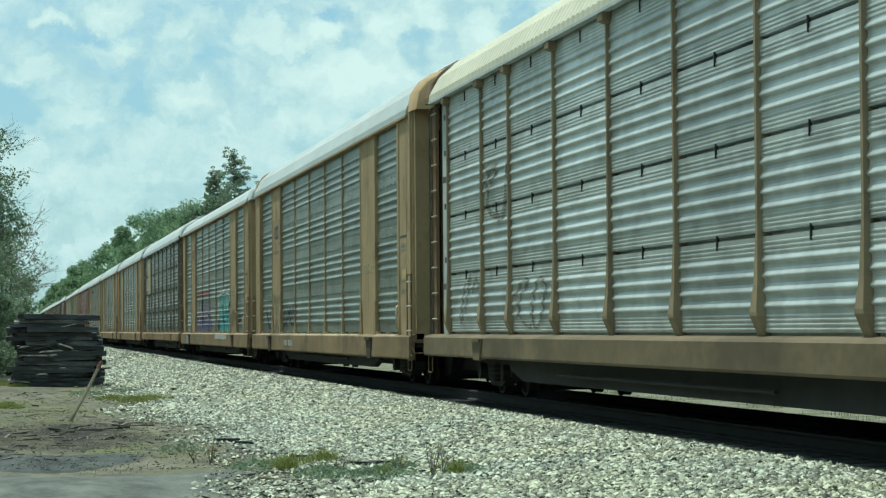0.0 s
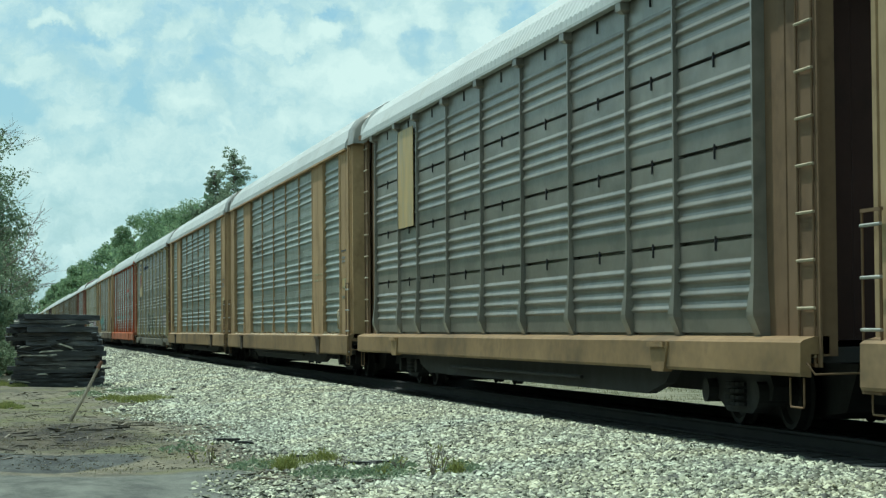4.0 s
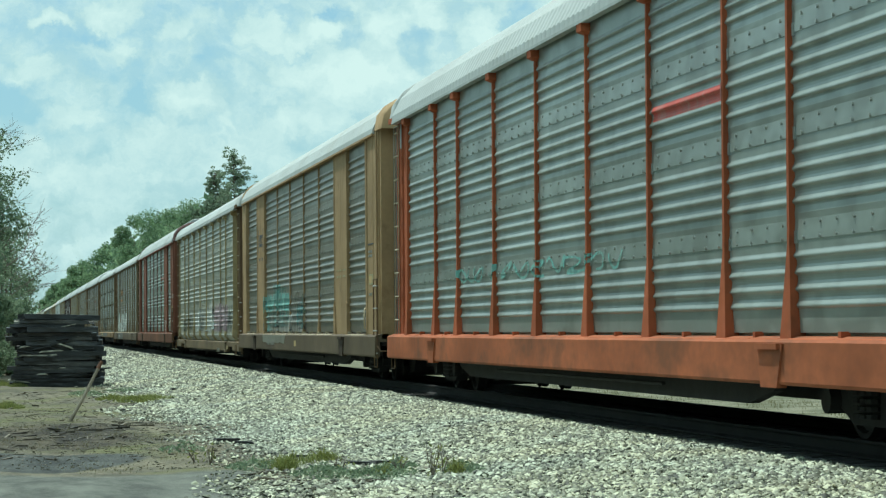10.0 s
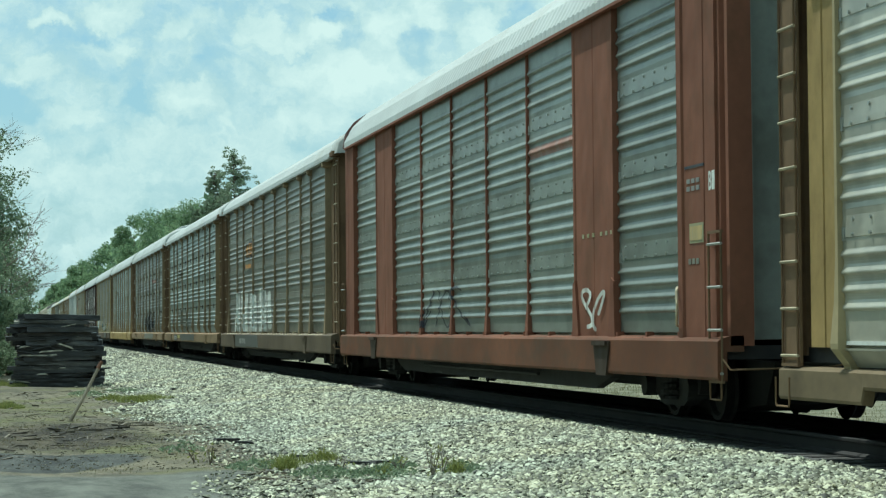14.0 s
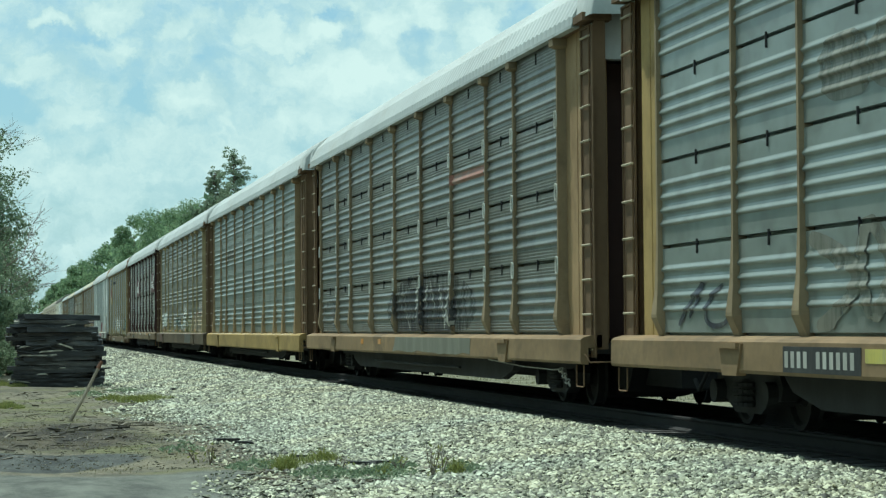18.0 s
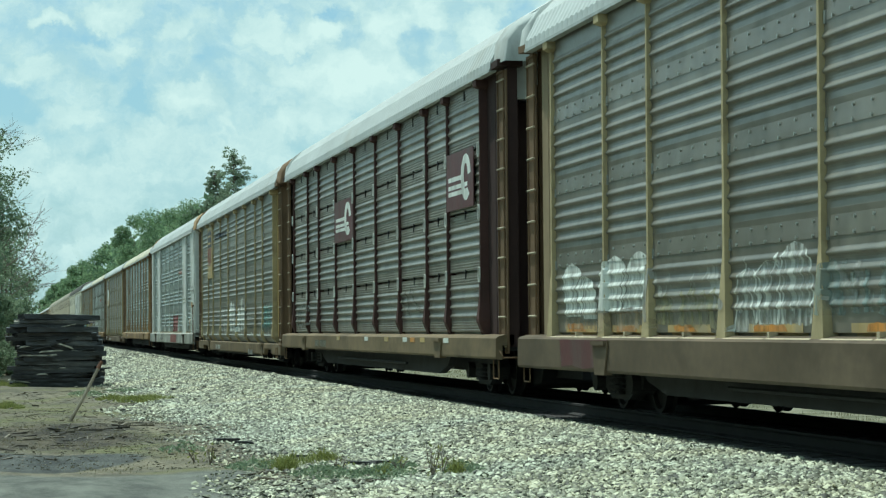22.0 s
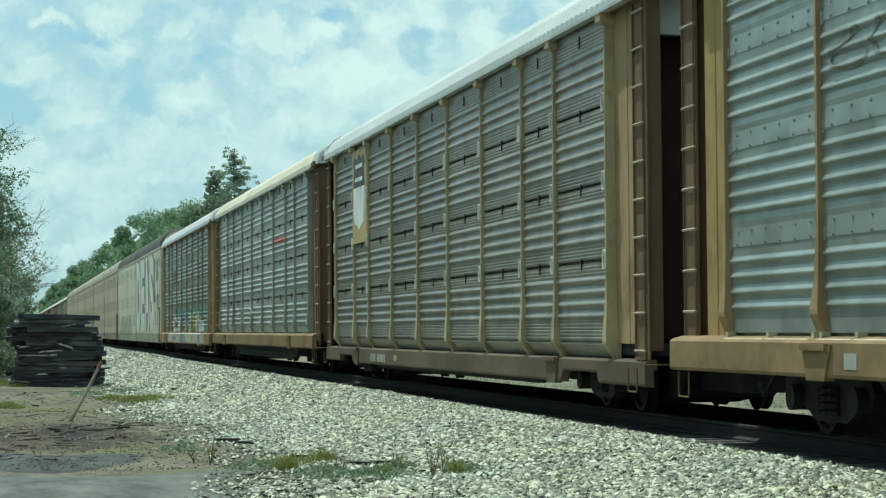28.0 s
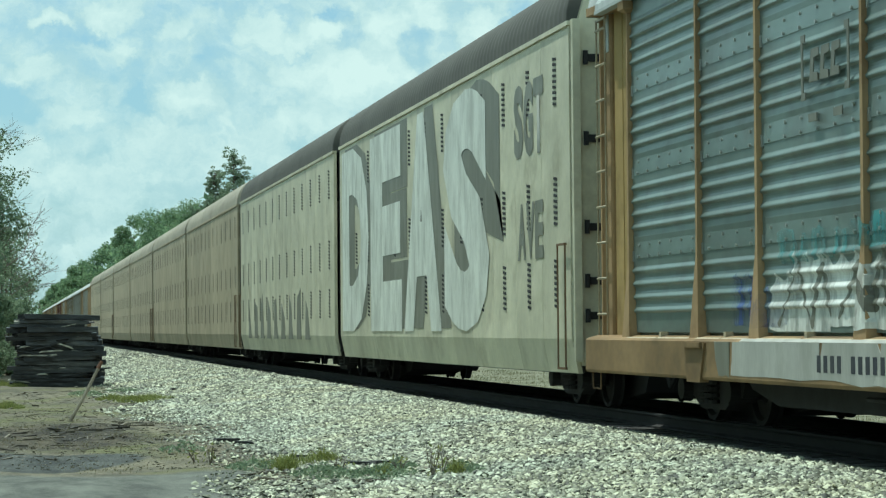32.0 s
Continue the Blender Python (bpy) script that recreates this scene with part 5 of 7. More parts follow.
def cursive(Y, Z, y_far, w, z0, hgt, n, r, sx):
    """Distance to a row of looping pen strokes."""
    dist = np.full(Y.shape, 9.0)
    for k in range(n):
        cy = y_far - (k + 0.5) * w
        f1, f2, p1, p2 = r.choice((0.5, 1.0, 1.5)), r.choice((0.75, 1.0, 1.5)), r.random(), r.random()
        ts = np.linspace(0, 1, 17)
        py = cy + w * 0.42 * np.sin(6.283 * (f1 * ts + p1)) + w * 0.25 * (0.5 - ts)
        pz = z0 + hgt * (0.5 + 0.42 * np.cos(6.283 * (f2 * ts + p2))) + hgt * r.uniform(-0.08, 0.08)
        for a, b in zip(zip(py, pz), zip(py[1:], pz[1:])):
            dy, dz = (b[0] - a[0]) * sx, b[1] - a[1]
            t = np.clip(((Y - a[0]) * sx * dy + (Z - a[1]) * dz) / (dy * dy + dz * dz + 1e-6), 0, 1)
            dist = np.minimum(dist, np.hypot((Y - a[0]) * sx - t * dy, Z - a[1] - t * dz))
    return dist


def graffiti(car, y_far, y_near, z0, z1, n, seed, fill, low=None, line="black", halo=None, wide=0.17, slim=0.035, fat=0.53):
    """A sprayed piece of n bold swollen shapes with a drawn edge, or thin looping strokes where wide is small."""
    coat = 0.0022 * (seed % 4)      # pieces sprayed side by side lie one over the other
    r = np.random.default_rng(seed)
    pad = 0.35
    ys, zs = grid(car, y_far + pad, y_near - pad, max(z0 - 0.1, 0.945), z1 + 0.3)
    Y, Z = np.meshgrid(ys, zs, indexing="ij")
    w = (y_far - y_near) / n
    hgt = z1 - z0
    sx = 0.55
    if wide < 0.12:
        dist = cursive(Y, Z, y_far, w, z0, hgt, n, r, sx)
        wd = wide * hgt / 1.4
        cover(car, "graffiti_stroke", ys, zs, wd - dist, fill, 0.010 + coat, "sprayed %s graffiti strokes" % fill)
        return
    union, seams, drips = np.full(Y.shape, 9.0), np.full(Y.shape, 9.0), np.full(Y.shape, 9.0)
    top = z0 + hgt * 0.5
    for k in range(n):
        cy = y_far - (k + 0.5) * w + r.uniform(-0.08, 0.08) * w
        a, b = w * fat * sx * r.uniform(0.9, 1.08), hgt * 0.5 * r.uniform(0.86, 1.06)
        rad = min(a, b) * r.uniform(0.5, 0.9)
        lean = r.uniform(-0.16, 0.16)
        dy = np.abs((Y - cy - lean * (Z - top)) * sx + 0.03 * np.sin(Z * 5 + k * 2)) - a + rad
        dz = np.abs(Z - top - r.uniform(-0.05, 0.06) * hgt) - b + rad
        d = np.hypot(np.maximum(dy, 0), np.maximum(dz, 0)) + np.minimum(np.maximum(dy, dz), 0) - rad
        d = d + 0.05 * np.sin(Y * 3.1 + seed + k) * np.clip((Z - top) / hgt, 0, 1)
        seams = np.minimum(seams, np.where(union < 0, np.abs(np.minimum(d, 9)), 9.0))
        union = np.minimum(union, d)
        # slits that open the shape from above or below, and drops inside it
        for j in range(3):
            up = r.random() < 0.55
            sy = cy + r.uniform(-0.3, 0.3) * w
            sz = top + (b if up else -b) * r.uniform(0.25, 1.0)
            ln = hgt * r.uniform(0.12, 0.34)
            f = np.clip(((Z - sz) * (-1 if up else 1)) / ln, 0, 1)
            half = 0.045 * hgt * r.uniform(0.6, 1.3) * (1 - 0.75 * f)
            drips = np.minimum(drips, np.maximum(np.abs(Y - sy - lean * (Z - top)) * sx - half, np.abs(Z - sz - (-1 if up else 1) * ln / 2) - ln / 2))
    body = -union
    split = z0 + hgt * (0.50 + 0.04 * np.sin(Y * 2.0 + seed))
    if low:
        cover(car, "graffiti_fill", ys, zs, np.minimum(body, Z - split), fill, 0.005 + coat, "sprayed %s graffiti fill" % fill)
        cover(car, "graffiti_fill", ys, zs, np.minimum(body, split - Z), low, 0.005 + coat, "sprayed %s graffiti fill" % low)
    else:
        cover(car, "graffiti_fill", ys, zs, body, fill, 0.005 + coat, "sprayed %s graffiti fill" % fill)
    if line:
        edge = np.minimum(union + slim * 0.3, slim * 1.2 - union)
        cover(car, "graffiti_outline", ys, zs, edge, line, 0.0057 + coat, "sprayed %s graffiti outline" % line)
        inner = np.maximum(slim * 0.45 - seams, -drips)
        cover(car, "graffiti_outline", ys, zs, np.minimum(body - slim * 0.3, inner), line, 0.0063 + coat, "sprayed %s graffiti lines" % line)
    if halo:
        cover(car, "graffiti_halo", ys, zs, np.minimum(union - slim * 1.2, slim * 1.2 + 0.10 + 0.05 * np.sin(Y * 11) - union), halo, 0.0044 + coat, "sprayed %s graffiti halo" % halo)



def sprayed(car, shape, y_far, y_near, z0, z1, n, seed, ink, thick=0.03, mist=False, gaps=0.10, line=None):
    """Sprayed spikes, fringed columns, pen strokes or a cloud, broken by gaps."""
    r = np.random.default_rng(seed)
    ys, zs = grid(car, y_far + 0.3, y_near - 0.3, max(z0 - 0.05, 0.945), z1 + 0.15, 0.025)
    Y, Z = np.meshgrid(ys, zs, indexing="ij")
    w, hgt = (y_far - y_near) / n, z1 - z0
    f, edges = np.full(Y.shape, -9.0), np.full(Y.shape, -9.0)
    if shape == "cloud":
        c, h = (y_far + y_near) / 2, (y_far - y_near) / 2
        f = 1 - np.hypot((Y - c) / h, (Z - z0 - hgt * 0.4) / (hgt * 0.6))
    elif shape == "strokes":
        p = (y_far - 0.1 * w, z0 + hgt * r.random() * 0.3)
        for k in range(2 * n):
            q = (y_far - (k + 1) * w / 2 + r.uniform(-0.35, 0.35) * w, z0 + hgt * (r.uniform(0.72, 1.0) if k % 2 == 0 else r.uniform(0.0, 0.3)))
            bow = r.uniform(-0.10, 0.22) * w
            pts = [(p[0] + (q[0] - p[0]) * a + bow * math.sin(math.pi * a), p[1] + (q[1] - p[1]) * a) for a in (0, 0.25, 0.5, 0.75, 1.0)]
            for a, b in zip(pts, pts[1:]):
                dy, dz = b[0] - a[0], b[1] - a[1]
                t = np.clip(((Y - a[0]) * dy + (Z - a[1]) * dz) / (dy * dy + dz * dz + 1e-6), 0, 1)
                f = np.maximum(f, thick - np.hypot((Y - a[0] - t * dy) * 0.6, Z - a[1] - t * dz))
            p = q
    else:
        for k in range(n):
            cy = y_far - (k + 0.5) * w + r.uniform(-0.15, 0.15) * w
            lean = r.uniform(-0.45, 0.45) * w / hgt
            base = z0 + hgt * r.uniform(-0.05, 0.12)
            top = z0 + hgt * r.uniform(0.72, 1.0)
            hw = w * (r.uniform(0.55, 0.85) if shape == "spikes" else r.uniform(0.46, 0.66))
            g = np.clip((Z - base) / (top - base), -0.2, 1.5)
            across = np.abs(Y - cy - lean * (Z - base))
            if shape == "spikes":
                one = hw * (1 - g) - across
            elif shape == "letters":    # tall round-headed letters
                a = hgt * 0.26
                head = np.clip((Z - top + a) / a, 0, 1)
                one = np.where(Z > top, (top - Z) * 2 - across * 0.3, hw * np.sqrt(1 - head ** 2) * (1 + 0.10 * np.sin(Z * 9 + k)) - across)
            else:                       # columns with a fringed head
                fringe = hgt * 0.16 * np.abs(np.sin(Y * 8.3 + k + seed)) * r.uniform(0.4, 1.2)
                one = np.minimum(hw * (1.0 - 0.12 * g) - across, (top - fringe - Z) * 1.4)
            one = np.minimum(one, (Z - base) * 2.0)
            f, edges = np.maximum(f, one), np.maximum(edges, thick - np.abs(one))
    rough = np.zeros(Y.shape)
    for a in range(7):
        ky, kz = r.normal() * (2.0 + 1.6 * a), r.normal() * (1.2 + 0.9 * a)
        rough += np.sin(Y * ky + Z * kz + r.random() * 6.28) / (1 + 0.25 * a)
    f = np.minimum(f + 0.02 * rough, (rough / 2.2 + 1.9 - gaps * 2.0) * 0.2) if gaps else f
    if line:
        cover(car, "graffiti_outline", ys, zs, edges, line, 0.0052 + 0.0011 * (seed % 9), "thin sprayed %s graffiti outline" % line)
    name = "graffiti_mist" if mist else "graffiti_stroke" if shape == "strokes" else "graffiti_fill"
    cover(car, name, ys, zs, f, ink, 0.0045 + 0.0011 * (seed % 9), "%s sprayed %s graffiti %s" % ("thin" if mist else "worn", ink, shape))


def scrawl(car, y_far, y_near, z0, z1, n, seed, ink, thick=0.028):
    graffiti(car, y_far, y_near, z0, z1, n, seed, ink, None, None, None, wide=thick / (z1 - z0) * 1.4)


def wash(car, y_far, y_near, z0, z1, ink, name="painted_patch", label=""):
    ys, zs = grid(car, y_far, y_near, z0, z1)
    cover(car, name, ys, zs, np.ones((len(ys), len(zs))), ink, 0.004, label or "%s painted patch" % ink)


def plate(car, name, y_far, y_near, z0, z1, ink, out, label=""):
    """A flat rectangle fixed to the side, out metres from the car's middle."""
    if out > 1.64 and LAYOUT[car.name][0].endswith("low"):
        out, z0, z1 = out - 0.135, z0 - 0.225, z1 - 0.225
    b = Build().box(-out, -out + 0.012, y_near, y_far, z0, z1)
    return put(name, b.mesh(name), INK[ink], car, label=label or "flat %s rectangle" % ink)


SILL_OUT = 1.648      # just proud of the sill


def splash(car, y_far, y_near, z0, z1, ink, seed):
    """Ragged overspray that runs down the sill, with slanting ends."""
    r = random.Random(seed)
    n = max(3, int((y_far - y_near) / 0.5))
    a, c = r.uniform(-0.35, 0.35), r.uniform(-0.35, 0.35)
    low = [(y_near + a + (y_far + c - y_near - a) * i / n, min(z1 - 0.02, z0 + 0.02 + r.uniform(-0.02, 0.03))) for i in range(n + 1)]
    out = low + [(y_far + c * 0.3, (z0 + z1) / 2), (y_far, z1), (y_near, z1), (y_near + a * 0.6, (z0 + z1) / 2)]
    put("sill_overspray", Build().prism(out, "x", -1.6475 - 0.0004 * (seed % 5), -1.60).mesh("sill_overspray"), INK[ink], car, label="ragged %s overspray on the sill" % ink)


def number_plate(car, y_far, y_near, z0=0.58, z1=0.74, ground=None, ink="mark"):
    """The car's marks on the sill, as plain bars."""
    if ground:
        plate(car, "mark_ground", y_far, y_near, z0 - 0.05, z1 + 0.05, ground, SILL_OUT, "dark painted ground of the car's marks")
    step = min((y_far - y_near) / 11.5, 0.17)
    c = (z0 + z1) / 2
    for k in (0, 1, 2, 3, 5, 6, 7, 8, 9, 10):
        y = y_far - 0.05 - k * step
        plate(car, "mark_bar", y, y - step * 0.55, c - 0.075, c + 0.075, ink, SILL_OUT + 0.002)


def bracket_mark(car, y, z, ink, out, w=0.62, h=0.34):
    """A railroad emblem drawn as plain shapes: a block between two square brackets."""
    for s in (-1, 1):
        b = Build().prism([(s * w, -h), (s * (w - 0.11), -h), (s * (w - 0.11), -h + 0.07), (s * (w - 0.05), -h + 0.07), (s * (w - 0.05), h - 0.07), (s * (w - 0.11), h - 0.07), (s * (w - 0.11), h), (s * w, h)], "x", -out, -out + 0.01)
        put("emblem_bracket", b.mesh("emblem_bracket"), INK[ink], car, pose(0, y, z))
    for k in (-1, 0, 1):
        b = Build().prism([(y + k * w * 0.44 + a, z + c) for a, c in ((0.20 * w, -0.5 * h), (0.12 * w, 0.5 * h), (-0.20 * w, 0.5 * h), (-0.20 * w, 0.26 * h), (0.0, 0.22 * h), (0.04 * w, -0.22 * h), (-0.16 * w, -0.26 * h), (-0.16 * w, -0.5 * h))], "x", -out, -out + 0.01)
        put("emblem_stroke", b.mesh("emblem_stroke"), INK[ink], car)
    plate(car, "emblem_bar", y + w * 0.7, y + w * 0.35, z - h * 1.7, z - h * 1.45, ink, out)
    plate(car, "emblem_bar", y - w * 0.35, y - w * 0.7, z - h * 1.7, z - h * 1.45, ink, out)


def shield(car, y_far, y_near, z0, z1, striped):
    """A shield emblem on a buff plate, in plain shapes."""
    out = 1.535
    plate(car, "emblem_plate", y_far - 0.05, y_near + 0.05, z0, z1, "buff", out, "buff plate behind the shield")
    c, w = (y_far + y_near) / 2, (y_far - y_near) * 0.40
    h = z1 - z0
    top = [(-w * 0.75, 0.93), (-w * 0.35, 0.885), (0, 0.95), (w * 0.35, 0.885), (w * 0.75, 0.93), (w, 0.86), (w * 0.84, 0.78), (w * 0.95, 0.60), (-w * 0.95, 0.60), (-w * 0.84, 0.78), (-w, 0.86)]
    put("shield_head", Build().prism([(a, z0 + h * b) for a, b in top], "x", -out - 0.008, -out + 0.004).mesh("shield_head"), INK["navy"], car, pose(0, c, 0), "dark blue head of the shield")
    low = [(-w * 0.95, 0.595), (w * 0.95, 0.595), (w * 0.98, 0.36), (w * 0.8, 0.22), (w * 0.2, 0.17), (0, 0.13), (-w * 0.2, 0.17), (-w * 0.8, 0.22), (-w * 0.98, 0.36)]
    put("shield_field", Build().prism([(a, z0 + h * b) for a, b in low], "x", -out - 0.006, -out + 0.004).mesh("shield_field"), INK["buff" if striped else "white"], car, pose(0, c, 0), "lower field of the shield")
    for b_ in (0.84, 0.70):
        plate(car, "shield_bar", c + w * 0.6, c - w * 0.6, z0 + h * (b_ - 0.04), z0 + h * b_, "buff" if striped else "white", out + 0.012)
    if striped:
        for i in range(5):
            y = c + w * (0.72 - 0.36 * i)
            plate(car, "shield_stripe", y + w * 0.1, y - w * 0.1, z0 + h * (0.24 if 0 < i < 4 else 0.30), z0 + h * 0.59, "crimson", out + 0.012)


def rib_label(car, y_far, y_near, z):
    wash(car, y_far, y_near, z - 0.10, z + 0.07, "red" if car in (C[7], C[21]) else "dusty", "red_label", "faded red safety stripe")


def emblem_square(car, y_far, y_near, z0, z1):
    """A maroon plate with a white open ring and stripes that run into it."""
    out = 1.535
    plate(car, "emblem_plate", y_far - 0.05, y_near + 0.05, z0, z1, "maroon", out, "maroon emblem plate")
    w, h = y_far - y_near, z1 - z0
    c, m_ = y_near + 0.27 * w, z0 + 0.52 * h
    plate(car, "emblem_bar", y_far - 0.10 * w, c + 0.12 * w, z0 + 0.50 * h, z0 + 0.58 * h, "white", out + 0.003)
    for k in (0.36, 0.25):
        plate(car, "emblem_bar", y_far - 0.10 * w, c - 0.05 * w, z0 + k * h, z0 + (k + 0.075) * h, "white", out + 0.003)
    arc = [(c + 0.17 * w * math.cos(a), m_ + 0.40 * h * math.sin(a)) for a in np.linspace(3.0, -2.3, 18)] + [(c + 0.07 * w * math.cos(a), m_ + 0.24 * h * math.sin(a)) for a in np.linspace(-2.3, 3.0, 18)]
    put("emblem_ring", Build().prism(arc, "x", -out - 0.004, -out + 0.004).mesh("emblem_ring"), INK["white"], car, label="white open ring of the emblem")


C = BUILT
# bright silver car: dark scrawls
scrawl(C[0], 11.0, 9.3, 0.95, 1.85, 2, 1, "shade"), scrawl(C[0], 6.8, 4.9, 1.0, 1.8, 2, 2, "shade"), scrawl(C[0], 8.9, 7.2, 2.6, 3.5, 2, 3, "shade", 0.05)
# dark emblem, scrawl and number ground
bracket_mark(C[1], 8.1, 3.62, "navy", 1.535)
scrawl(C[1], 9.0, 7.2, 0.95, 2.1, 2, 4, "shade"), scrawl(C[1], 11.0, 9.4, 1.0, 1.6, 2, 5, "navy"), scrawl(C[1], 6.9, 4.3, 1.05, 1.55, 4, 6, "navy")
number_plate(C[1], 5.6, 3.0)
# teal and violet piece
sprayed(C[2], "columns", 6.9, 0.6, 1.4, 2.05, 5, 1100, "lilac", gaps=0.15), sprayed(C[2], "columns", 6.9, 0.6, 0.92, 1.55, 5, 1103, "violet", gaps=0.1), sprayed(C[2], "strokes", 6.8, 0.7, 1.3, 2.1, 8, 1106, "navy", 0.020), sprayed(C[2], "strokes", 6.6, 0.8, 0.95, 1.6, 6, 1109, "navy", 0.018)
wash(C[2], 6.9, 0.9, 2.25, 2.42, "crimson")
graffiti(C[2], -2.5, -6.8, 0.88, 2.28, 1, 12, "aqua", "teal", "navy", "white", 0.26, 0.03, 0.5), sprayed(C[2], "columns", -2.0, -2.8, 0.92, 1.5, 1, 1112, "navy", gaps=0.2), sprayed(C[2], "columns", -6.5, -7.1, 0.92, 1.75, 2, 1115, "navy", gaps=0.25), sprayed(C[2], "spikes", -6.4, -7.2, 0.92, 1.3, 2, 1119, "white", gaps=0), sprayed(C[2], "strokes", -3.0, -6.3, 1.2, 1.95, 4, 1120, "navy", 0.018, gaps=0.35)
scrawl(C[2], 11.4, 8.6, 0.95, 1.65, 3, 13, "white"), sprayed(C[2], "strokes", -7.4, -8.9, 1.0, 1.75, 4, 1124, "navy", 0.022, gaps=0), sprayed(C[2], "strokes", -9.4, -11.7, 1.1, 1.65, 6, 1129, "navy", 0.018, gaps=0)
bracket_mark(C[2], 8.15, 3.95, "crimson", 1.535, 0.55, 0.36)
number_plate(C[2], 5.8, 3.1, ground=None, ink="grey")
splash(C[2], -2.6, -6.7, 0.66, 0.845, "mark", 301), splash(C[2], 10.6, 8.6, 0.48, 0.82, "grey", 302)
# narrow buff emblem
plate(C[3], "emblem_plate", 9.0, 7.4, 2.85, 4.65, "buff", 1.535, "faded buff emblem plate")
scrawl(C[4], 6.4, 4.4, 3.15, 3.55, 3, 21, "shade", 0.022)
scrawl(C[5], 2.6, 0.4, 3.1, 3.6, 3, 23, "shade", 0.03)
# shield and yellow piece
shield(C[6], 9.15, 7.15, 2.85, 4.78, True)
graffiti(C[6], 1.6, -3.0, 0.92, 1.9, 3, 31, "shade", None, "olive", None, 0.16, 0.035)
wash(C[6], -9.1, -11.4, 1.2, 1.75, "rose", label="faint pink overspray"), scrawl(C[6], 6.6, 2.2, 4.2, 4.38, 7, 33, "navy", 0.02)
plate(C[6], "sill_patch", -2.9, -3.3, 0.55, 0.68, "yellow", SILL_OUT)
# orange-red car
rib_label(C[7], -4.45, -7.15, 3.42), scrawl(C[7], 7.2, -3.2, 1.7, 1.95, 10, 41, "aqua", 0.02)
plate(C[7], "sill_patch", -11.9, -12.2, 0.58, 0.72, "buff", SILL_OUT)
# teal and white piece
bracket_mark(C[8], 8.15, 3.55, "navy", 1.535)
sprayed(C[8], "letters", 7.3, 1.6, 0.95, 2.15, 4, 510, "aqua", 0.024, mist=True, gaps=0, line="black"), sprayed(C[8], "columns", 7.0, 1.6, 1.50, 2.12, 4, 514, "aqua", gaps=0.2), sprayed(C[8], "columns", 7.2, -0.8, 0.92, 1.5, 7, 515, "mark", gaps=0.3), sprayed(C[8], "strokes", 7.0, 0.8, 0.95, 1.75, 8, 521, "shade", 0.024)
sprayed(C[8], "letters", 1.3, -1.5, 0.95, 1.98, 2, 526, "shade", 0.024, mist=True, gaps=0.5, line="navy"), sprayed(C[8], "columns", 0.1, -1.5, 1.0, 1.85, 2, 529, "teal", mist=True, gaps=0.1), sprayed(C[8], "columns", 5.0, 2.6, 1.9, 2.25, 3, 531, "aqua", mist=True)
number_plate(C[8], 5.7, 3.0, ground=None, ink="grey")
plate(C[8], "sill_patch", -0.5, -0.9, 0.58, 0.72, "buff", SILL_OUT)
# white and pink piece
sprayed(C[9], "letters", 3.7, 1.8, 0.90, 1.92, 2, 611, "white", 0.022, line="shade"), sprayed(C[9], "letters", 1.5, -0.2, 0.90, 1.95, 2, 613, "mark", 0.022, gaps=0.3, line="shade"), sprayed(C[9], "strokes", 2.9, 0.1, 1.0, 1.6, 3, 617, "shade", 0.018)
sprayed(C[9], "letters", -1.7, -4.45, 0.90, 2.15, 4, 620, "white", 0.022, line="navy"), sprayed(C[9], "columns", -4.0, -4.45, 0.95, 1.62, 1, 623, "black")
sprayed(C[9], "letters", -4.7, -7.3, 0.90, 1.95, 2, 629, "pink", 0.024, line="black"), sprayed(C[9], "strokes", -5.2, -7.2, 0.95, 1.6, 3, 636, "navy", 0.02)
sprayed(C[9], "letters", -7.4, -9.5, 0.90, 2.0, 2, 638, "pink", 0.024, line="black"), sprayed(C[9], "strokes", -7.6, -9.3, 1.1, 1.9, 2, 645, "black", 0.02), sprayed(C[9], "columns", -7.6, -8.4, 1.1, 1.5, 1, 646, "navy", mist=False, gaps=0.3)
sprayed(C[9], "columns", -9.5, -11.2, 0.90, 1.75, 2, 647, "mark", mist=True), sprayed(C[9], "columns", -9.9, -11.3, 1.1, 1.8, 3, 655, "verdigris", mist=True, gaps=0.2), sprayed(C[9], "strokes", -9.7, -11.2, 1.1, 1.7, 4, 656, "navy", 0.016)
sprayed(C[9], "letters", 10.0, 4.6, 0.95, 1.7, 5, 64, "shade", 0.02, mist=True, gaps=0.5, line="shade"), number_plate(C[9], -5.6, -6.8, 0.45, 0.62, None, "shade")
plate(C[9], "sill_patch", -9.4, -9.8, 0.58, 0.70, "buff", SILL_OUT)
# red-brown car
rib_label(C[10], -4.4, -7.05, 3.45), scrawl(C[10], -7.5, -8.7, 0.95, 1.5, 2, 71, "white"), scrawl(C[10], 4.5, 0.0, 1.0, 1.75, 3, 72, "navy", 0.02)
# white block piece and orange emblem
graffiti(C[11], 9.6, -0.5, 0.90, 2.15, 8, 81, "white", None, None, None, 0.20, 0.03, 0.37), sprayed(C[11], "strokes", 10.9, 10.0, 0.9, 1.8, 3, 812, "mark", 0.02)
graffiti(C[11], 6.4, 4.6, 3.15, 3.6, 3, 82, "orange", None, "navy", None, 0.26), plate(C[11], "emblem_bar", 6.4, 4.8, 2.86, 2.98, "orange", 1.52)
number_plate(C[11], 7.2, 4.5, 0.60, 0.72, None, "mark")
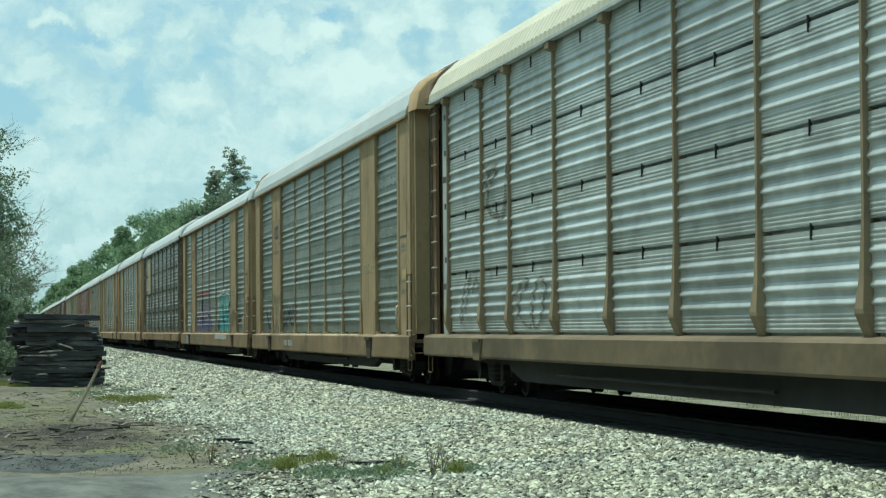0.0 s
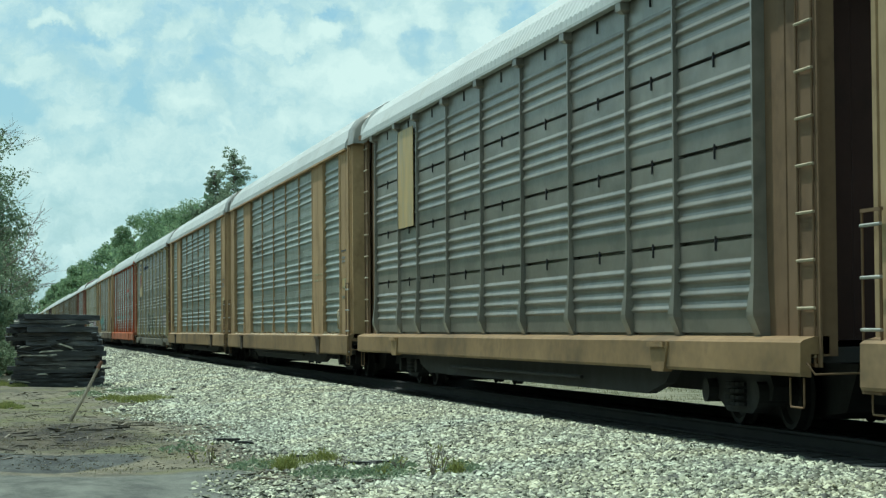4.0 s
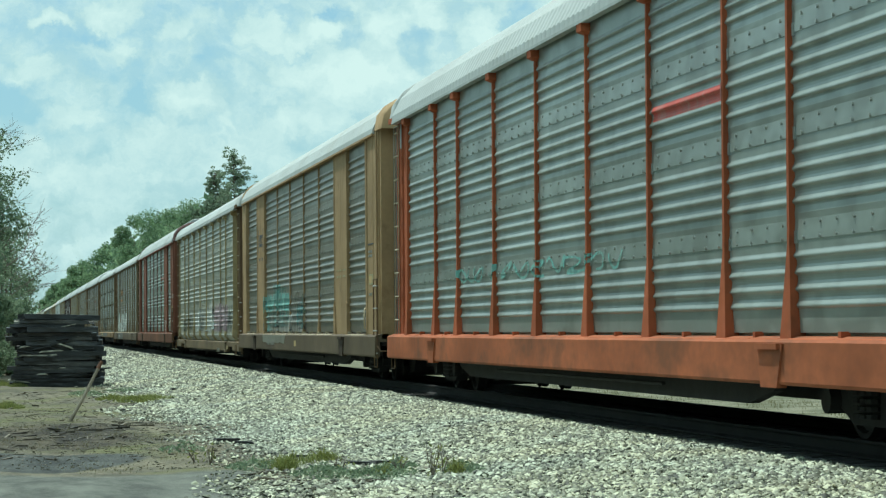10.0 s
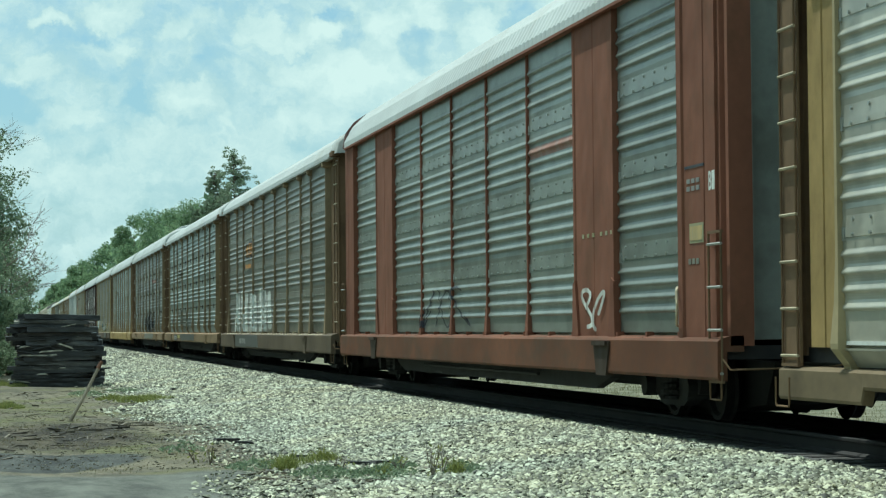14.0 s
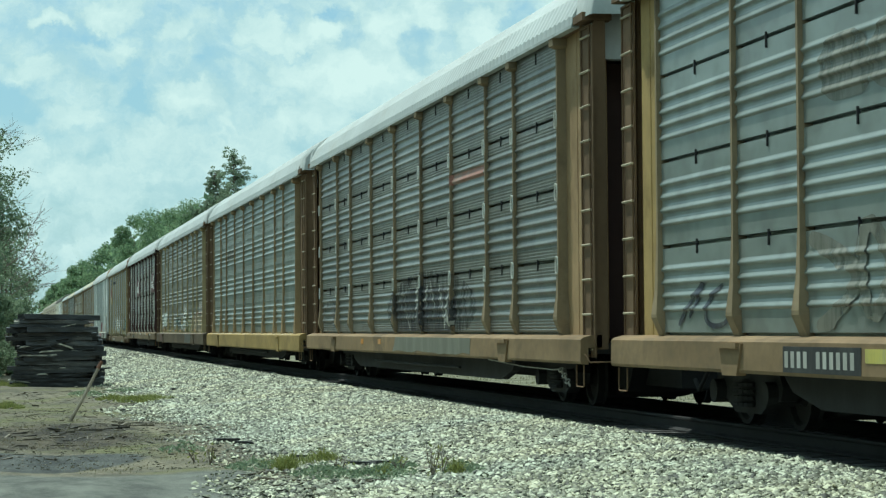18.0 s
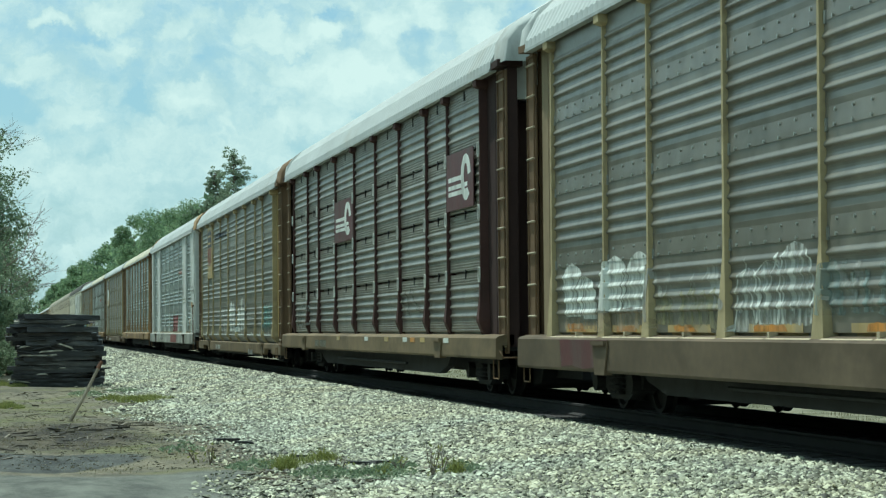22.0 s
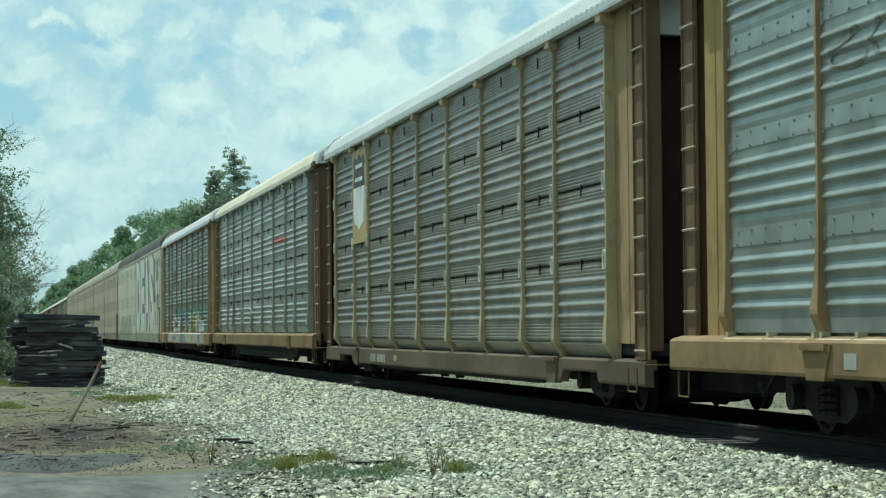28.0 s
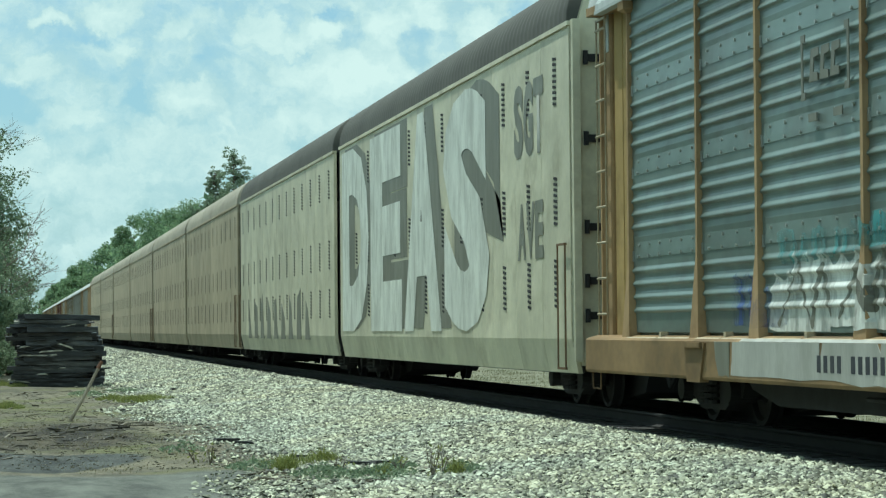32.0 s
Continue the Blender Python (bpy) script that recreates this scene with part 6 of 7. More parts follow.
# dark scrawls
graffiti(C[12], 6.9, -0.2, 0.95, 1.9, 6, 91, "shade", None, "navy", None, 0.10, 0.03), scrawl(C[12], 11.2, 9.4, 1.0, 1.5, 2, 92, "navy"), scrawl(C[12], 6.5, 4.2, 3.0, 3.6, 2, 93, "shade", 0.06)
number_plate(C[12], 7.3, 5.3, 0.62, 0.76, "black"), plate(C[12], "sill_patch", 5.2, 4.0, 0.68, 0.80, "yellow", SILL_OUT)
splash(C[12], 3.8, -3.5, 0.57, 0.845, "slate", 310), splash(C[8], 6.8, 1.4, 0.62, 0.845, "shade", 311)
splash(C[13], 0.6, -6.5, 0.57, 0.845, "shade", 313), splash(C[11], 9.0, 2.0, 0.47, 0.845, "slate", 314)
# black and white piece
sprayed(C[13], "cloud", 2.4, -6.2, 0.92, 2.0, 1, 1010, "black", mist=True, gaps=0), sprayed(C[13], "cloud", 1.4, -4.6, 0.92, 1.75, 1, 1013, "black", gaps=0.15), sprayed(C[13], "strokes", 1.4, -4.3, 0.95, 1.82, 8, 1015, "mark", 0.016, gaps=0.25), sprayed(C[13], "spikes", -1.5, -4.2, 1.1, 1.75, 4, 1018, "white", mist=True), rib_label(C[13], -4.3, -6.9, 3.45), scrawl(C[13], 11.6, 9.9, 0.9, 1.7, 2, 102, "grey")
for y in (4.7, 2.5, -0.2, -2.6, -5.0):
    plate(C[13], "yellow_sticker", y + 0.17, y - 0.17, 0.70, 0.80, "orange", SILL_OUT, "square orange-yellow sticker")
scrawl(C[14], 7.0, 4.6, 3.3, 3.6, 3, 111, "shade", 0.03)
# long mixed piece
sprayed(C[15], "columns", 11.4, 6.9, 0.95, 1.30, 5, 1200, "cream", mist=True, gaps=0), sprayed(C[15], "letters", 11.4, 9.6, 1.10, 1.82, 2, 1203, "white", 0.022, gaps=0.3, line="shade"), sprayed(C[15], "letters", 9.4, 7.5, 1.10, 2.0, 2, 1204, "white", 0.022, gaps=0.3, line="shade")
sprayed(C[15], "strokes", 7.2, 4.4, 1.05, 1.7, 6, 1206, "mark", 0.018), sprayed(C[15], "columns", 7.3, 4.4, 0.95, 1.5, 3, 1209, "olive", mist=True)
sprayed(C[15], "letters", 4.2, 1.9, 0.95, 1.80, 3, 1215, "white", 0.022, mist=True, gaps=0.3, line="white"), sprayed(C[15], "strokes", 3.9, 2.2, 1.0, 1.88, 4, 1219, "white", 0.018), sprayed(C[15], "columns", 1.5, -1.1, 1.1, 1.6, 4, 1221, "verdigris", mist=True, gaps=0.1), sprayed(C[15], "strokes", 1.3, -1.0, 1.2, 1.6, 5, 1226, "mark", 0.016)
sprayed(C[15], "columns", -1.5, -4.1, 0.95, 1.75, 4, 1228, "white", mist=True, gaps=0.1), sprayed(C[15], "letters", -1.6, -3.7, 1.45, 2.24, 1, 1231, "white", 0.026, mist=True, gaps=0.3, line="white"), sprayed(C[15], "strokes", -1.6, -4.0, 0.95, 1.75, 6, 1236, "white", 0.020, gaps=0.2), sprayed(C[15], "columns", -2.5, -3.6, 1.5, 2.1, 2, 1239, "white", gaps=0.3)
sprayed(C[15], "letters", -4.3, -7.0, 0.92, 1.72, 3, 1241, "olive", 0.024, gaps=0.2, line="mark"), sprayed(C[15], "columns", -6.2, -7.0, 1.2, 1.55, 1, 1244, "violet", gaps=0.1), sprayed(C[15], "strokes", -4.4, -6.6, 1.0, 1.65, 4, 1250, "white", 0.016)
sprayed(C[15], "columns", -7.2, -11.5, 0.92, 1.80, 4, 1255, "cream", gaps=0), sprayed(C[15], "strokes", -7.4, -11.3, 1.0, 1.75, 7, 1260, "dusty", 0.014), sprayed(C[15], "letters", -9.9, -11.4, 1.6, 2.1, 2, 1264, "mark", 0.024, gaps=0.1, line="dusty")
for k, y in enumerate((10.5, 8.15, 5.72, 2.86, 0.0, -2.86, -5.72, -8.15, -10.5)):
    wash(C[15], y + 0.8, y - 0.8, 0.90, 1.03, "cream" if k > 4 else "buff", label="cream paint along the foot of the panels"), sprayed(C[15], "columns", y + 0.45, y - 0.40, 0.90, 1.06, 1, 1270 + k, "orange", gaps=0)
splash(C[15], -4.5, -7.6, 0.47, 0.845, "slate", 1290), splash(C[15], 11.0, 8.6, 0.47, 0.845, "maroon", 1291)
# square emblems
emblem_square(C[16], 4.29, 1.43, 2.90, 3.80), emblem_square(C[16], -9.15, -11.5, 2.92, 3.85)
scrawl(C[16], -4.3, -6.4, 1.25, 1.75, 2, 131, "shade", 0.03), scrawl(C[16], 9.5, 7.4, 0.95, 1.6, 2, 132, "grey"), scrawl(C[16], 11.6, 9.6, 0.95, 1.6, 2, 133, "shade"), number_plate(C[16], 6.9, 4.6, 0.60, 0.76, None, "shade")
for y, ink in ((-1.0, "white"), (-3.5, "buff"), (-5.6, "white"), (-6.4, "orange"), (-7.4, "buff"), (-9.6, "white"), (3.0, "buff")):
    plate(C[16], "sill_patch", y + 0.22, y - 0.22, 0.76, 0.84, ink, SILL_OUT, "worn %s paint patch on the sill" % ink)
# shield and white outline piece
shield(C[17], 9.15, 7.15, 2.85, 4.70, True)
sprayed(C[17], "letters", 4.1, 1.9, 0.90, 1.85, 2, 1410, "white", 0.03, mist=True, line="mark"), sprayed(C[17], "letters", 1.1, -0.9, 0.90, 1.92, 2, 1418, "white", 0.03, gaps=0.25, line="shade")
sprayed(C[17], "letters", -1.6, -4.1, 0.90, 1.85, 3, 1428, "white", 0.03, gaps=0.22, line="shade"), sprayed(C[17], "letters", -2.6, -3.2, 1.70, 2.08, 1, 1430, "white", 0.03, line="mark"), sprayed(C[17], "columns", -4.4, -5.1, 1.35, 1.60, 1, 1436, "white", mist=True)
scrawl(C[17], 6.6, 2.2, 4.15, 4.35, 7, 144, "navy", 0.02), number_plate(C[17], -5.0, -6.4, 0.47, 0.64, None, "grey")
sprayed(C[17], "columns", -9.3, -11.4, 0.9, 1.85, 2, 1440, "verdigris", mist=True, gaps=0), sprayed(C[17], "columns", -9.4, -11.2, 1.1, 1.8, 3, 1446, "aqua", mist=True, gaps=0.4)
number_plate(C[17], 6.2, 3.6, 0.57, 0.72, None, "mark")
# white car
rib_label(C[18], -4.4, -7.05, 3.45), wash(C[18], -1.45, -4.25, 0.9, 1.65, "crimson", "placard", "dull red painted placard")
plate(C[18], "sill_patch", -1.3, -4.8, 0.48, 0.82, "crimson", SILL_OUT, "dull red paint on the sill"), plate(C[18], "yellow_sticker", -11.95, -12.25, 1.9, 2.1, "orange", 1.56)
number_plate(C[18], 5.8, 3.6, ground=None, ink="grey")
graffiti(C[19], 9.0, 4.0, 3.2, 3.6, 5, 151, "shade", None, None, None, 0.06)
plate(C[19], "sill_patch", 8.2, 7.9, 0.62, 0.76, "mark", SILL_OUT)
# white shield
shield(C[20], 9.15, 7.15, 2.78, 4.72, False), number_plate(C[20], 7.0, 4.4, 0.58, 0.72, None, "mark")
plate(C[20], "sill_patch", 4.1, 3.8, 0.62, 0.72, "buff", SILL_OUT)
rib_label(C[21], -4.4, -7.1, 3.42), scrawl(C[21], 9.0, 4.3, 1.0, 1.75, 4, 161, "white", 0.03), scrawl(C[21], 4.1, -1.5, 1.0, 1.85, 4, 162, "white", 0.025)
# teal, white and yellow piece
bracket_mark(C[22], 5.2, 3.36, "shade", 1.524, 0.62, 0.30)
sprayed(C[22], "columns", 7.0, 1.2, 0.90, 1.72, 7, 1710, "white"), sprayed(C[22], "strokes", 6.7, 1.3, 0.95, 1.7, 7, 1714, "shade", 0.018), sprayed(C[22], "columns", 6.5, 2.2, 1.60, 2.02, 9, 1718, "teal", mist=True)
sprayed(C[22], "columns", 7.9, 6.4, 0.92, 1.6, 2, 1728, "blue", mist=True), sprayed(C[22], "columns", 1.3, -1.9, 1.35, 1.95, 4, 1719, "teal", mist=True)
sprayed(C[22], "spikes", -0.2, -1.7, 0.95, 1.85, 2, 1720, "white", mist=True, gaps=0.2), sprayed(C[22], "strokes", -0.35, -1.2, 0.95, 1.85, 3, 1724, "blue", 0.016, gaps=0.1)
sprayed(C[22], "columns", -1.9, -4.8, 0.92, 1.85, 3, 1730, "aqua", gaps=0.1), sprayed(C[22], "columns", -1.9, -9.8, 1.5, 2.12, 12, 1737, "aqua", mist=True)
sprayed(C[22], "spikes", -2.4, -4.4, 0.90, 1.85, 3, 1741, "white", gaps=0), sprayed(C[22], "strokes", -2.6, -4.6, 0.95, 1.75, 3, 1745, "navy", 0.016, gaps=0.1)
sprayed(C[22], "columns", -4.3, -6.0, 0.90, 1.75, 2, 1750, "yellow", gaps=0.15), sprayed(C[22], "strokes", -4.5, -6.0, 1.0, 1.75, 3, 1754, "olive", 0.03, gaps=0.2)
sprayed(C[22], "spikes", -5.7, -10.0, 0.90, 2.05, 6, 1759, "white", gaps=0), sprayed(C[22], "strokes", -5.9, -9.6, 0.95, 2.0, 6, 1764, "navy", 0.014, gaps=0.1), sprayed(C[22], "columns", -9.4, -11.3, 0.92, 1.9, 3, 1769, "aqua", mist=True)
for y, wd, ink in ((8.2, 0.5, "shade"), (7.6, 2.5, "mark"), (5.0, 1.3, "mark"), (3.6, 1.0, "mark"), (2.4, 1.5, "mark"), (0.8, 1.0, "rose"), (-0.3, 0.9, "dusty"), (-1.2, 0.9, "teal"), (-2.1, 2.2, "mark"), (-4.4, 1.5, "yellow"), (-6.1, 1.8, "mark"), (-8.1, 2.2, "mark"), (-10.4, 0.9, "olive")):
    splash(C[22], y, y - wd, 0.47, 0.845, ink, int(y * 10) + 400)
put("ledge_overspray", Build().prism([(-1.6055, 0.8765), (-1.6065, 0.873), (-1.641, 0.8465), (-1.641, 0.85)], "y", -9.6, 7.4).mesh("ledge_overspray"), INK["mark"], C[22], label="white overspray along the ledge")
for ob in C[22].children:
    if ob.name.startswith("jacking_pad") and ob.matrix_basis.translation.y < 0:
        ob.material_slots[0].material, ob["label"] = INK["mark"], "jacking pad under faded white overspray"
number_plate(C[22], 5.2, 2.8, 0.58, 0.74, None, "navy")


def lettering(car, text, y_far, y_near, z0, z1, ink, bold, lift, name="painted_letter"):
    """Big painted letters, one part each; y_far and y_near are the edges of the word."""
    n = len(text)
    w = (y_far - y_near) / n
    for k, ch in enumerate(text):
        cu = bpy.data.curves.new("letter", "FONT")
        cu.body, cu.offset, cu.resolution_u = ch, bold, 3
        ob = bpy.data.objects.new("letter", cu)
        scene.collection.objects.link(ob)
        bpy.context.view_layer.update()
        me = bpy.data.meshes.new_from_object(ob.evaluated_get(bpy.context.evaluated_depsgraph_get()))
        bpy.data.objects.remove(ob)
        co = np.array([v.co[:] for v in me.vertices])
        lo, hi = co.min(0), co.max(0)
        size = np.maximum(hi - lo, 1e-4)
        a = y_far - k * w - 0.03 * w
        b = y_far - (k + 1) * w + 0.03 * w
        ys = a + (co[:, 0] - lo[0]) / size[0] * (b - a)
        zs = z0 + (co[:, 1] - lo[1]) / size[1] * (z1 - z0)
        xs = -1.522 - lift + np.clip((0.95 - zs) / 0.55, 0, 1) * 0.12
        for v, x, y, z in zip(me.vertices, xs, ys, zs):
            v.co = (x, y, z)
        me.materials.clear()
        me.materials.append(None)
        put(name, me, INK[ink], car, label="tall %s sprayed letter" % ink)


UNIT = AUTOS[0]
lettering(UNIT, "DEAS", 9.9, -6.6, 1.0, 4.85, "shade", 0.10, 0.004, "letter_shadow")
lettering(UNIT, "DEAS", 10.3, -5.6, 0.95, 4.80, "chalk", 0.055, 0.010)
lettering(UNIT, "SGT", -7.25, -9.15, 3.40, 4.45, "shade", 0.05, 0.006)
lettering(UNIT, "AVE", -7.45, -9.10, 1.95, 2.75, "shade", 0.04, 0.006)
for k in range(9):
    y = 8.2 - 1.7 * k
    put("painted_bar", Build().prism([(y, 0.75), (y - 0.9, 0.75), (y - 0.5 - 0.3 * (k % 2), 1.0 + 0.9 * ((k * 7) % 5) / 5 + 0.3), (y - 0.1, 1.9 - 0.1 * (k % 3))], "x", -1.526, -1.515).mesh("painted_bar"), INK["shade"], AUTOS[1], label="grey sprayed stroke")


for car, ink in ((C[10], "white"), (C[18], "navy")):
    lettering(car, "BI", -13.02, -13.24, 2.41, 2.61, ink, 0.03, 0.0305, "stencil_letter")
for car, row in zip(C, TRAIN):
    if row[0] == "A":
        loop = bar_mesh([(-1.56, -11.93, 1.00), (-1.60, -11.95, 1.02), (-1.62, -12.03, 1.12), (-1.62, -12.05, 1.25), (-1.61, -11.99, 1.38), (-1.58, -11.93, 1.42), (-1.555, -11.90, 1.36)], 0.016)
        put("release_handle", loop.mesh("release_handle"), M["strip"], car, label="pale bent release handle")

# slack brake cable and a hanging chain
put("brake_cable", bar_mesh([(-1.50, -7.2, 0.52), (-1.50, -9.6, 0.45), (-1.50, -11.4, 0.435), (-1.50, -11.9, 0.45)], 0.009).mesh("brake_cable"), M["steel"], C[13], label="thin slack steel cable under the sill")
for k in range(6):
    y, z = -11.90 - 0.09 * k, 0.44 - 0.036 * k
    ring = [(-1.50 + (0.0 if k % 2 else 0.028 * math.sin(a)), y + 0.052 * math.cos(a) + (0.02 * math.sin(a) if k % 2 else 0), z + 0.03 * math.sin(a + 0.6)) for a in np.linspace(0, 6.283, 7)]
    put("chain_link", bar_mesh(ring, 0.009).mesh("chain_link"), M["steel"], C[13], label="bare steel chain link")

# stencilled marks and a small placard on the cars with broad posts
for car, row in zip(C, TRAIN):
    if row[0] != "A":
        continue
    for y in (-7.60, -7.85, -8.10, -8.50, -8.75, -9.00):
        plate(car, "stencil_bar", y + 0.05, y - 0.05, 2.12, 2.17, "olive", 1.536)
        if row[2] != "rust":
            plate(car, "stencil_bar", y + 0.06, y - 0.03, 2.26, 2.30, "olive", 1.536)
    plate(car, "stencil_bar", -12.17, -12.85, 2.68, 2.71, "navy", 1.556)
    for z in (2.52, 2.44):
        for y in (-12.30, -12.47, -12.64):
            plate(car, "stencil_bar", y + 0.06, y - 0.06, z, z + 0.05, "grey", 1.556)
    plate(car, "placard_edge", -12.33, -12.83, 1.88, 2.09, "olive", 1.556)
    plate(car, "placard", -12.37, -12.79, 1.91, 2.06, "buff", 1.560, "small yellow placard")
    for y in (-12.33, -12.47, -12.61):
        plate(car, "stencil_bar", y + 0.05, y - 0.05, 1.66, 1.72, "shade", 1.556)
# pale end strips with dark bolt holes
for car, out in ((C[0], 1.456),):
    for e in (-1, 1):
        for z in (1.2, 2.1, 3.0, 3.9, 4.5):
            plate(car, "bolt_hole", e * (BODY / 2 - 1.10) + 0.05, e * (BODY / 2 - 1.10) - 0.05, z, z + 0.09, "black", out)
        for z in (1.65, 3.45):
            plate(car, "joint_plate", e * (BODY / 2 - 1.15) + 0.28, e * (BODY / 2 - 1.15) - 0.28, z, z + 0.10, "black", out)


# ---- trees ----
def leaf_mesh(centres, radii, count, size, r, squash=0.8):
    """Small bent leaf clumps scattered in soft balls."""
    b = Build()
    cs = np.array(centres)
    rs = np.array(radii)
    w = rs ** 2 / np.sum(rs ** 2)
    idx = r.choice(len(cs), count, p=w)
    d = r.normal(size=(count, 3))
    d /= np.linalg.norm(d, axis=1)[:, None]
    rad = rs[idx] * (0.45 + 0.6 * r.random(count))
    p = cs[idx] + d * rad[:, None] * np.array([1, 1, squash])
    u = r.normal(size=(count, 3))
    u /= np.linalg.norm(u, axis=1)[:, None]
    v = np.cross(u, r.normal(size=(count, 3)))
    v /= np.linalg.norm(v, axis=1)[:, None]
    s = size * (0.6 + 0.8 * r.random(count))[:, None]
    n = np.cross(u, v)
    quad = np.stack([p - u * s, p - v * s * 0.6 + n * s * 0.25, p + u * s, p + v * s * 0.6 + n * s * 0.25], 1)
    b.v = [tuple(q) for q in quad.reshape(-1, 3).tolist()]
    b.f = [t for i in range(count) for t in ((4 * i, 4 * i + 1, 4 * i + 2), (4 * i, 4 * i + 2, 4 * i + 3))]
    return b


def tree(name, x, y, z, height, spread, seed, count, size, leaf, label, bare=0.0, crown_from=0.35, trunk_r=0.16, airy=1.0, n_limbs=14, pine=False):
    r = np.random.default_rng(seed)
    t = new(name)
    t.matrix_basis = pose(x, y, z)
    tagged(t, label, "tree")
    wood = Build()
    p = Vector((0, 0, -0.2))
    pts = [p]
    for i in range(6):
        p = p + Vector((r.normal() * 0.03 * height / 6, r.normal() * 0.03 * height / 6, height * 0.92 / 6))
        pts.append(p)
    for i in range(6):
        wood.tube(pts[i], pts[i + 1], trunk_r * (1 - i / 6.5), trunk_r * (1 - (i + 1) / 6.5), 7)
    centres, radii = [], []
    limbs = Build()
    for i in range(n_limbs):
        f = crown_from + (1 - crown_from) * (i + r.random()) / n_limbs
        k = min(int(f * 6), 5)
        a = pts[k].lerp(pts[k + 1], f * 6 - k)
        ang = r.random() * 6.283
        ln = spread * (1.05 - 0.6 * abs(f - 0.55) / 0.55) * (0.6 + 0.5 * r.random())
        if pine:
            ln = spread * (1.18 - 1.0 * f) * (0.5 + 0.6 * r.random())
        q = a + Vector((math.cos(ang) * ln, math.sin(ang) * ln, ln * (0.1 + 0.25 * r.random() if pine else 0.25 + 0.4 * r.random())))
        limbs.tube(a, q, trunk_r * 0.32, trunk_r * 0.06, 5)
        centres.append(tuple(q)), radii.append(spread * airy * (0.28 + 0.22 * r.random()))
        m_ = a.lerp(q, 0.6)
        if airy < 1:
            for g in (0.45, 0.6, 0.75, 0.95) if pine else (0.3, 0.45, 0.75, 0.9):
                w_ = a.lerp(q, g) + Vector((r.normal(), r.normal(), r.normal())) * 0.12 * spread
                centres.append(tuple(w_)), radii.append(spread * (0.075 if pine else 0.17))
        centres.append(tuple(m_)), radii.append(spread * airy * (0.2 + 0.15 * r.random()))
        for j in range(3):
            e = q + Vector((r.normal(), r.normal(), r.normal() * 0.6 + 0.4)) * spread * (0.06 if pine else 0.28)
            limbs.tube(q if j else m_, e, trunk_r * (0.2 if bare else 0.10), trunk_r * (0.08 if bare else 0.03), 4)
            for g in range(6 if bare else 0):
                e2 = e + Vector((r.normal(), r.normal(), r.normal() + 0.2)) * spread * 0.13
                limbs.tube(e.lerp(q, 0.16 * g), e2, trunk_r * 0.09, trunk_r * 0.05, 3)
    put("trunk", wood.mesh("trunk", True), M["bark"], t)
    put("branchwork", limbs.mesh("branchwork"), M["twig" if bare else "bark"], t)
    put("crown", leaf_mesh(centres, radii, int(count * (1 - bare)), size, r, 0.55 if pine else 0.8).mesh("crown", fix=False), M[leaf], t)
    return t


R = random.Random(5)
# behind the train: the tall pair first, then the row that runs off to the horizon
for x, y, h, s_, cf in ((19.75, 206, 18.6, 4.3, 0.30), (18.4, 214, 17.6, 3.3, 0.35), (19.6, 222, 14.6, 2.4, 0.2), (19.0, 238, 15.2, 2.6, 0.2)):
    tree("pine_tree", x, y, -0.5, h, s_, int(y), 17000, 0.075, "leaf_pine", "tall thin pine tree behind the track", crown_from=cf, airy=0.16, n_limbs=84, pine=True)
for i in range(30):
    y = 255 + i * (10 + i * 0.8)
    x = 20.0 + R.uniform(-1.2, 2.0) + i * 0.04
    h = 14.9 + i * 0.29 + R.uniform(-1.5, 1.6)
    tree("woodland_tree", x, y, -0.5, h, 3.6 + R.uniform(-0.6, 1.2), 100 + i, 14000 if i < 10 else 5200, (0.115 if i < 10 else 0.19) + 0.005 * i, "leaf_far", "leafy green tree at the edge of the wood beyond the train", crown_from=0.15)


def far_woods():
    r = np.random.default_rng(9)
    cs, rs = [], []
    for i in range(520):
        y = 245 + 1600 * r.random() ** 1.5
        x = 21 + 26 * r.random()
        h = 12.5 + 4.0 * r.random() + y * 0.004
        for k in range(5):
            cs.append((x + r.normal() * 1.4, y + r.normal() * 2.2, h * (0.13 + 0.185 * k))), rs.append(2.3 + r.random() * 1.5)
    ob = put("far_woods", leaf_mesh(cs, rs, 110000, 0.5, r).mesh("far_woods", fix=False), M["leaf_far"])
    tagged(ob, "dense green woods stretching away beyond the train", "woods", kind="stuff")


far_woods()


def near_woods():
    """Unseen wood added along the lane's near side to cut low sky light."""
    r = np.random.default_rng(19)
    cs, rs = [], []
    for i in range(300):
        y = -90 + 420 * r.random()
        x = -7.5 - 20 * r.random()
        h = 5.5 + 4.0 * r.random()
        for k in range(5):
            cs.append((x + r.normal() * 1.2, y + r.normal() * 1.6, h * (0.1 + 0.19 * k))), rs.append(1.8 + r.random() * 1.2)
    ob = put("near_woods", leaf_mesh(cs, rs, 60000, 0.5, r).mesh("near_woods", fix=False), M["leaf"])
    tagged(ob, "unseen scrub wood added along the lane to dim the sky light", "woods", kind="stuff")


near_woods()
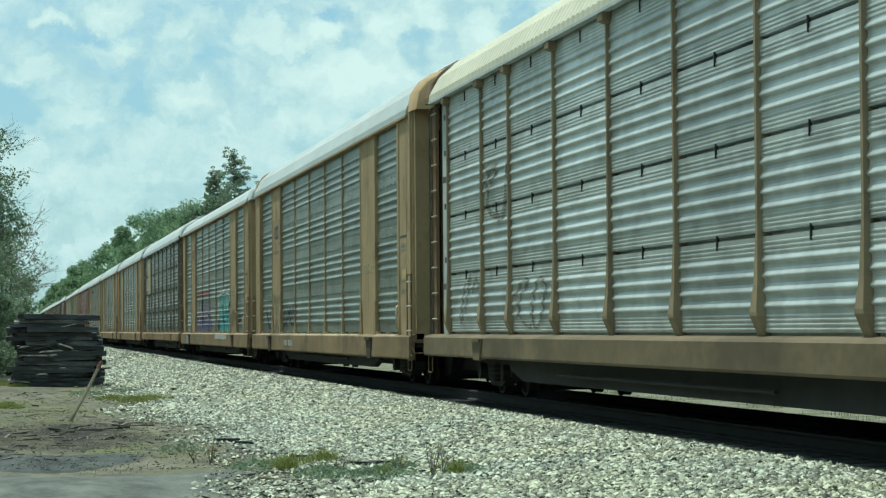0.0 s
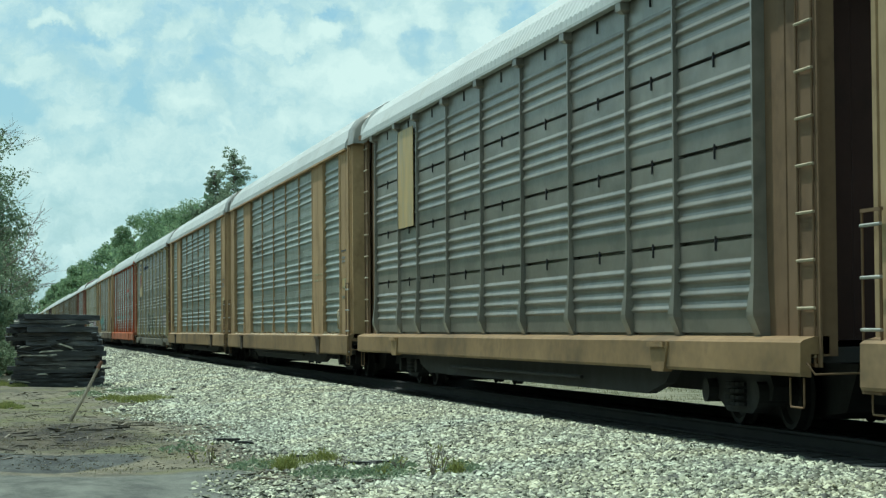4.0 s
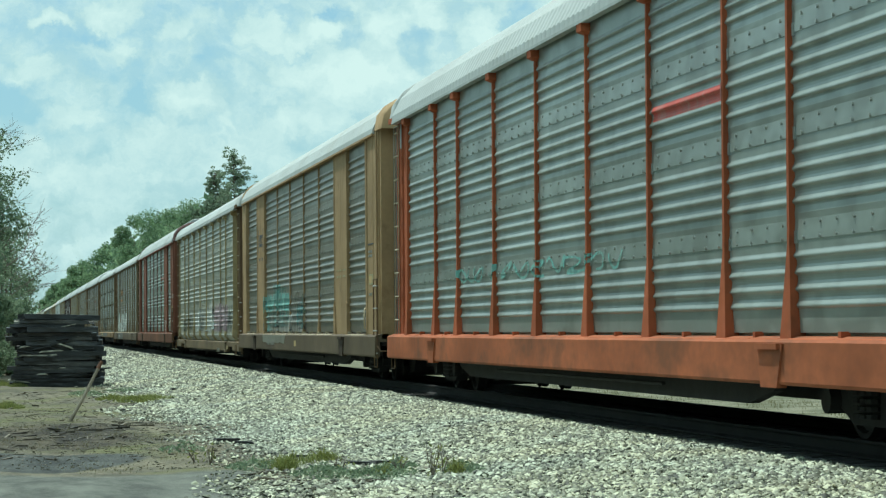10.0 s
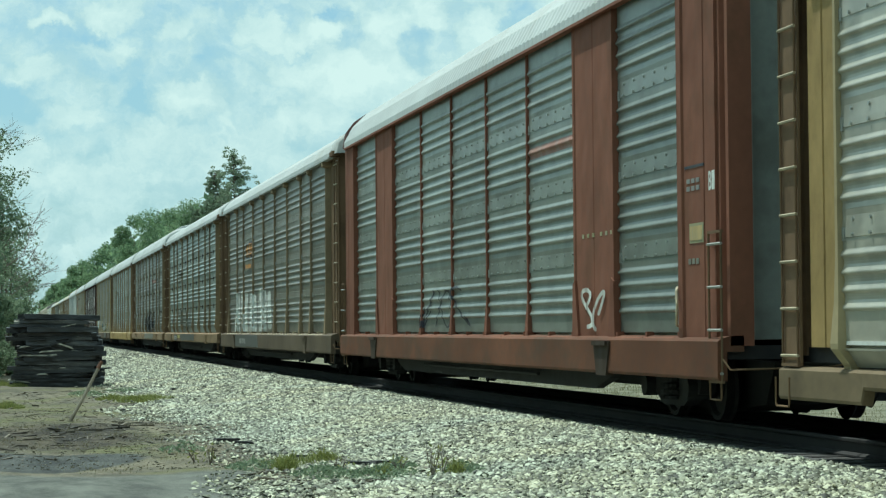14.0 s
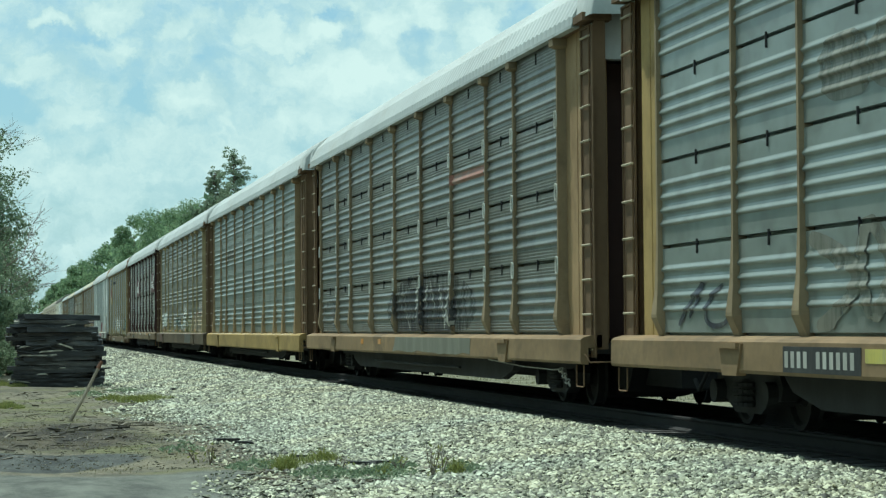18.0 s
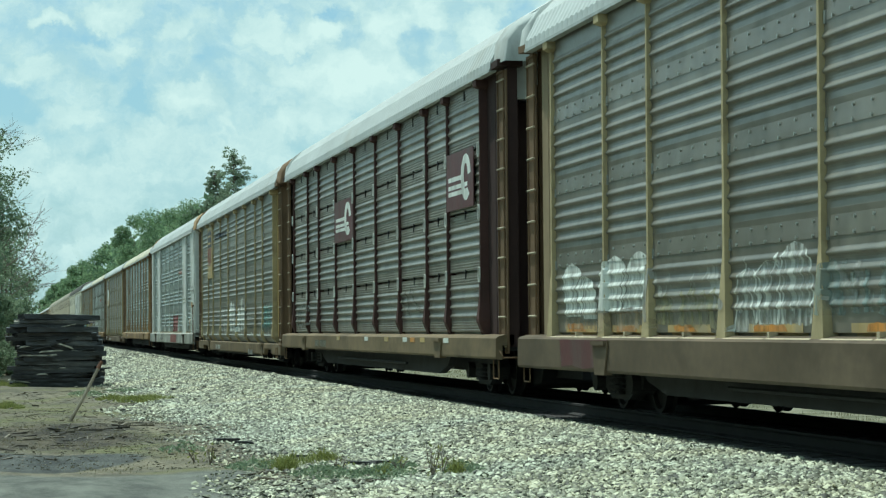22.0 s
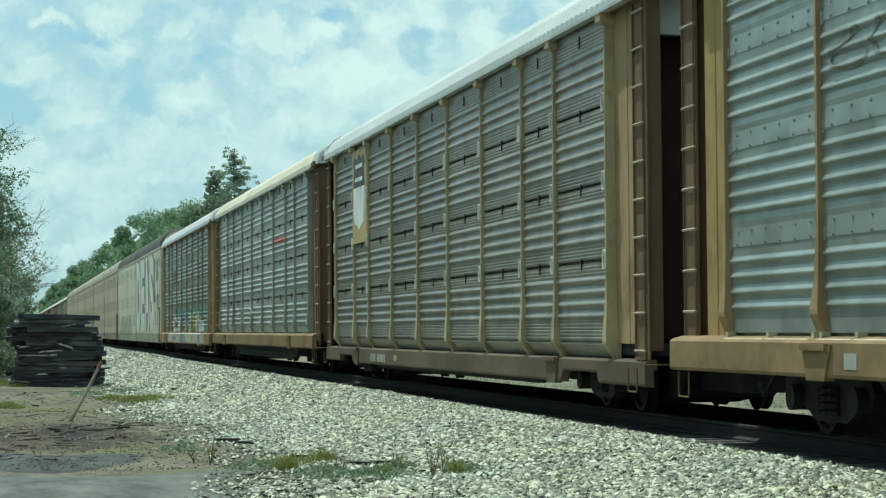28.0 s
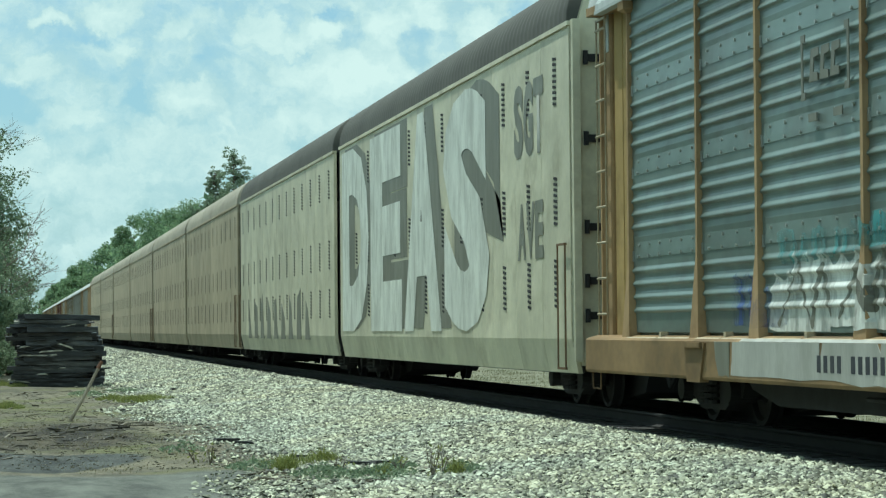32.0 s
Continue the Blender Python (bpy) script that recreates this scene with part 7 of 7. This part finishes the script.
# near side, left of the tie pile
for x, y, h, s_, n, bare in ((-1.5, 90, 10.8, 1.7, 7500, 0.2), (-2.0, 84, 8.8, 1.6, 7500, 0.0), (-0.75, 97, 10.2, 1.7, 5200, 0.55), (-0.25, 106, 7.8, 1.7, 3600, 0.75), (-2.0, 114, 10.4, 2.1, 7000, 0.1), (-0.45, 128, 6.4, 1.6, 6000, 0.0),
                            (-0.9, 77, 3.8, 1.2, 6200, 0.0), (-0.6, 100, 6.2, 1.4, 7500, 0.0), (-0.1, 118, 5.2, 1.3, 6200, 0.0), (0.0, 84, 2.6, 0.9, 4500, 0.0), (0.05, 94, 6.2, 1.5, 1500, 0.85), (0.1, 101, 7.4, 1.5, 1200, 0.88), (-0.5, 80, 3.0, 1.0, 5000, 0.0)):
    tree("scrub_tree", x, y, -0.56, h, s_, int(y * 7), n, 0.065, "leaf", "bare-twigged scrub tree at the track side" if bare > 0.3 else "leafy green scrub tree at the track side", bare, 0.08, 0.08)


# ---- the pile of old ties ----
def tie_pile():
    tie_mesh = {}
    r = random.Random(3)
    for v in range(4):
        b = Build()
        n = 7
        rows = []
        for i in range(n):
            x = -1.22 + 2.44 * i / (n - 1)
            j = lambda: r.uniform(-0.014, 0.014)
            rows.append([(x, -0.115 + j(), 0.004 + j() * 0.3), (x, 0.115 + j(), 0.004 + j() * 0.3), (x, 0.118 + j(), 0.165 + j()), (x, 0.06 + j(), 0.178 + j()), (x, -0.115 + j(), 0.17 + j())])
        for row in rows:
            b.v += row
        b.f = [(i * 5 + k, i * 5 + (k + 1) % 5, (i + 1) * 5 + (k + 1) % 5, (i + 1) * 5 + k) for i in range(n - 1) for k in range(5)]
        b.f += [(0, 1, 2, 3, 4), tuple(range(5 * n - 1, 5 * n - 6, -1))]
        tie_mesh[v] = b.mesh("old_tie")
    z = -0.56
    layer = 0
    while z < 1.40:
        thick = r.uniform(0.095, 0.175)
        shift = r.gauss(0, 0.09) - 0.03 * max(0, layer - 9)
        for i in range(4):
            pale = r.random() < 0.06
            long_ = r.uniform(0.80, 1.04) * (1.0 if z < 1.0 else 0.86)
            tilt = r.gauss(0, 1.3)
            at = pose(1.36 + shift + r.gauss(0, 0.12), 66.2 + i * 0.33 + r.uniform(-0.16, 0.10), z + r.uniform(-0.012, 0.012), r.uniform(-7, 7), tilt, r.gauss(0, 6.5 if r.random() < 0.2 else 2.6))
            ob = put("old_railroad_tie", tie_mesh[r.randrange(4)], M["tie_pale" if pale else "tie_pile"], at=at @ Matrix.Diagonal((long_, r.uniform(0.85, 1.15), thick / 0.175, 1)))
            tagged(ob, "pale weathered railroad tie in the pile" if pale else "black creosoted railroad tie stacked in the pile", "railroad tie", "pile of old ties")
        z += thick * r.uniform(0.96, 1.08)
        layer += 1
    # broken boards and splinters stuck in the front of the pile
    for k in range(34):
        l = r.uniform(0.2, 0.9)
        b = Build().prism([(-l / 2, 0), (l / 2, 0.01), (l / 2 - 0.06, 0.03), (-l / 2 + 0.05, 0.028)], "y", -0.05, 0.05)
        pale = r.random() < 0.15
        ob = put("broken_board", b.mesh("broken_board"), M["tie_pale" if pale else "tie"], at=pose(1.36 + r.uniform(-1.1, 1.1), 66.05 + r.uniform(-0.02, 0.06), -0.5 + r.uniform(0.1, 1.75), r.uniform(-30, 30), r.gauss(0, 12), r.uniform(-6, 6)))
        tagged(ob, "pale splintered board wedged in the tie pile" if pale else "dark splintered board wedged in the tie pile", "board", "splintered boards in the pile")
    # pale split slabs near the middle of the front
    for x, z, l, a in ((0.78, 0.30, 0.95, 2), (1.45, 0.33, 0.8, -4), (2.0, 0.40, 0.62, 5), (1.60, 0.56, 0.5, 22), (1.2, 0.42, 0.7, -2), (0.95, -0.22, 0.35, 3), (0.45, 0.55, 0.3, -5)):
        b = Build().prism([(-l / 2, 0), (l / 2, 0.02), (l / 2 - 0.12, 0.06), (-l / 2 + 0.08, 0.045)], "y", -0.05, 0.06)
        ob = put("broken_board", b.mesh("broken_board"), M["tie_pale"], at=pose(x, 66.05, z, 0, a, 0))
        tagged(ob, "pale splintered board wedged in the tie pile", "board", "splintered boards in the pile")


tie_pile()


def leaning_stake():
    s = new("leaning_stake")
    s.matrix_basis = pose(1.05, 40.9, -0.58, 0, 28, 0)
    tagged(s, "leaning grey wooden stake with a faded orange top", "marker stake")
    put("shaft", Build().tube((0, 0, -0.1), (0.012, 0, 0.5), 0.034, 0.030, 7).tube((0.012, 0, 0.5), (0, 0, 1.10), 0.030, 0.026, 7).mesh("shaft"), M["stake"], s)
    put("painted_top", Build().tube((0, 0, 1.06), (0, 0, 1.20), 0.036, 0.028, 8).mesh("painted_top"), M["orange"], s, label="faded orange painted tip")


leaning_stake()


def motions():
    for car, t in CARS:
        rows = []
        for s in (0.0, 4.0, 8.0, 12.0, 16.0, 20.0, 24.0, 28.0, 32.0):
            rows.append((s, pose(TRACK_X, run(t) - run(s), 0)))
        walk(car, rows)


motions()
